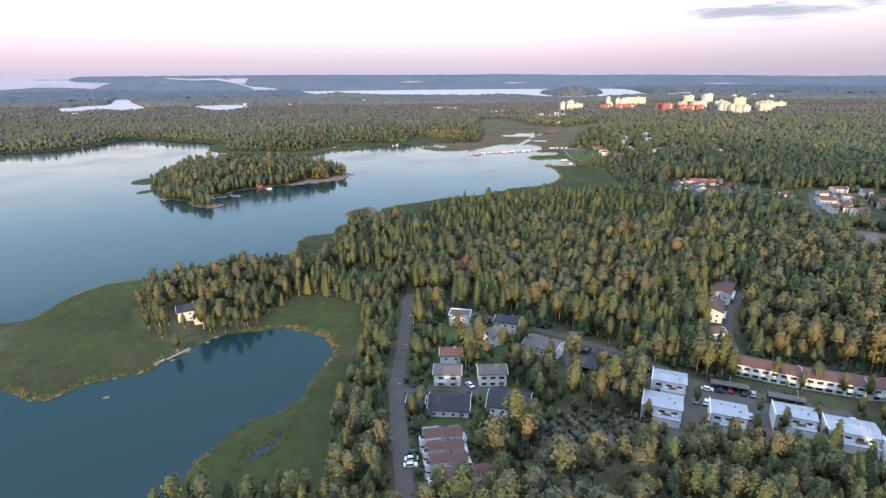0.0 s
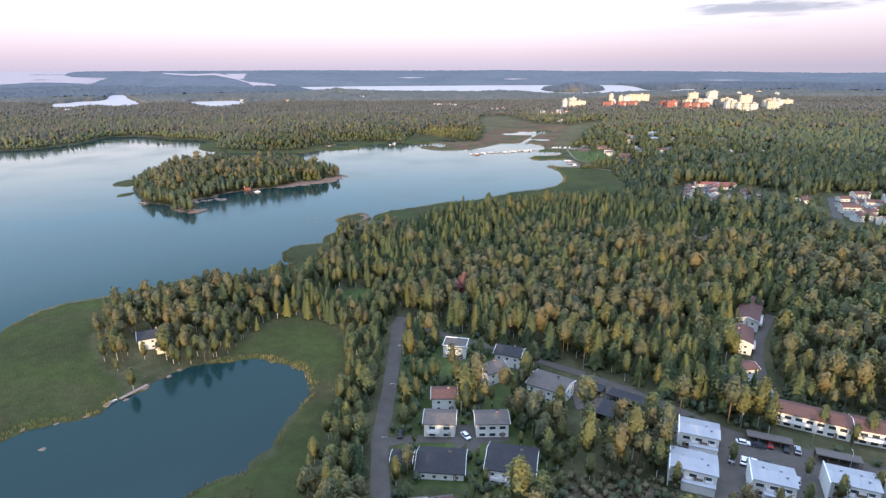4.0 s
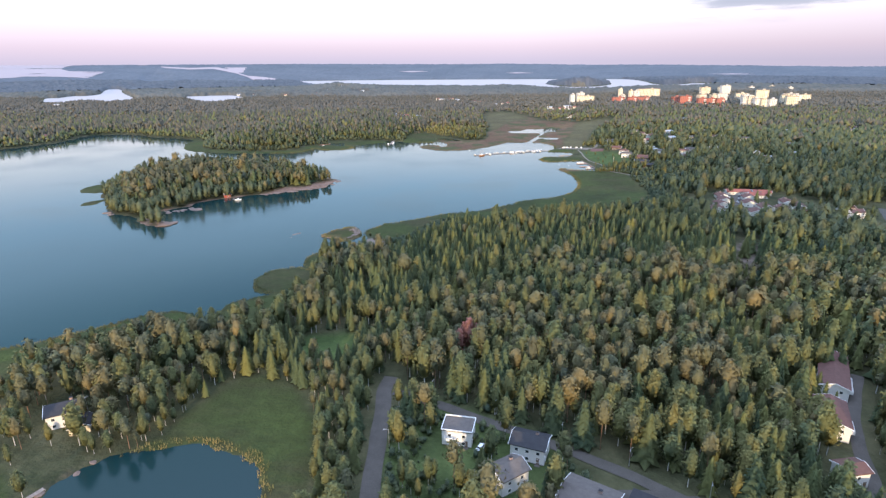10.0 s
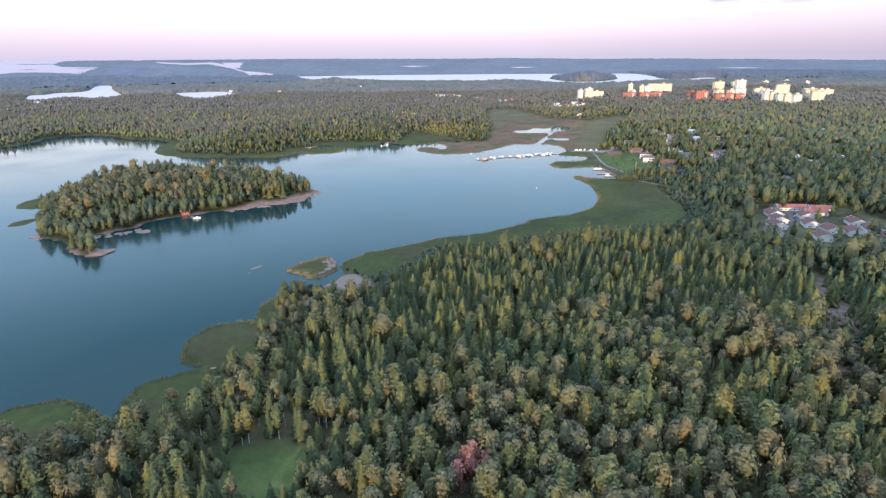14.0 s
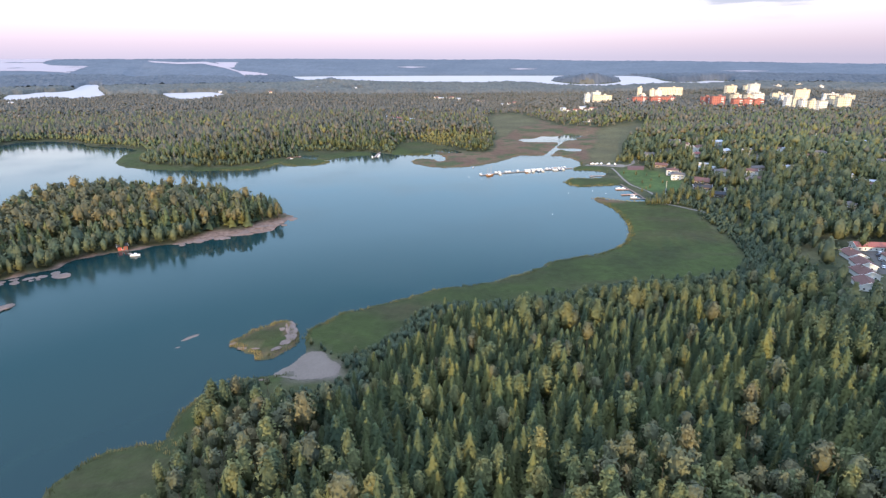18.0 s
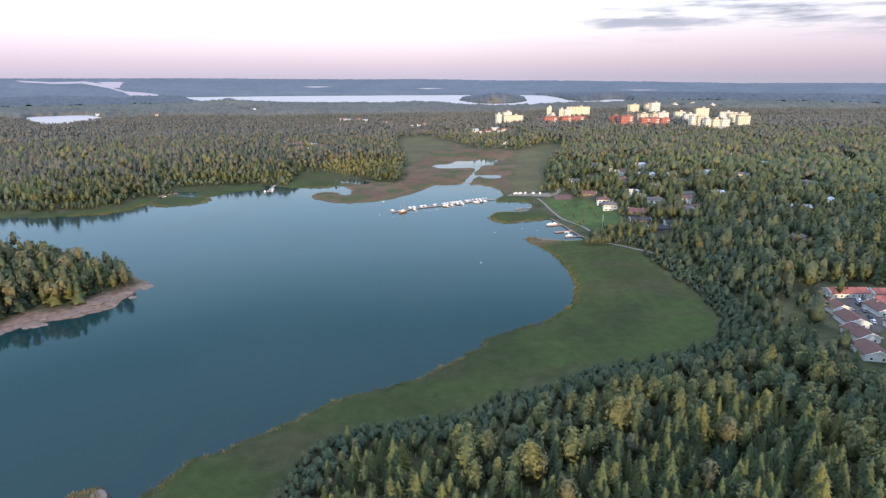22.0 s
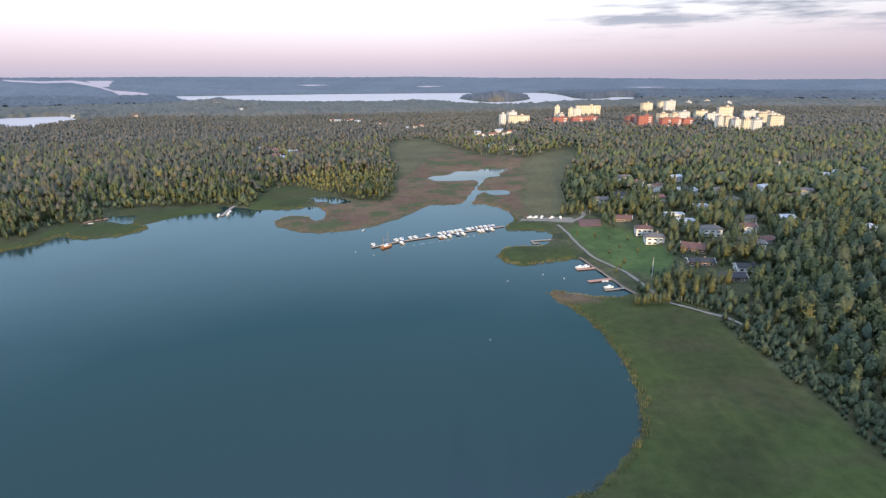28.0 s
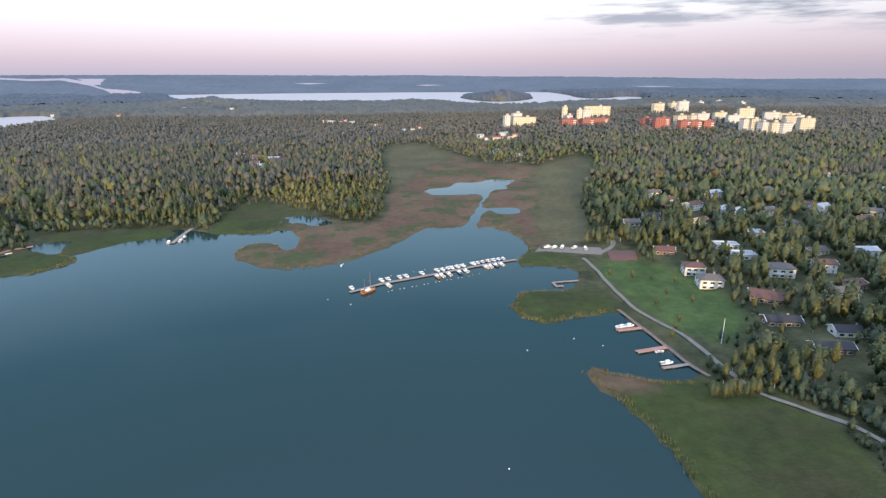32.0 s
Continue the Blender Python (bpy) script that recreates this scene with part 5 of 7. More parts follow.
M_STEEL = material("galvanised_steel", (0.42, 0.43, 0.44), 0.45, metal=0.8, vary=0.1)
M_TYRE = material("tyre_rubber", (0.025, 0.025, 0.025), 0.9)
M_LENS = material("lamp_lens", (0.72, 0.70, 0.66), 0.2, vary=0.03, bump=0)
M_ORANGE = material("orange_plastic", (0.75, 0.22, 0.05), 0.5, vary=0.1)


def glass_material():
    m = bpy.data.materials.new("window_glass")
    m.use_nodes = True
    b = m.node_tree.nodes["Principled BSDF"]
    b.inputs["Base Color"].default_value = (0.03, 0.035, 0.04, 1)
    b.inputs["Roughness"].default_value, b.inputs["IOR"].default_value = 0.05, 1.5
    return m


M_GLASS = glass_material()


def window_meshes(w, h):
    """A frame ring 6 cm proud and a pane set back in it, facing -y."""
    t = 0.10
    ring = joined(box(-w / 2 + t / 2, 0, -h / 2, t, 0.14, h), box(w / 2 - t / 2, 0, -h / 2, t, 0.14, h), box(0, 0, -h / 2, w - 2 * t, 0.14, t), box(0, 0, h / 2 - t, w - 2 * t, 0.14, t))
    made = []
    for name, bm, mt in (("window", ring, M_TRIM), ("pane", box(0, 0.0, -h / 2 + t, w - 2 * t, 0.06, h - 2 * t), M_GLASS)):
        me = bpy.data.meshes.new(name)
        me.from_pydata(bm[0], [], bm[1])
        me.materials.append(mt)
        made.append(me)
    return made


WIN = {"small": window_meshes(1.2, 1.2), "wide": window_meshes(2.2, 1.35), "tall": window_meshes(1.5, 1.9)}


def windows(parent, kind, w, d, floors, step=3.0, floor_h=2.5, sides="fblr", sill=1.4):
    ring, pane = WIN[kind]
    for side in sides:
        span, off, turn = {"f": (w, d / 2, 0), "b": (w, d / 2, 180), "l": (d, w / 2, -90), "r": (d, w / 2, 90)}[side]
        n = max(1, int((span - 1.2) / step))
        for k in range(floors):
            for i in range(n):
                u = (i + 0.5 - n / 2) * span / n * 0.94
                q = part("window", ring, None, parent, at=pose(0, 0, 0, 0, 0, turn) @ pose(u, -off - 0.05, sill + k * floor_h))
                part("pane", pane, None, q)


def house(x, y, turn, w, d, floors, wall, roof, kind="gable", label="", pitch=0.32, chimney=True, balcony=False, win="small", sides="fbl", name="house", group=""):
    z = min(ground_at(x + a, y + b) for a in (-w / 3, w / 3) for b in (-d / 3, d / 3)) - 0.1
    e = thing(name, x, y, z, turn, label, "house", group)
    eave = 0.4 + 2.5 * floors
    ridge = eave + d / 2 * pitch
    if kind == "gable":
        part("wall", gabled(w, d, eave, ridge), wall, e)
        rf = part("roof", roof_slabs(w, d, eave, ridge), roof, e)
        for side in (-1, 1):
            part("verge_board", verge(w, d, eave, ridge, side), M_TRIM, rf)
    elif kind == "hip":
        part("wall", box(0, 0, 0, w, d, eave), wall, e)
        rf = part("roof", hipped(w, d, eave + 0.01, ridge), roof, e)
    else:
        part("wall", box(0, 0, 0, w, d, eave), wall, e)
        rf = part("roof", joined(box(0, 0, eave + 0.01, w + 0.5, d + 0.5, 0.3)), roof, e)
        part("parapet", joined(box(0, -d / 2 - 0.2, eave + 0.32, w + 0.5, 0.2, 0.35), box(0, d / 2 + 0.2, eave + 0.32, w + 0.5, 0.2, 0.35),
                               box(-w / 2 - 0.2, 0, eave + 0.32, 0.2, d + 0.1, 0.35), box(w / 2 + 0.2, 0, eave + 0.32, 0.2, d + 0.1, 0.35)), M_TRIM, e)
    part("plinth", box(0, 0, -0.9, w + 0.1, d + 0.1, 1.15), M_ROOF_GREY, e)
    if chimney:
        c = part("chimney", box(w * 0.18, d * 0.1, eave, 0.9, 0.7, ridge - eave + 0.9), M_CHIMNEY, e)
        part("cap", box(w * 0.18, d * 0.1, ridge + 0.9, 1.05, 0.85, 0.12), M_ROOF_DARK, c)
    windows(e, win, w, d, floors, sides=sides)
    dr = part("door", box(w * 0.32, -d / 2 - 0.06, 0.25, 1.0, 0.1, 2.05), M_TIMBER, e)
    part("door_handle", box(w * 0.32 + 0.36, -d / 2 - 0.16, 1.25, 0.12, 0.1, 0.05), M_STEEL, dr)
    part("doorstep", box(w * 0.32, -d / 2 - 0.6, 0.0, 1.6, 1.1, 0.25), M_ROOF_GREY, e)
    if balcony:
        b = part("balcony", joined(box(-w * 0.2, -d / 2 - 0.75, 2.65, w * 0.4, 1.4, 0.18)), M_TRIM, e)
        part("railing", joined(box(-w * 0.2, -d / 2 - 1.4, 2.85, w * 0.4, 0.06, 0.9), box(-w * 0.4 + 0.05, -d / 2 - 0.72, 2.85, 0.06, 1.3, 0.9), box(-0.05, -d / 2 - 0.72, 2.85, 0.06, 1.3, 0.9)), M_TRIM, b)
    return e


def strip(name, pts, width, mat, label, category, lift=0.16, steps=3.0, kind="structure"):
    """A road or path laid along a line, draped on the ground."""
    p = np.array(pts, float)
    for _ in range(2):
        q = np.stack([0.75 * p[:-1] + 0.25 * p[1:], 0.25 * p[:-1] + 0.75 * p[1:]], 1).reshape(-1, 2)
        p = np.concatenate([p[:1], q, p[-1:]])
    seg = np.r_[0, np.cumsum(np.linalg.norm(np.diff(p, axis=0), axis=1))]
    s = np.arange(0, seg[-1], steps)
    c = np.stack([np.interp(s, seg, p[:, 0]), np.interp(s, seg, p[:, 1])], 1)
    t = np.gradient(c, axis=0)
    t /= np.linalg.norm(t, axis=1, keepdims=True)
    nrm = np.stack([-t[:, 1], t[:, 0]], 1)
    rows, n = [], len(c)
    for off in (-0.5, -0.25, 0, 0.25, 0.5):
        q = c + nrm * (off * width + 0.15 * np.sin(s * 0.31 + off)[:, None])
        z = land_height(q[:, 0], q[:, 1])
        rows.append(np.stack([q[:, 0], q[:, 1], np.maximum(z, 0.15) + lift + 0.05 * (off == 0)], 1))
    v = np.concatenate(rows)
    f = [(k * n + i, k * n + i + 1, (k + 1) * n + i + 1, (k + 1) * n + i) for k in range(4) for i in range(n - 1)]
    return tagged(new(name, mesh_from(name, v, np.array(f)[:, ::-1], mat, smooth=True)), label, category, kind=kind)


def patch(name, pts, mat, label, category, lift=0.14, step=2.0):
    """A paved area draped on the ground."""
    p = np.array(pts, float)
    xs, ys = np.arange(p[:, 0].min(), p[:, 0].max() + step, step), np.arange(p[:, 1].min(), p[:, 1].max() + step, step)
    X, Y = np.meshgrid(xs, ys, indexing="ij")
    d = inside(pts, X.ravel(), Y.ravel(), 30.0, 0).reshape(X.shape)
    Z = np.maximum(land_height(X.ravel(), Y.ravel()), 0.2).reshape(X.shape) + lift
    idx = np.arange(X.size).reshape(X.shape)
    ok = d[:-1, :-1] > -0.5 * step
    f = np.stack([idx[:-1, :-1], idx[1:, :-1], idx[1:, 1:], idx[:-1, 1:]], -1)[ok]
    return tagged(new(name, mesh_from(name, np.stack([X, Y, Z], -1).reshape(-1, 3), f.reshape(-1, 4), mat, smooth=True)), label, category, kind="structure")


# ---- roads and paths ----
strip("road", LINES["road"], 5.6, M_ASPHALT, "grey asphalt street between birches and houses", "road")
strip("road_2", LINES["road_b"], 4.4, M_ASPHALT, "narrow asphalt street along the forest edge", "road", lift=0.20)
strip("road_3", LINES["road_c"], 4.2, M_ASPHALT, "short asphalt lane between white houses", "road", lift=0.12)
strip("road_4", LINES["road_d"], 4.2, M_ASPHALT, "curving asphalt drive among trees", "road", lift=0.18)
strip("road_5", LINES["road_e"], 6.5, M_ASPHALT, "straight grey road past the eastern houses", "road", lift=0.2)
strip("path", LINES["path"], 2.2, M_GRAVEL, "pale gravel walking path along the shore", "path", lift=0.35)
strip("quay", LINES["quay"], 1.8, M_ROCK, "low stone edging along the boat shore", "quay", lift=0.4, steps=2.0)
strip("path_2", LINES["path_b"], 3.2, M_GRAVEL, "pale gravel path behind the marina", "path", lift=0.12)
for k, yard in enumerate(YARDS):
    patch("pavement" if k == 0 else f"pavement_{k + 1}", yard, M_ASPHALT, "worn asphalt yard with parked cars", "yard", lift=0.10)
patch("pavement_4", [(136, 894), (174, 878), (178, 890), (142, 904)], M_GRAVEL, "gravel boat yard at the marina", "yard", lift=0.12, step=0.7)
patch("pavement_5", [(176, 868), (192, 866), (196, 880), (180, 884)], M_ROOF_BROWN, "reddish paved court by the marina", "yard", lift=0.12, step=0.7)

patch("pitch", PITCH, M_SAND, "pale gravel football pitch in the wood", "pitch", lift=0.12, step=1.0)
patch("beach", rounded(COVER["sand"]), M_SAND, "pale grey-brown sandy beach beside the reeds", "beach", lift=0.08, step=0.6)

# ---- houses round the street ----
house(-4, 195, -2, 10, 8, 2, M_WHITE, M_ROOF_GREY, label="white two-storey rendered house with a grey-brown tiled roof", balcony=True, win="wide", sides="fblr", chimney=False)
house(13, 195, 3, 10.5, 7.5, 2, M_WHITE, M_ROOF_GREY, label="white two-storey house beside the asphalt lane", win="wide", sides="fblr")
house(-3, 210, 2, 8.5, 7.5, 2, M_WHITE, M_ROOF_BROWN, label="pale house under a dark red-brown roof", sides="fblr")
house(-3, 176, -4, 14, 11, 1, M_WHITE, M_ROOF_DARK, label="low white house under a broad dark roof", pitch=0.42, sides="fblr")
house(18, 174, -12, 14, 12, 2, M_WHITE, M_ROOF_DARK, label="white house under a large dark gable roof", pitch=0.42, balcony=True, sides="fblr")
house(-15, 178, -4, 6, 5, 1, M_TIMBER, M_ROOF_DARK, label="small dark garage beside the lane", chimney=False, sides="l", name="garage")
house(1, 248, -10, 9.5, 7.5, 2, M_WHITE, M_ROOF_GREY, kind="flat", label="white boxy house with flat grey roofs and white parapets", sides="fblr", chimney=False, balcony=True)
house(15, 228, 35, 9.5, 7.5, 2, M_WHITE, M_ROOF_GREY, label="white gabled house with a grey roof", sides="fblr", pitch=0.45)
house(23, 241, -20, 10.5, 8, 2, M_WHITE, M_ROOF_DARK, label="white house with a blue-grey roof at the forest edge", sides="fblr", pitch=0.42)
house(36, 217.5, -32, 14, 11, 2, M_WHITE, M_ROOF_GREY, label="broad white terrace house with a brown-grey roof", balcony=True, sides="fblr", pitch=0.26)
def drum(cx, cy, z, r, h, n=14):
    a = [2 * math.pi * k / n for k in range(n)]
    v = [(cx + r * math.cos(t), cy + r * math.sin(t), z + q) for q in (0, h) for t in a]
    return v, [tuple(range(n - 1, -1, -1)), tuple(range(n, 2 * n))] + [(k, (k + 1) % n, n + (k + 1) % n, n + k) for k in range(n)]


def terrace(x, y, turn, w, d, rise):
    """One stepped terrace house: brown roof between white gable walls, a round stair tower, a balcony at the back."""
    z = ground_at(x, y) - 0.1
    e = thing("terraced_house", x, y, z, turn, "cream terraced house with a stepped brown tiled roof", "house", "terraced houses")
    part("wall", gabled(w, d, 4.6 + rise, 5.9 + rise), M_CREAM, e)
    part("roof", roof_slabs(w, d, 4.6 + rise, 5.9 + rise, over=0.15, thick=0.22), M_ROOF_BROWN, e)
    for s in (-1, 1):
        b = s * d / 2
        gw = part("gable_wall", joined(box(-w * 0.28, b, 4.0 + rise, w * 0.46, 0.28, 1.5), box(w * 0.2, b, 4.0 + rise, w * 0.62, 0.28, 1.05)), M_TRIM, e, "white stepped fire wall")
        part("coping", joined(box(-w * 0.28, b, 5.52 + rise, w * 0.47, 0.4, 0.08), box(w * 0.2, b, 5.07 + rise, w * 0.63, 0.4, 0.08)), M_ROOF_GREY, gw)
    t = part("stair_tower", drum(-w / 2 - 0.5, -d * 0.18, 0, 1.1, 4.7 + rise), M_TRIM, e, "round white stair tower")
    part("tower_roof", drum(-w / 2 - 0.5, -d * 0.18, 4.72 + rise, 0.8, 0.25), M_ROOF_DARK, t)
    part("tower_window", drum(-w / 2 - 0.5, -d * 0.18, 2.4, 1.12, 0.5), M_GLASS, t)
    windows(e, "tall", w, d, 2, sides="fl")
    b = part("balcony", box(w / 2 + 0.75, 0, 2.7, 1.5, d * 0.6, 0.16), M_TRIM, e)
    part("railing", joined(box(w / 2 + 1.46, 0, 2.88, 0.06, d * 0.6, 0.95), box(w / 2 + 0.75, -d * 0.3, 2.88, 1.4, 0.06, 0.95), box(w / 2 + 0.75, d * 0.3, 2.88, 1.4, 0.06, 0.95)), M_TRIM, b)
    c = part("chimney", box(w * 0.1, 0.6, 5.0 + rise, 0.7, 0.6, 1.7), M_CHIMNEY, e)
    part("cap", box(w * 0.1, 0.6, 6.72 + rise, 0.85, 0.75, 0.1), M_ROOF_DARK, c)
    part("door", box(-w * 0.3, -d / 2 - 0.05, 0.2, 0.95, 0.1, 2.05), M_TIMBER, e)
    part("plinth", box(0, 0, -0.9, w + 0.1, d + 0.1, 1.1), M_ROOF_GREY, e)


for k, (x, y) in enumerate(HOUSES_BROWN):
    terrace(x, y, 10, (12.0, 11.0, 11.0, 12.5)[k], 6.2, (0.7, 0.1, 0.5, 0.0)[k])
house(6.5, 139, 10, 8, 6, 1, M_CREAM, M_ROOF_BROWN, label="low cream wing of the terraces with a brown roof", chimney=False, sides="fr", pitch=0.4)
house(12, 128, 20, 10, 8, 1, M_TIMBER, M_ROOF_DARK, label="low dark-roofed outbuilding beside the terraces", chimney=False, sides="fb", name="outbuilding")
def white_block(x, y, turn, w, d):
    """A white two-storey block: ribbed pale roof, a lower wing in front with its own roof, balconies, roof vents, a side wall."""
    z = ground_at(x, y) - 0.1
    e = thing("terraced_block", x, y, z, turn, "white terraced block with a pale ribbed metal roof", "house", "white terraced blocks")
    part("wall", gabled(w, d, 5.4, 6.0), M_WHITE, e)
    rf = part("roof", roof_slabs(w, d, 5.4, 6.0, over=0.35, thick=0.2), M_ROOF_WHITE, e)
    for i in range(4):
        u = -w / 2 + (i + 0.5) * w / 4
        part("roof_rib", joined(*[([(u - 0.05, s * (d / 2 + 0.3), 5.56), (u + 0.05, s * (d / 2 + 0.3), 5.56), (u + 0.05, 0, 6.19), (u - 0.05, 0, 6.19), (u - 0.05, s * (d / 2 + 0.3), 5.65), (u + 0.05, s * (d / 2 + 0.3), 5.65), (u + 0.05, 0, 6.30), (u - 0.05, 0, 6.30)], BOX_F if s < 0 else [q[::-1] for q in BOX_F]) for s in (-1, 1)]), M_ROOF_WHITE, rf)
    for u, q in ((-w * 0.22, 0.8), (w * 0.18, 0.6), (w * 0.3, -1.6)):
        part("roof_vent", box(u, q, 5.95, 0.5, 0.5, 0.75), M_STEEL, rf)
    wing = part("wing", box(w * 0.12, -d / 2 - 1.4, 0, w * 0.7, 2.8, 3.0), M_WHITE, e, "low white front wing")
    part("wing_roof", box(w * 0.12, -d / 2 - 1.45, 3.01, w * 0.72, 3.0, 0.2), M_ROOF_WHITE, wing)
    for i in range(3):
        u = w * 0.12 + (i - 1) * w * 0.22
        q = part("balcony", box(u, -d / 2 - 0.7, 3.24, w * 0.17, 1.3, 0.1), M_TRIM, e)
        part("railing", joined(box(u, -d / 2 - 1.32, 3.35, w * 0.17, 0.05, 0.9), box(u - w * 0.085, -d / 2 - 0.72, 3.35, 0.05, 1.2, 0.9)), M_TIMBER if i == 1 else M_TRIM, q)
    part("fire_wall", box(-w / 2 - 0.25, -d * 0.1, 0, 0.3, d * 1.25, 6.2), M_TRIM, e, "white projecting side wall")
    part("plinth", box(0, 0, -0.9, w + 0.1, d + 0.1, 1.15), M_ROOF_GREY, e)
    part("door", box(-w * 0.34, -d / 2 - 0.06, 0.25, 1.0, 0.1, 2.05), M_TIMBER, e)
    windows(e, "wide", w, d, 2, sides="fl")


for (x, y), w, d in zip(HOUSES_FLAT, (11.5, 12.5, 11.0, 12.0, 14.0, 14.0), (8.5, 9.5, 8.5, 8.0, 9.0, 9.0)):
    white_block(x, y, -21, w, d)
for k, (w, tn) in enumerate(((23, -27), (20, -20), (16, -8), (18, 14))):
    x, y = HOUSES_ROW[k]
    house(x, y, tn, w, 8.0, 2, M_WHITE, M_ROOF_BROWN, label="long white row house with a brown roof and balconies", balcony=True, win="wide", sides="flr", group="row houses", chimney=k % 2 == 0)
house(141, 285, 60, 28, 9, 2, M_WHITE, M_ROOF_BROWN, label="long white house with a red-brown roof in the woods", balcony=True, sides="fblr")
house(124, 258, 64, 17, 9, 2, M_WHITE, M_ROOF_BROWN, label="white house with balconies beside the forest drive", balcony=True, sides="fblr")
house(113, 231, 10, 7, 6, 2, M_WHITE, M_ROOF_BROWN, label="small sunlit white house by the drive", sides="fblr", chimney=False)
house(-133, 256, 28, 11, 8, 2, M_WHITE, M_ROOF_DARK, label="dark-roofed villa on the wooded point", pitch=0.5, sides="fblr")
house(-126, 252, 118, 7, 6, 1, M_CREAM, M_ROOF_DARK, label="small wing of the villa with a dark roof", pitch=0.6, sides="fbl", chimney=False)


def carport(x, y, turn, w, d=6.0):
    z = ground_at(x, y)
    e = thing("carport", x, y, z, turn, "dark open carport with a flat felt roof", "carport", "carports")
    part("roof", box(0, 0, 2.5, w, d, 0.25), M_ROOF_DARK if d > 4 else M_ROOF_GREY, e)
    part("back_wall", box(0, d / 2 - 0.15, 0, w, 0.15, 2.5), M_TIMBER, e)
    for i in range(int(w / 3) + 1):
        part("post", box(-w / 2 + 0.2 + i * (w - 0.4) / int(w / 3), 0.3 - d / 2, 0, 0.16, 0.16, 2.5), M_TIMBER, e)


carport(52, 219.5, -32, 8.5, 5.0)
carport(63, 212.5, -32, 13.5, 5.5)
carport(54, 205, 60, 10)
carport(101, 189, -21, 13, 3.6)
carport(117, 180, -21, 12, 3.6)

# ---- the eastern housing, the lawn houses, the far ones ----
ge = np.random.default_rng(4)
for k, (x, y) in enumerate(HOUSES_EAST):
    row = k in (0, 6, 7)                                     # long houses along the court; the others turn their gables to it
    house(x, y, -6 if row else ge.uniform(70, 84), (20 if k == 0 else 15) if row else 12, 8 if row else 9.5, 1, M_WHITE, M_ROOF_RED if row else M_ROOF_BROWN, label="long low house under a red roof beside the court" if row else "white gabled terrace house under a red-brown roof", sides="flr", chimney=k % 2 == 1, pitch=0.42, group="eastern terraces")
for k, (x, y) in enumerate(HOUSES_FAR_EAST + [(300, 520), (372, 505), (366, 484), (310, 545), (385, 535)]):
    house(x, y, ge.uniform(-25, 15), ge.uniform(10, 14), 8, 1 + k % 2, M_WHITE, M_ROOF_BROWN, label="small white house with a dull brown roof in a clearing", sides="f", chimney=False, pitch=0.4, group="eastern terraces")
LAWN = ((212, 838, -15, 11, 9, 2, M_WHITE, M_ROOF_BROWN, "hip", "white villa with a brown hipped roof above the lawn"),
        (211, 820, -15, 12, 10, 2, M_WHITE, M_ROOF_GREY, "hip", "two-storey white villa with a balcony facing the lawn"),
        (254, 858, -12, 16, 9, 1, M_WHITE, M_ROOF_WHITE, "flat", "white flat-roofed house among gardens"),
        (257, 878, -12, 14, 8, 1, M_CREAM, M_ROOF_WHITE, "flat", "pale flat-roofed house among gardens"),
        (256, 826, -18, 13, 10, 2, M_WHITE, M_ROOF_GREY, "hip", "white villa with a grey hipped roof"),
        (226, 795, -35, 16, 11, 1, M_TIMBER, M_ROOF_BROWN, "gable", "dark timber house with a broad brown roof"),
        (214, 768, -12, 15, 7, 1, M_TIMBER, M_ROOF_DARK, "gable", "long low timber house with a dark roof"),
        (236, 754, -12, 15, 7, 1, M_WHITE, M_ROOF_DARK, "gable", "long low terrace with a dark roof"),
        (216, 741, -12, 15, 7, 1, M_TIMBER, M_ROOF_DARK, "gable", "low timber terrace with a dark roof by the grove"),
        (270, 929, 25, 8, 7, 2, M_CREAM, M_ROOF_RED, "gable", "sunlit yellow house with a bright red roof"),
        (245, 956, -10, 12, 9, 1, M_WHITE, M_ROOF_DARK, "gable", "white house with a dark roof"),
        (212, 872, -20, 12, 8, 1, M_TIMBER, M_ROOF_BROWN, "gable", "dark wooden house with a red-brown roof by the lawn"),
        (222, 941, -10, 11, 8, 1, M_WHITE, M_ROOF_GREY, "gable", "small white house with a grey roof"),
        (292, 902, -15, 13, 9, 1, M_WHITE, M_ROOF_WHITE, "flat", "pale house with a light roof"),
        (334, 923, -20, 13, 9, 1, M_WHITE, M_ROOF_GREY, "hip", "white house with a grey roof among trees"))
for x, y, tn, w, d, fl, wall, roof, kd, lab in LAWN:
    house(x, y, tn, w, d, fl, wall, roof, kind=kd, label=lab, sides="fl", chimney=kd != "flat", pitch=0.45, balcony=fl == 2, win="wide")
for k, (x, y) in enumerate(HOUSES_NORTH):
    house(x, y, ge.uniform(-40, 40), ge.uniform(9, 17), 9, 2, M_WHITE if k % 3 else M_CREAM, (M_ROOF_RED, M_ROOF_WHITE, M_ROOF_BROWN)[k % 3], label="distant pale house standing out of the woods", sides="f", chimney=False, pitch=0.35, group="distant houses")


for k, (x, y) in enumerate(HOUSES_GARDEN):
    house(x, y, ge.uniform(-40, 40), ge.uniform(11, 15), 9, 2 if k % 4 else 1, M_WHITE if k % 3 else M_CREAM, (M_ROOF_GREY, M_ROOF_WHITE, M_ROOF_BROWN)[k % 3], label="pale garden house half hidden by trees", sides="f", chimney=k % 2 == 1, pitch=0.35, group="garden houses")


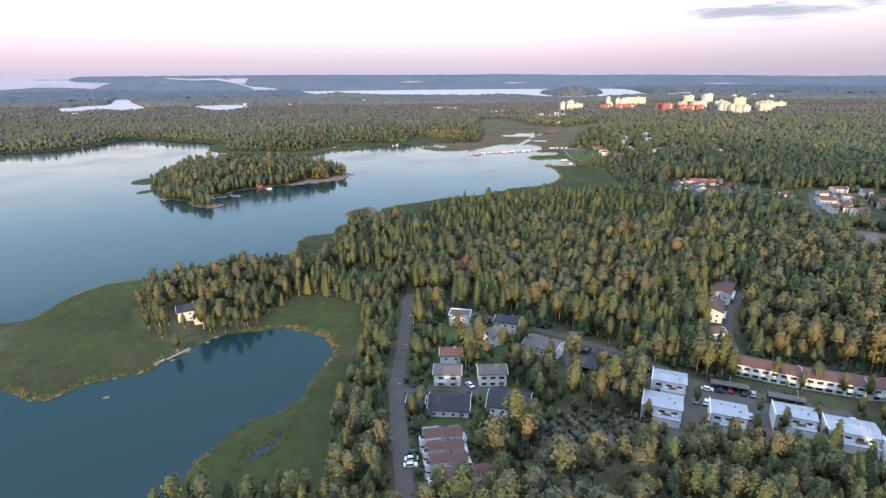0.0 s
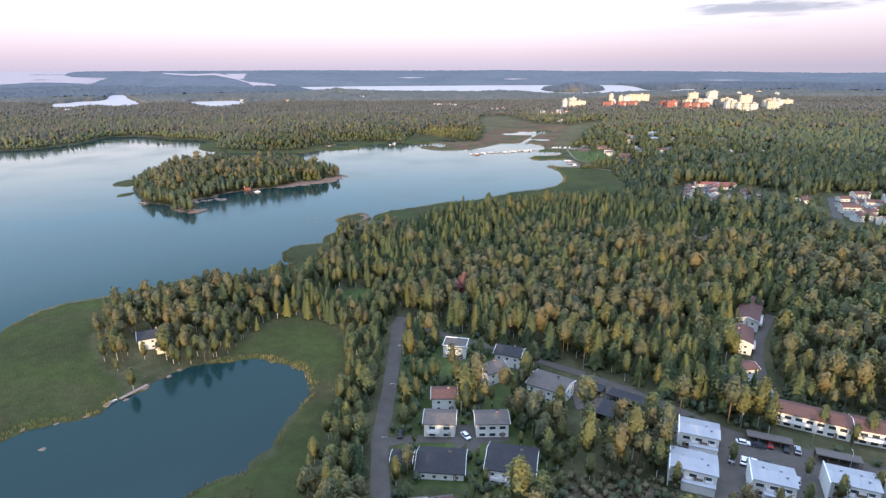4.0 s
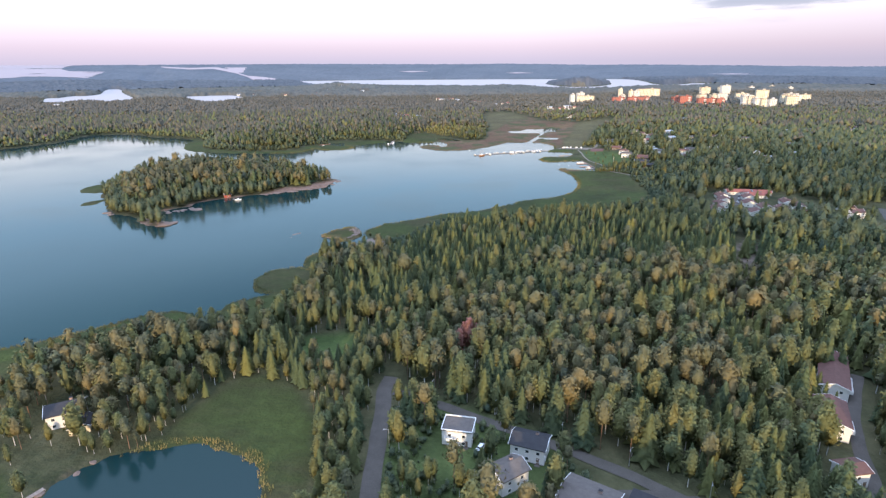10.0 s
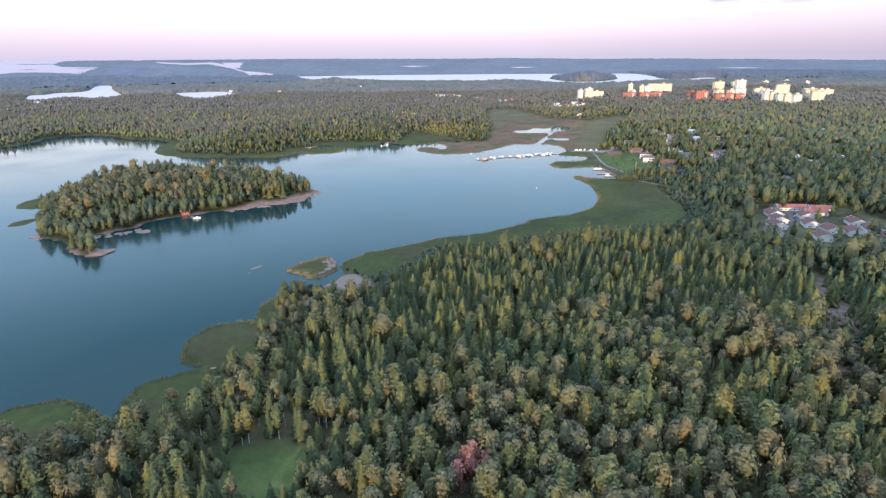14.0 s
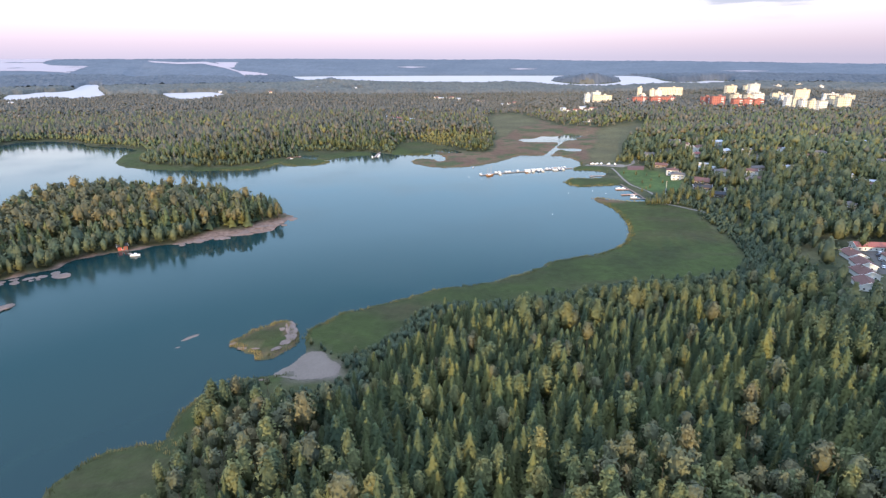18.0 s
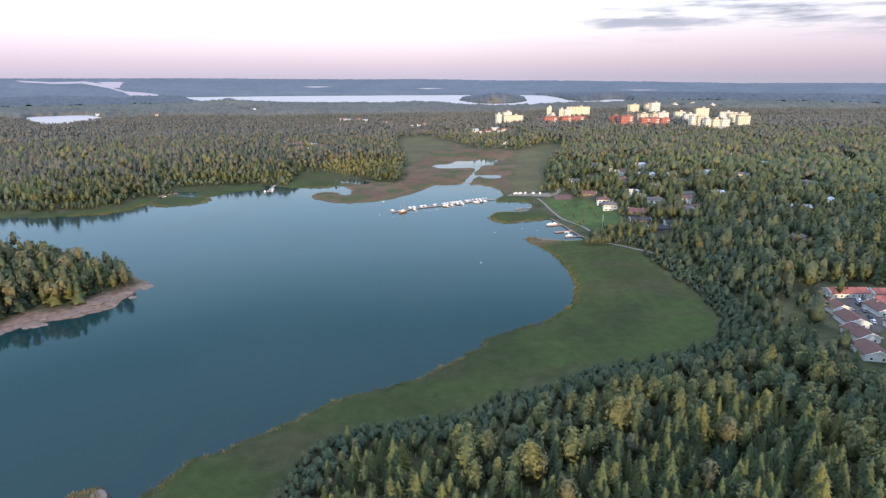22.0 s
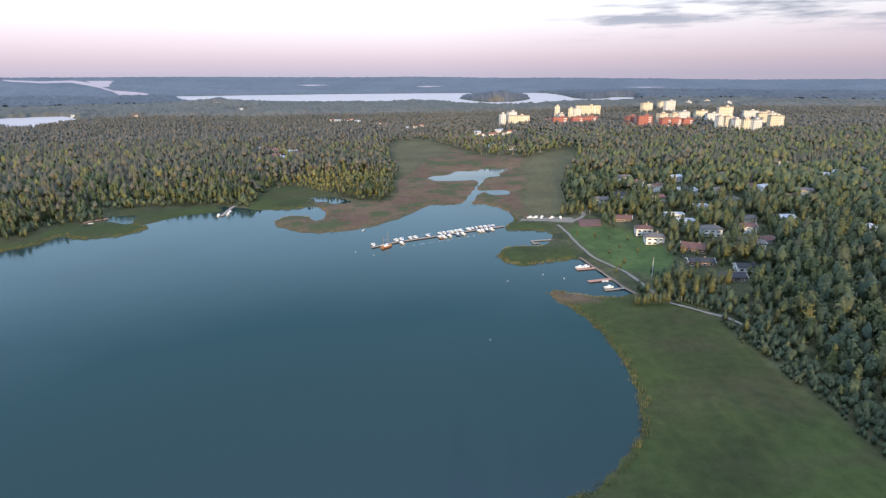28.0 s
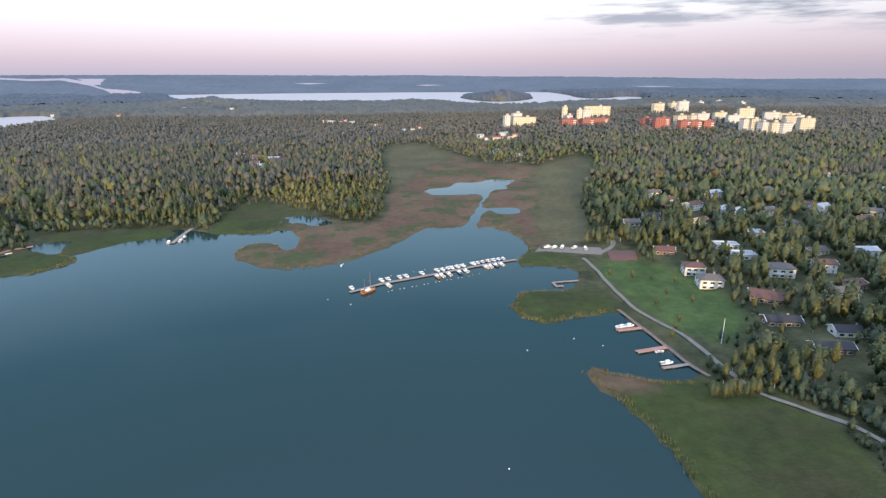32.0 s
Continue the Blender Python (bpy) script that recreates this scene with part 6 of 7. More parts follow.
def block(x, y, turn, w, d, h, wall, label):
    """A block of flats: body, roof with a lift house, window bands for each storey, balcony stack."""
    z = ground_at(x, y)
    e = thing("apartment_block", x, y, z, turn, label, "apartment block", "blocks of flats")
    part("wall", box(0, 0, 0, w, d, h), wall, e)
    rf = part("roof", box(0, 0, h + 0.01, w + 0.6, d + 0.6, 0.5), M_ROOF_GREY, e)
    part("lift_house", box(w * 0.15, 0, h + 0.52, min(5, w * 0.4), 4, 2.2), wall, rf)
    n = int(h / 3)
    pieces = []
    for k in range(n):
        pieces.append(joined(*[box(-w / 2 + (i + 0.5) * w / int(w / 4), -d / 2 - 0.04, 1.0 + k * h / n, 1.8, 0.12, 1.4) for i in range(int(w / 4))],
                                   *[box(-w / 2 - 0.04, -d / 2 + (i + 0.5) * d / int(d / 4), 1.0 + k * h / n, 0.12, 1.8, 1.4) for i in range(int(d / 4))]))
    tagged(part("glazing", joined(*pieces), M_GLASS, e), kind="stuff")
    part("balcony_front", joined(*[box(w * 0.28, -d / 2 - 0.7, 2.6 + k * h / n, min(5, w * 0.35), 1.3, 1.1) for k in range(n - 1)]), M_TRIM, e)["kind"] = "stuff"


TOWER_SIZES = ((19, 36), (44, 30), (11, 33), (11, 41), (12, 26), (10, 39), (17, 38), (62, 37), (30, 30), (23, 30), (29, 29), (18, 33), (27, 37), (32, 36), (29, 42), (19, 39), (19, 33), (18, 33), (19, 32), (12, 36), (26, 39), (25, 36), (23, 36), (30, 44), (14, 40), (14, 40), (10, 37), (13, 37), (17, 37), (24, 40), (21, 38), (24, 41), (32, 31), (34, 28), (21, 20), (18, 21), (21, 15), (19, 32))      # width, height of the roof over the bay
RED_BLOCKS = (8, 9, 10, 11, 12, 16, 17, 18)
for k, ((x, y), (w, h)) in enumerate(zip(TOWERS, TOWER_SIZES)):
    block(x, y, ge.uniform(-14, 14), w, 12, max(12.0, h - ground_at(x, y) - 0.5), M_BRICKRED if k in RED_BLOCKS else (M_WHITE, M_CREAM)[k % 2],
          "red brick block of flats lit by low sun" if k in RED_BLOCKS else "pale block of flats lit by low sun")

# ---- single trees of the near wood ----
def tree_meshes():
    g = np.random.default_rng(77)
    made = {}
    for s, (nm, fn, mt) in enumerate(SPECIES):
        made[s] = []
        for k in range(6):
            v, f, t, q = fn(g, 0)
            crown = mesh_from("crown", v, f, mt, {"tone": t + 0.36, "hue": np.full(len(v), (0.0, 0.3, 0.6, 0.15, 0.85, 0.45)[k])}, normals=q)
            tv, tf = stem(0.75, 0.012, 6)[:2]
            trunk = mesh_from("trunk", tv, tf, M_PALEBARK if nm == "birch" else M_BARK, {"tone": np.zeros(len(tv))})
            lv, lf, *_ = merge([limb((0, 0, z), (0.11 * math.cos(a), 0.11 * math.sin(a), z + 0.07), 0.005) for z, a in zip(g.uniform(0.35, 0.75, 7), g.uniform(0, 6.28, 7))])
            limbs = mesh_from("limbs", lv, lf, M_BARK, {"tone": np.zeros(len(lv))})
            made[s].append((trunk, crown, limbs))
    return made


TREE_MESHES = tree_meshes()
TREE_WORDS = (("spruce_tree", "narrow dark green spruce in the mixed wood", "tree"), ("pine_tree", "tall pine with a bare trunk and olive crown", "tree"),
              ("birch_tree", "leafy birch with a yellow-green sunlit crown", "tree"), ("alder_tree", "low rounded alder by the shore", "tree"))


def plant(x, y, z, tall, s, k, turn, label=None, crown_mat=None):
    name, lab, cat = TREE_WORDS[s]
    e = thing(name, x, y, z - 0.3, turn, label or lab, cat, "trees of the near wood", tall)
    trunk, crown, limbs = TREE_MESHES[s][k % 6]
    if crown_mat:
        crown = crown.copy()
        crown.materials.clear()
        crown.materials.append(crown_mat)
    part("trunk", trunk, None, e)
    part("crown", crown, None, e)
    part("limbs", limbs, None, e)


for k, ((x, y), z, tall, s, h) in enumerate(TREE_STOCK):
    plant(x, y, z, tall, s, (0, 3, 1, 5, 2, 4)[min(5, int(h * 6))], k * 67 % 360)
for x, y, h in ((5, 303, 17.5), (1, 299, 14.5), (8.5, 301, 16), (3, 304, 15)):
    plant(x, y, ground_at(x, y), h, 2, int(x), 30 * x, "birch turned russet red in the green wood", M_RUSSET)
for x, y, h in ((-12, 187, 6), (-13, 200, 8), (22, 187, 6), (21, 200, 7), (27, 186, 8), (29, 195, 8), (-10, 221, 8), (-6, 228, 9), (8, 208, 7), (14, 211, 8), (22, 214, 9), (28, 222, 8), (8, 180, 5), (10, 168, 7), (32, 176, 9), (31, 166, 8), (-18, 214, 12), (-15, 226, 11), (-17, 197, 9), (-13, 240, 11), (-12, 160, 9), (-16, 168, 11), (8, 216, 9), (4, 222, 10), (2, 205, 8), (10, 238, 10), (30, 232, 9), (6, 162, 9), (12, 155, 7), (16, 150, 8), (26, 160, 11), (-31, 236, 10), (-33, 222, 11), (-34, 205, 11), (-33, 190, 10), (-32, 176, 10), (-30, 160, 9), (-29, 146, 9)):
    plant(x, y, ground_at(x, y), h, 2, int(abs(x)), 37 * x, "garden birch with a golden-green crown beside the street")
for x, y, h in ((121, 195, 11), (133, 190, 12), (147, 182, 11), (127, 188, 9), (140, 185, 10), (154, 180, 11), (85, 179, 9), (97, 161, 9), (107, 163, 10), (104, 173, 8), (88, 159, 9), (119, 166, 9), (66, 181, 11), (64, 168, 10), (134, 149, 9)):
    plant(x, y, ground_at(x, y), h, 2, int(abs(x)), 37 * x, "garden birch with a golden-green crown beside the street")

for x, y, h in ((188, 896, 11), (196, 900, 13), (208, 892, 12), (215, 896, 13), (226, 877, 11), (248, 886, 12), (228, 902, 11), (242, 853, 11), (243, 842, 12), (222, 862, 10)):
    plant(x, y, ground_at(x, y), h, 2, x, 31 * x, "bright birch in the gardens behind the lawn")
gp = random.Random(12)
for k in range(9):
    x, y = 149.5 + 2.1 * k, 717 + gp.uniform(-1.4, 1.4)
    plant(x, y, ground_at(x, y), gp.uniform(5.5, 8.0), 3, k, 50 * k, "slim yellow-green alder in the row beside the shore path")
for x, y, h in ((160, 726, 9), (165, 724, 10), (171, 723, 11), (176, 720, 10), (182, 718, 11), (172, 730, 12), (179, 727, 11), (186, 725, 12), (168, 733, 10), (176, 735, 11), (184, 733, 11), (191, 719, 12), (193, 728, 12), (199, 733, 11), (206, 728, 12), (205, 756, 7), (221, 757, 8), (228, 742, 8), (204, 731, 9), (212, 784, 8), (219, 780, 7), (240, 745, 9)):
    plant(x, y, ground_at(x, y), h, 2, int(x), 41 * x, "leafy birch of the grove between path and terraces")
for x, y, h in ((-139, 246, 8), (-130, 243, 9), (-122, 246, 9), (-143, 250, 9)):
    plant(x, y, ground_at(x, y), h, 2, int(-x), 41 * x, "leafy birch before the villa on the point")
for x, y, h in ((171, 800, 3), (176, 838, 3.5), (186, 836, 2.5), (166, 846, 2.5), (183, 812, 2.5), (190, 800, 3), (196, 828, 2.5), (172, 780, 3), (160, 764, 3), (166, 772, 2.5), (150, 850, 2.5)):
    plant(x, y, ground_at(x, y) + 0.2, h * 1.6, 3, x, 31 * x, "low rounded bush on the shore lawn")

# ---- bushes round the houses and on the clearings ----
gh = np.random.default_rng(58)
hx, hy = spots(2.7, ((122, 300, -24, 172), in_wedge), gh)
keep = (covers(hx, hy)["garden"] > -2) | (covers(hx, hy)["heath"] > -4) | (inside([(60, 150), (170, 150), (172, 214), (100, 222), (60, 205)], hx, hy, 30.0, 0) > 0) | (inside([(-24, 124), (34, 124), (38, 170), (-24, 172)], hx, hy, 30.0, 0) > 0)
for k, pts in LINES.items():
    keep &= along(pts, hx, hy, 60.0) > 3.6
for px, py, r in HOUSE_SPOTS:
    keep &= (hx - px) ** 2 + (hy - py) ** 2 > (r * 0.85) ** 2
for pts in YARDS:
    keep &= inside(pts, hx, hy, 30.0, 0) < -1
keep &= gh.uniform(size=hx.shape) < 0.7
hx, hy = hx[keep], hy[keep]
planted("bushes", wider(MODELS["alder", 1], 1.7), np.stack([hx, hy], 1), land_height(hx, hy) - 0.2, gh.uniform(1.2, 4.4, len(hx)),
        gh.integers(0, 5, len(hx)), gh.normal(0.4, 0.28, len(hx)), M_WILLOW, "garden hedges and wild bushes between the houses", "bushes")
sx, sy = spots(2.3, ((130, 420, -20, 330), in_wedge), gh)
keep = (covers(sx, sy)["heath"] > -6) & (gh.uniform(size=sx.shape) < 0.75)
for px, py, r in HOUSE_SPOTS:
    keep &= (sx - px) ** 2 + (sy - py) ** 2 > (r * 0.85) ** 2
for pts in LINES.values():
    keep &= along(pts, sx, sy, 60.0) > 3.6
sx, sy = sx[keep], sy[keep]
planted("scrub", wider(MODELS["alder", 1], 1.7), np.stack([sx, sy], 1), land_height(sx, sy) - 0.2, gh.uniform(1.2, 3.8, len(sx)),
        gh.integers(0, 5, len(sx)), gh.normal(0.35, 0.3, len(sx)), M_SCRUB, "brown bare scrub on the cleared rocky ground", "bushes")

tx, ty = spots(2.7, ((425, 760, -60, 230), in_wedge), gh)
tc = covers(tx, ty)
tgap = np.maximum(tc["reed"], tc["marsh"])
keep = (tgap < -1.0) & (tgap > -17 + 6 * gh.uniform(size=tx.shape)) & (water_depth_way(tx, ty) < -2) & (tc["sand"] < -2) & (tc["lawn"] < -4)
for pts in LINES.values():
    keep &= along(pts, tx, ty, 60.0) > 3.2
tx, ty, tgap = tx[keep], ty[keep], tgap[keep]
planted("alder_thicket", wider(MODELS["alder", 1], 1.35), np.stack([tx, ty], 1), land_height(tx, ty) - 0.3, gh.uniform(1.8, 3.2, len(tx)) + np.clip(-tgap * 0.22, 0, 3.0),
        gh.integers(0, 5, len(tx)), gh.normal(0.30, 0.2, len(tx)), M_WILLOW, "low dark alder thicket along the reed bed", "bushes")

# ---- reeds and sedge ----
gs = np.random.default_rng(31)


def tuft(g):
    """A handful of thin upright blades, their normals all turned to the sun."""
    out = []
    for k in range(7):
        a, b = g.uniform(0, 6.28), g.uniform(-0.55, 0.55, 2)
        d = np.array([math.cos(a), math.sin(a), 0]) * 0.10
        p = np.array([b[0], b[1], 0])
        out.append((np.array([p - d, p + d, p + np.array([g.uniform(-.2, .2), g.uniform(-.2, .2), g.uniform(0.6, 1.1)])]), np.array([(0, 1, 2)]), np.array([0.0, 0.0, 0.25]), unit(np.array([(0, -0.75, 0.6)] * 3))))
    return merge(out)


TUFTS = [tuft(gs) for _ in range(6)]
for cover, mat, words in (("reed", M_REED, "standing green reeds along the shallow shore"), ("marsh", M_SEDGE, "brown dry sedge of the marsh")):
    rx, ry = spots(1.3 if cover == "reed" else 2.2, ((100, 1010, -260, 260), lambda a, b: in_wedge(a, b) & (axis_way(a, b) < 420)), gs)
    rc, rw = covers(rx, ry)[cover], water_depth_way(rx, ry)
    ok = (rc > -1.0) & (rw < 1.2) & (gs.uniform(size=rx.shape) < np.where(rw > -2.2, 0.8, 0.0))
    rx, ry, rw = rx[ok], ry[ok], rw[ok]
    # sunlit edge by the water, painted as a golden hue on the blades
    lit_fringe = np.clip((rw + 2.2) / 1.6, 0, 1)
    planted(cover + "_stand", TUFTS, np.stack([rx, ry], 1), np.maximum(land_height(rx, ry), -0.1) - 0.05, gs.uniform(0.9, 1.5, len(rx)), gs.integers(0, 6, len(rx)),
            0.30 + 0.22 * wobble(rx, ry, 45.0) + gs.normal(0, 0.10, len(rx)), mat, words, "reeds", np.clip(lit_fringe * (0.4 + 0.5 * wobble(rx, ry, 40.0)) + gs.normal(0, 0.1, len(rx)), 0, 1), spin=False)

# ---- boulders ----
def boulder_mesh(seed):
    g = np.random.default_rng(seed)
    bm = bmesh.new()
    bmesh.ops.create_icosphere(bm, subdivisions=2, radius=1.0)
    o = g.uniform(0, 50, 3)
    for v in bm.verts:
        v.co *= 1 + 0.45 * noise.noise(v.co * 1.3 + Vector(o)) + 0.3 * noise.noise(v.co * 3.1 + Vector(o))
        v.co.z = max(v.co.z * 0.55, -0.25)
    me = bpy.data.meshes.new("boulder")
    bm.to_mesh(me)
    bm.free()
    me.materials.append(M_ROCK)
    return me


BOULDERS = [boulder_mesh(k) for k in range(5)]


def boulder(x, y, size, k, flat=1.0, label="grey-pink granite boulder at the waterline", turn=None, stretch=1.4):
    ob = new("boulder", BOULDERS[k % 5])
    ob.matrix_basis = pose(x, y, max(ground_at(x, y), -0.1), 0, 0, k * 47 if turn is None else turn) @ Matrix.Diagonal((size * stretch, size, size * flat, 1))
    tagged(ob, label, "boulder", "shore boulders")


for k, (x, y, s) in enumerate(((-133, 185, 1.2), (-96, 476, 1.5), (-92, 473, 1.2), 
                              (-240, 541, 3), (-225, 503, 5), (-221, 509, 4), (-230, 508, 3.5), (-245, 530, 3), (-291, 540, 4), (-285, 535, 3), (-228, 556, 3), (-222, 552, 5), (-232, 550, 3),
                              (-126, 668, 2.2), (-128, 655, 2.6), (-133, 645, 1.6), (-143, 638, 2.4), (-152, 630, 1.5), (-163, 621, 2.4), (-171, 614, 1.4), (-180, 607, 2), (-140, 650, 2), (-150, 640, 1.4), (-160, 630, 1.8),
                              (-152, 186, 1.2), (-147, 195, 1.0), (-127, 210, 1.6), (-122, 214, 1.2), (-119, 222, 1.4), (-114, 231, 1.3), (-112, 236, 1.1), (-130, 203, 1.0), (-138, 199, 1.1))):
    boulder(x, y, s * 0.8, k, 0.45)
for k, (x, y, s, turn, long) in enumerate(((-77, 494, 2.3, 115, 1.8), (-74.5, 488, 2.6, 110, 1.8), (-73, 482, 2.4, 105, 1.5), (-74, 477, 1.9, 60, 1.6), (-76, 471.5, 1.4, 40, 1.8), (-90, 472.5, 1.1, 10, 2.4), (-85, 471.5, 0.9, 0, 2.0), (-79, 489, 1.2, 100, 1.5),
                                           (-117, 481.5, 1.3, 50, 3.4), (-115.5, 484, 1.0, 45, 2.6), (-118.6, 472.5, 0.8, 50, 3.0), (-118, 477.5, 0.6, 50, 2.6), (-74, 448, 0.7, 10, 2.2))):
    boulder(x, y, s, k, 0.28, "long grey granite slab just above the water", turn, long)

# ---- jetties and the pontoon ----
def jetty(pts, width, mat, label, name="jetty", posts=True):
    """Planks across two stringers on posts, along a line over the water."""
    p0 = pts[0]
    e = thing(name, p0[0], p0[1], 0, 0, label, "jetty", "jetties")
    for (ax, ay), (bx, by) in zip(pts[:-1], pts[1:]):
        L = math.hypot(bx - ax, by - ay)
        m = pose(ax - p0[0], ay - p0[1], 0, 0, 0, math.degrees(math.atan2(by - ay, bx - ax)))
        part("stringer", joined(box(L / 2, -width * 0.35, 0.28, L, 0.16, 0.2), box(L / 2, width * 0.35, 0.28, L, 0.16, 0.2)), M_PLANK, e, at=m)
        step = 0.5 if L < 20 else 1.6
        n = max(2, int(L / step))
        me = bpy.data.meshes.new("plank")
        bx_ = box(0, 0, 0.49, L / n * 0.93, width, 0.08)
        me.from_pydata(bx_[0], [], bx_[1])
        me.materials.append(mat)
        for i in range(n):
            part("plank", me, None, e, at=m @ pose((i + 0.5) * L / n, 0, 0))
        if posts:
            for i in range(max(2, int(L / 4) + 1)):
                for s in (-1, 1):
                    part("post", box(min(L, i * L / max(1, int(L / 4))), s * width * 0.42, -1.8, 0.2, 0.2, 2.4), M_PLANK, e, at=m)


jetty(LINES["pier"], 2.4, M_PLANK, "long floating pontoon with moored boats", "pontoon", posts=False)
jetty([(152, 776), (140, 774.5)], 2.4, M_REDPLANK, "short reddish wooden jetty with a boat")
jetty([(154, 756.5), (139.5, 754)], 2.8, M_REDPLANK, "broad reddish wooden jetty at the shore")
jetty([(156, 741.5), (143.5, 740)], 1.8, M_PLANK, "narrow grey wooden jetty")
jetty([(145, 839), (130, 838), (130, 832), (134, 832)], 1.5, M_PLANK, "bent wooden jetty in the reeds")
jetty([(110, 804), (103, 805)], 2.2, M_PLANK, "small wooden landing at the reed point")
jetty([(-103, 985), (-104, 973), (-105, 946)], 3.0, M_PLANK, "wooden landing stage with a boat at the wooded shore")
jetty([(-196, 951), (-206, 944), (-214, 927)], 3.2, M_REDPLANK, "reddish wooden landing stage below the western pines")
jetty([(-83, 370), (-97, 369)], 1.6, M_PLANK, "narrow wooden jetty by the cove")
jetty([(-119, 224), (-124, 214)], 1.5, M_PLANK, "small wooden bathing jetty at the lagoon")
jetty([(-205, 590), (-200, 585)], 1.6, M_PLANK, "small jetty below the red cabin")


# ---- boats ----
def hull_mesh(L, B, H):
    v, f, n = [], [], 9
    for i in range(n):
        u = i / (n - 1)
        b = B / 2 * (1 - max(0, u - 0.35) ** 2 / 0.42) ** 0.9 if u < 0.99 else 0.02
        b *= 0.9 + 0.1 * min(1, u * 4)
        x, sheer = (u - 0.5) * L, H * (1 + 0.25 * u * u)
        v += [(x, -b, sheer), (x * 0.96, -b * 0.72, 0.0), (x * 0.93, 0, -0.25), (x * 0.96, b * 0.72, 0.0), (x, b, sheer)]
    for i in range(n - 1):
        for k in range(4):
            a = i * 5 + k
            f.append((a, a + 5, a + 6, a + 1))
    f.append((0, 1, 2, 3, 4))
    return v, f


def motorboat(hull_mat, label):
    e = thing("motorboat", 0, 0, 0, 0, label, "boat", "moored boats")
    L, B, H = 5.6, 2.1, 0.75
    h = part("hull", hull_mesh(L, B, H), hull_mat, e)
    part("gunwale", joined(box(-0.4, -B / 2 + 0.06, H - 0.02, L * 0.72, 0.12, 0.1), box(-0.4, B / 2 - 0.06, H - 0.02, L * 0.72, 0.12, 0.1)), M_TRIM, h)
    part("deck", box(1.1, 0, H - 0.08, L * 0.42, B * 0.72, 0.12, 0.85), M_HULL, e)
    c = part("cabin", box(0.3, 0, H, 2.0, B * 0.68, 0.85, 0.78), M_HULL, e)
    part("windscreen", box(0.9, 0, H + 0.35, 0.9, B * 0.66, 0.42, 0.8), M_GLASS, c)
    part("cockpit_floor", box(-1.5, 0, 0.25, 2.2, B * 0.8, 0.06), M_PLANK, e)
    part("outboard", joined(box(-L / 2 - 0.15, 0, 0.3, 0.35, 0.3, 0.75, 0.8), box(-L / 2 - 0.15, 0, -0.3, 0.14, 0.12, 0.6)), M_TYRE, e)
    return e


def sailboat():
    e = thing("sailboat", 0, 0, 0, 0, "wooden two-masted sailing boat moored at the pontoon", "boat", "moored boats")
    h = part("hull", hull_mesh(9.5, 2.8, 1.0), M_DECKWOOD, e)
    part("deck", box(0.2, 0, 0.88, 6.5, 2.0, 0.12, 0.9), M_DECKWOOD, h)
    part("cabin", box(-0.5, 0, 1.0, 3.0, 1.6, 0.7, 0.85), M_HULL, e)
    for x, z in ((1.2, 10.0), (-2.8, 7.0)):
        m = part("mast", joined(box(x, 0, 0.9, 0.14, 0.14, z, 0.6)), M_DECKWOOD, e)
        part("boom", box(x - 1.4, 0, 2.2, 2.8, 0.1, 0.1), M_DECKWOOD, m)
        part("furled_sail", box(x - 1.4, 0, 2.31, 2.6, 0.24, 0.26, 0.7), M_TRIM, m)
    return e


def rowing_boat():
    e = thing("rowing_boat", 0, 0, 0, 0, "small open rowing boat by the shore", "boat", "moored boats")
    part("hull", hull_mesh(4.0, 1.4, 0.45), M_HULL, e)
    for x in (-0.9, 0.2, 1.0):
        part("thwart", box(x, 0, 0.3, 0.28, 1.1, 0.05), M_PLANK, e)
    return e


M_HULLS = ((M_HULL, "white motorboat with a small cabin at its mooring"), (M_TARP, "white motorboat with a blue hull at its mooring"), (M_DECKWOOD, "varnished brown motorboat at its mooring"))
boat_kinds = [motorboat(*k) for k in M_HULLS]
pier_p = np.array(LINES["pier"], float)
pier_s = np.r_[0, np.cumsum(np.linalg.norm(np.diff(pier_p, axis=0), axis=1))]
gb = np.random.default_rng(12)
berths = [(3, 1, 0), (22, 1, 0), (26, 1, 0), (22, -1, 0), (33, 1, 0), (37, 1, 0), (47, 1, 0), (52, -1, 2), (55, -1, 0), (57, 1, 0)]
berths += [(60 + 3.6 * i + gb.uniform(-0.5, 0.5), s, int(gb.choice([0, 0, 0, 1, 2]))) for i in range(13) for s in (1, -1) if gb.uniform() < 0.86]
first = {0: True, 1: True, 2: True}
for s, side, k in berths:
    x, y = np.interp(s, pier_s, pier_p[:, 0]), np.interp(s, pier_s, pier_p[:, 1])
    a = math.atan2(pier_p[-1, 1] - pier_p[0, 1], pier_p[-1, 0] - pier_p[0, 0])
    nx, ny = -math.sin(a) * side, math.cos(a) * side
    m = pose(x + nx * 4.4, y + ny * 4.4, 0.12, 0, 0, math.degrees(math.atan2(-ny, -nx)) + gb.uniform(-6, 6))
    if first[k]:
        boat_kinds[k].matrix_basis, first[k] = m, False
    else:
        copy_thing(boat_kinds[k], m)
for k in (1, 2):
    if first[k]:
        boat_kinds[k].matrix_basis = pose(60 + 8 * k, 852, 0.12, 0, 0, 100)
sail = sailboat()
sail.matrix_basis = pose(29, 838, 0.15, 0, 0, 40)
for x, y, a in ((-199, 586, 20), (143, 777.8, 5), (147, 778.6, 5), (147, 743.4, 4), (-101, 952, 85), (-101, 960, 80), (-108, 949, 95), (150, 898, 30), (155, 897, 60), (162, 893, 35), (168, 890, 80), (146, 900, 10)):
    copy_thing(boat_kinds[0], pose(x, y, max(0.12, ground_at(x, y) + 0.45), 0, 0, a))
rb = rowing_boat()
rb.matrix_basis = pose(-126, 212, 0.1, 0, 0, 60)
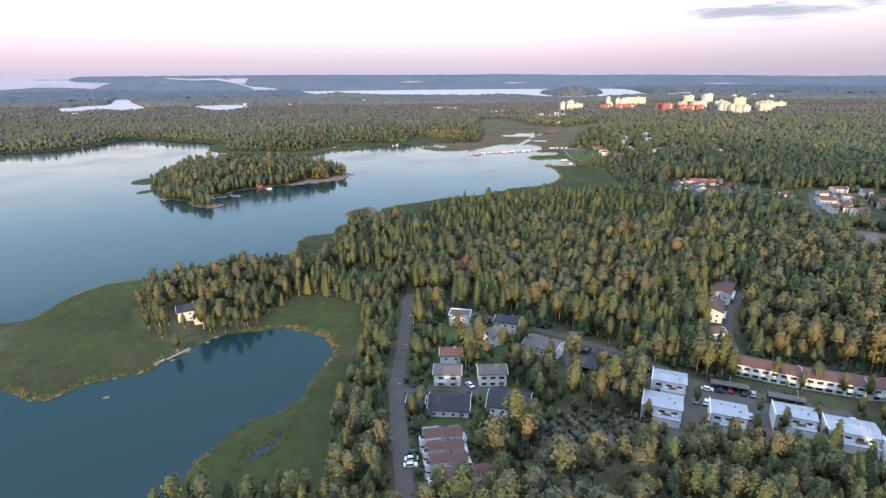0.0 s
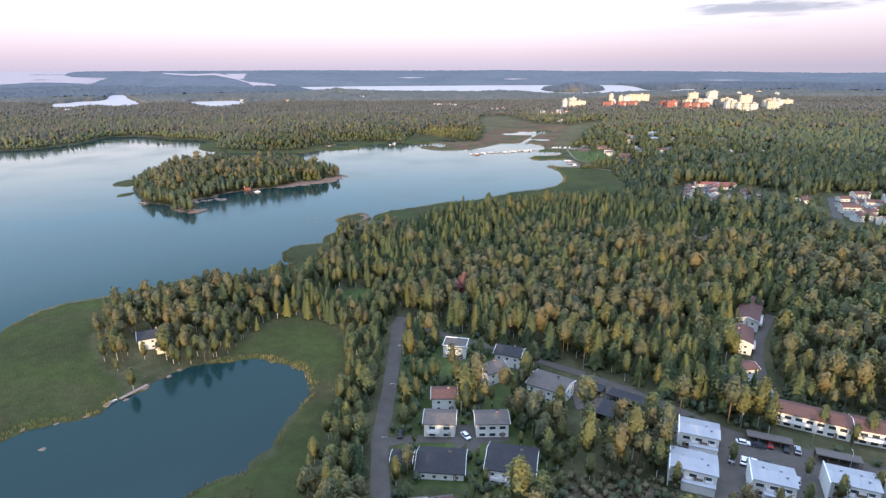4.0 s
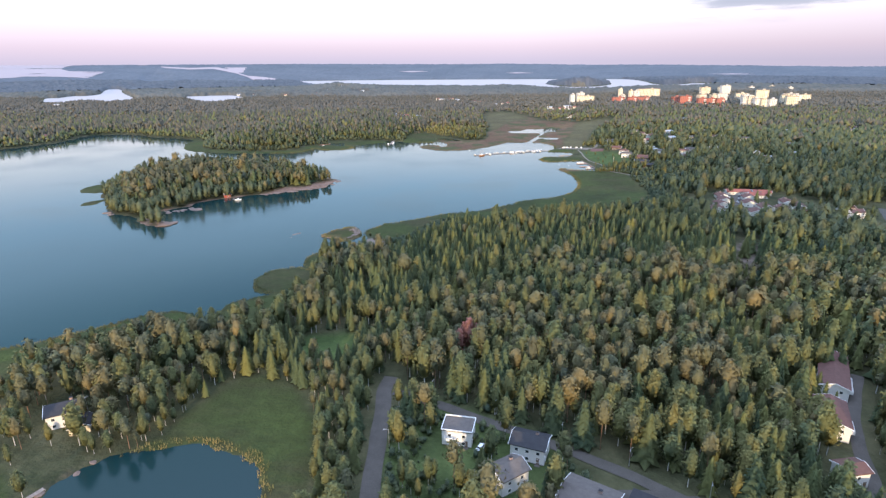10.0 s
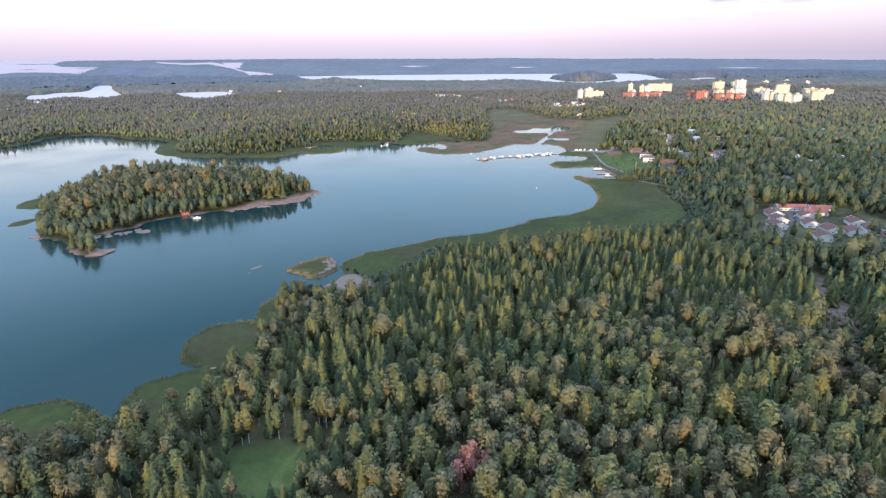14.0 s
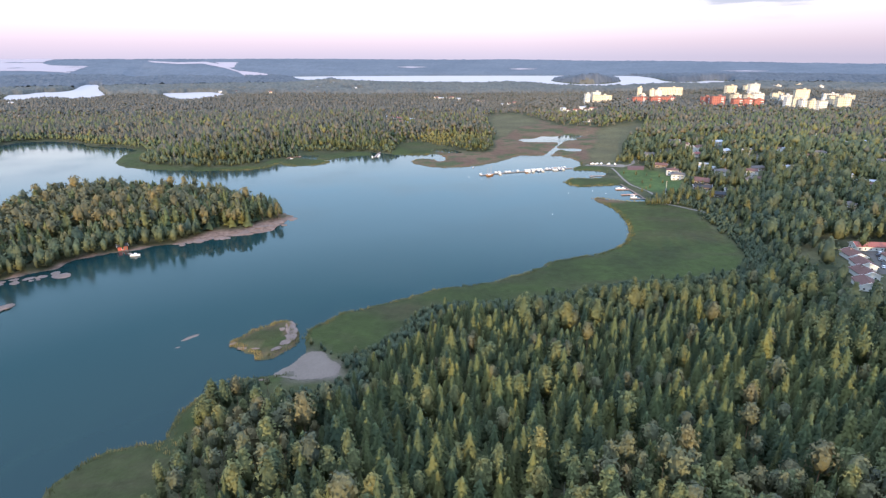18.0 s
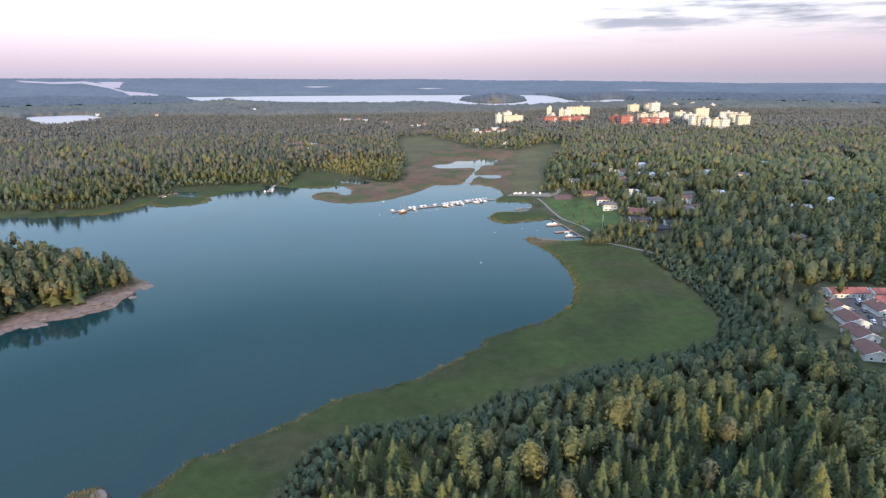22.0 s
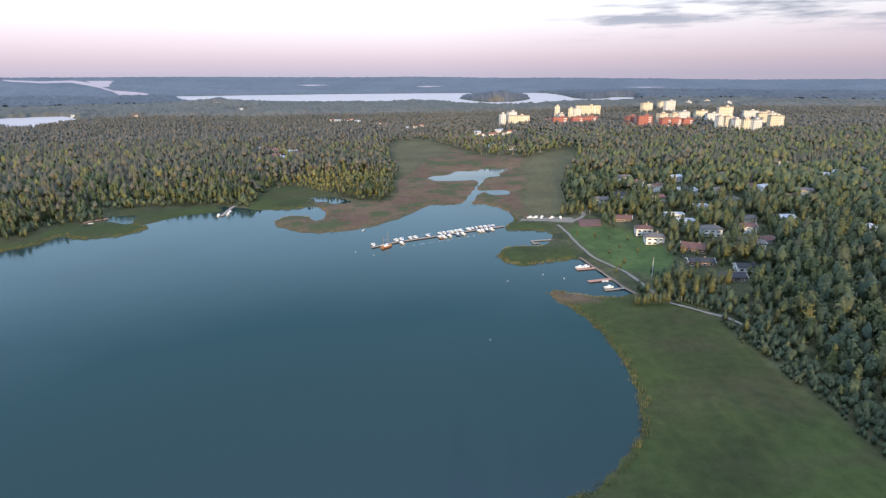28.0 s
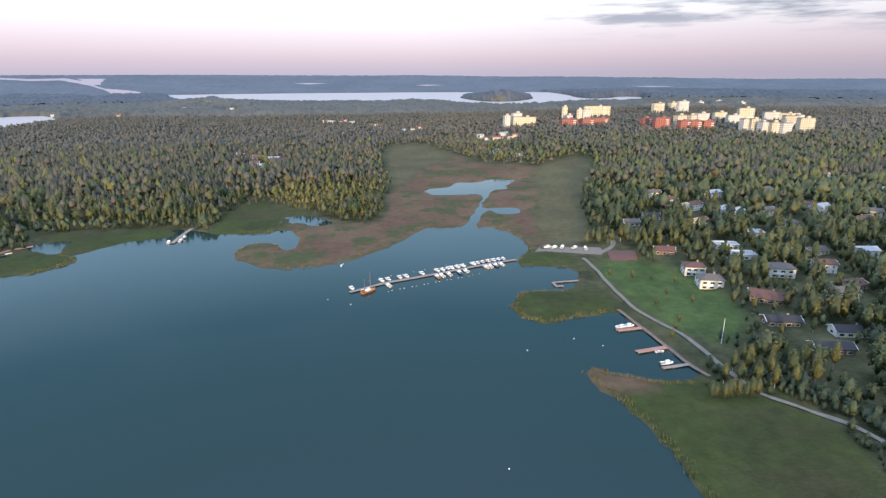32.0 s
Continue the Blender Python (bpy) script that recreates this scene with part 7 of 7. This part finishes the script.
copy_thing(rb, pose(149, 753.2, 0.1, 0, 0, 5))
copy_thing(rb, pose(-203, 936, 0.1, 0, 0, 30))
copy_thing(rb, pose(-213, 925, 0.1, 0, 0, 50))
copy_thing(rb, pose(107, 807, 0.1, 0, 0, 10))
copy_thing(rb, pose(13, 884, 0.1, 0, 0, 70))

buoy_me = boulder_mesh(90)
buoy_me.name = "float"
buoy_me.materials.clear()
buoy_me.materials.append(M_TRIM)
for k in range(26):
    s = 16 + k * 2.4
    x, y = np.interp(s, pier_s, pier_p[:, 0]), np.interp(s, pier_s, pier_p[:, 1])
    d = -11.5 if k % 3 else 10.5
    ob = new("mooring_buoy", buoy_me)
    ob.matrix_basis = pose(x + 0.39 * -d, y + 0.92 * d, 0.05) @ Matrix.Diagonal((0.2, 0.2, 0.35, 1))
    tagged(ob, "small white mooring buoy on the water", "buoy", "mooring buoys")
for x, y in ((20, 822), (8, 830), (118, 770), (95, 762), (128, 762), (125, 735), (70, 690)):
    ob = new("mooring_buoy", buoy_me)
    ob.matrix_basis = pose(x, y, 0.05) @ Matrix.Diagonal((0.25, 0.25, 0.4, 1))
    tagged(ob, "small white mooring buoy on the water", "buoy", "mooring buoys")

# ---- cars ----
def car(paint, label):
    e = thing("car", 0, 0, 0, 0, label, "car", "parked cars")
    b = part("body", joined(box(0, 0, 0.35, 4.3, 1.75, 0.5, 0.97)), paint, e)
    part("bumper", joined(box(2.16, 0, 0.35, 0.12, 1.6, 0.22), box(-2.16, 0, 0.35, 0.12, 1.6, 0.22)), M_TYRE, b)
    part("glasshouse", box(-0.2, 0, 0.85, 2.5, 1.6, 0.48, 0.78), M_GLASS, e)
    part("roof", box(-0.2, 0, 1.335, 1.9, 1.22, 0.06), paint, e)
    for sx in (-1.35, 1.35):
        for sy in (-0.82, 0.82):
            a = np.arange(10) / 10 * 6.283
            ring = [(math.cos(t) * 0.33, -0.1, math.sin(t) * 0.33) for t in a] + [(math.cos(t) * 0.33, 0.1, math.sin(t) * 0.33) for t in a]
            f = [(i, (i + 1) % 10, 10 + (i + 1) % 10, 10 + i) for i in range(10)] + [tuple(range(9, -1, -1)), tuple(range(10, 20))]
            w = part("wheel", (ring, f), M_TYRE, e, at=pose(sx, sy, 0.33))
            part("rim", box(0, math.copysign(0.1, sy), -0.15, 0.3, 0.03, 0.3), M_STEEL, w)
    for sy in (-0.6, 0.6):
        part("headlight", box(2.15, sy, 0.62, 0.06, 0.32, 0.14), M_LENS, e)
        part("tail_light", box(-2.15, sy, 0.62, 0.06, 0.3, 0.14), M_REDWALL, e)
    return e


PAINTS = ((material("white_car_paint", (0.72, 0.72, 0.71), 0.25, vary=0.03, spec=0.6), "white parked car on the asphalt"), (material("dark_car_paint", (0.035, 0.04, 0.05), 0.25, vary=0.03, spec=0.6), "dark parked car on the asphalt"),
          (material("silver_car_paint", (0.42, 0.43, 0.44), 0.3, metal=0.5, vary=0.03), "silver parked car on the asphalt"), (material("red_car_paint", (0.38, 0.04, 0.03), 0.25, vary=0.03, spec=0.6), "red parked car on the asphalt"))
cars = [car(*p) for p in PAINTS]
put = [False] * 4
CARS_WEST = ((-14.5, 148, 8, 0), (-14.5, 145, 8, 0), (-14.3, 151, 8, 1), (4.5, 191, -60, 0), (-17, 192, 90, 1), (8, 243, 60, 0), (93, 189, -21, 0), (97, 187.5, -21, 1), (86, 181, 60, 2))
CARS_EAST = ((89, 180, 60, 0), (91.5, 179, 60, 0), (95, 178, 60, 1), (98, 189, 65, 1), (101, 188, 65, 3), (105, 186, 65, 1), (108, 185, 65, 2), (111, 160, 60, 1), (100, 171, 60, 2), (56, 212, 60, 1), (120, 212, 80, 1), (117, 218, 70, 2), (133, 168, 70, 0), (136, 165, 70, 3), (62, 214, 60, 2), (247, 591, 60, 1), (251, 595, 60, 0), (243, 583, 60, 2), (239, 575, 60, 1), (236, 570, 60, 0))
for x, y, a, c in CARS_WEST + CARS_EAST:
    m = pose(x, y, ground_at(x, y) + 0.15, 0, 0, a)
    if not put[c]:
        cars[c].matrix_basis, put[c] = m, True
    else:
        copy_thing(cars[c], m)


# ---- granite shelves of the wooded island ----
gs = np.random.default_rng(77)
for x0, y0, x1, y1, n in SHELVES:
    for k in range(n):
        f = (k + gs.uniform(0.1, 0.9)) / n
        x, y = x0 + (x1 - x0) * f + gs.uniform(-2, 2), y0 + (y1 - y0) * f + gs.uniform(-2, 2)
        boulder(x, y, gs.uniform(1.2, 3.6), k, gs.uniform(0.2, 0.4), "broad pink granite slab sloping into the water")

# ---- lamps, poles, the cabin ----
def street_lamp(x, y, turn, h=7.0):
    z = ground_at(x, y)
    e = thing("street_lamp", x, y, z, turn, "tall grey street lamp beside the road", "street lamp", "street lamps")
    part("pole", box(0, 0, -0.2, 0.18, 0.18, h, 0.6), M_STEEL, e)
    a = part("arm", box(0.7, 0, h - 0.3, 1.5, 0.08, 0.08), M_STEEL, e)
    part("lamp_head", box(1.4, 0, h - 0.38, 0.7, 0.26, 0.14), M_STEEL, a)
    part("foot", box(0, 0, -0.1, 0.4, 0.4, 0.35), M_ROOF_GREY, e)


for x, y, a in ((-20, 150, 180), (-20, 182, 180), (-21, 214, 180), (-21, 244, 180), (-8, 273, -110), (14, 261, -110), (34, 248, -110), (52, 236, -110), (70, 222, -110), (96, 197, -110), (114, 188, -110), (3, 200, 90), (29, 188, 0), (118, 176, 70), (130, 216, 150), (147, 180, 90)):
    street_lamp(x, y, a)
e = thing("football_goal", 304, 410, ground_at(304, 410) + 0.12, -10, "small white football goal on the gravel pitch", "goal")
for side in (-1, 1):
    part("post", box(side * 2.5, 0, 0, 0.14, 0.14, 2.0), M_TRIM, e)
    part("stay", box(side * 2.5, 0.7, 0, 0.08, 1.4, 0.08), M_TRIM, e)
part("crossbar", box(0, 0, 2.0, 5.14, 0.14, 0.14), M_TRIM, e)
e = thing("light_mast", 302, 374, ground_at(302, 374), 20, "tall mast with white floodlights beside the pitch", "light mast")
part("pole", box(0, 0, -0.2, 0.34, 0.34, 17.0, 0.5), M_STEEL, e)
rack = part("rack", box(0, 0, 16.4, 1.6, 0.12, 0.9), M_STEEL, e)
for i in range(4):
    part("floodlight", box(-0.42 + 0.84 * (i % 2), -0.16, 16.0 + 0.8 * (i // 2), 0.66, 0.3, 0.66), M_TRIM, rack)
e = thing("flagpole", 178, 756, ground_at(178, 756), 0, "tall white flagpole on the shore lawn", "flagpole")
part("pole", box(0, 0, -0.2, 0.22, 0.22, 11.5, 0.5), M_TRIM, e)
part("knob", box(0, 0, 11.3, 0.24, 0.24, 0.2), M_ORANGE, e)
house(-213, 597, 35, 5.4, 4.0, 1, M_REDWALL, M_ROOF_DARK, label="small red wooden cabin on the island shore", pitch=0.5, sides="f", name="cabin", chimney=False)
for x, y, h in ((-136, 668, 14), (-133, 663, 12.5), (-140, 666, 13), (-145, 660, 12)):
    plant(x, y, ground_at(x, y), h, 1, int(y), x, "pine on the bare rocks of the island tip")

# ---- far waters on the rising distance ----
fa, fr = np.meshgrid(np.radians(np.linspace(-62, 34, 760)), np.linspace(4334, 4930, 120), indexing="ij")
fx, fy = 10 + fr * np.sin(fa), -120 + fr * np.cos(fa)
wet = far_wet(fx.ravel(), fy.ravel()).reshape(fx.shape) > 0
fz = land_height(fx.ravel(), fy.ravel()).reshape(fx.shape) + 1.2
idx = np.arange(fx.size).reshape(fx.shape)
ff = np.stack([idx[:-1, :-1], idx[:-1, 1:], idx[1:, 1:], idx[1:, :-1]], -1)[wet[:-1, :-1]]
tagged(new("water_far", mesh_from("water_far", np.stack([fx, fy, fz], -1).reshape(-1, 3), ff, M_SEA_SHEEN, smooth=True)), "strips of distant sea between low islands, sky sheen painted in", "water", kind="structure")
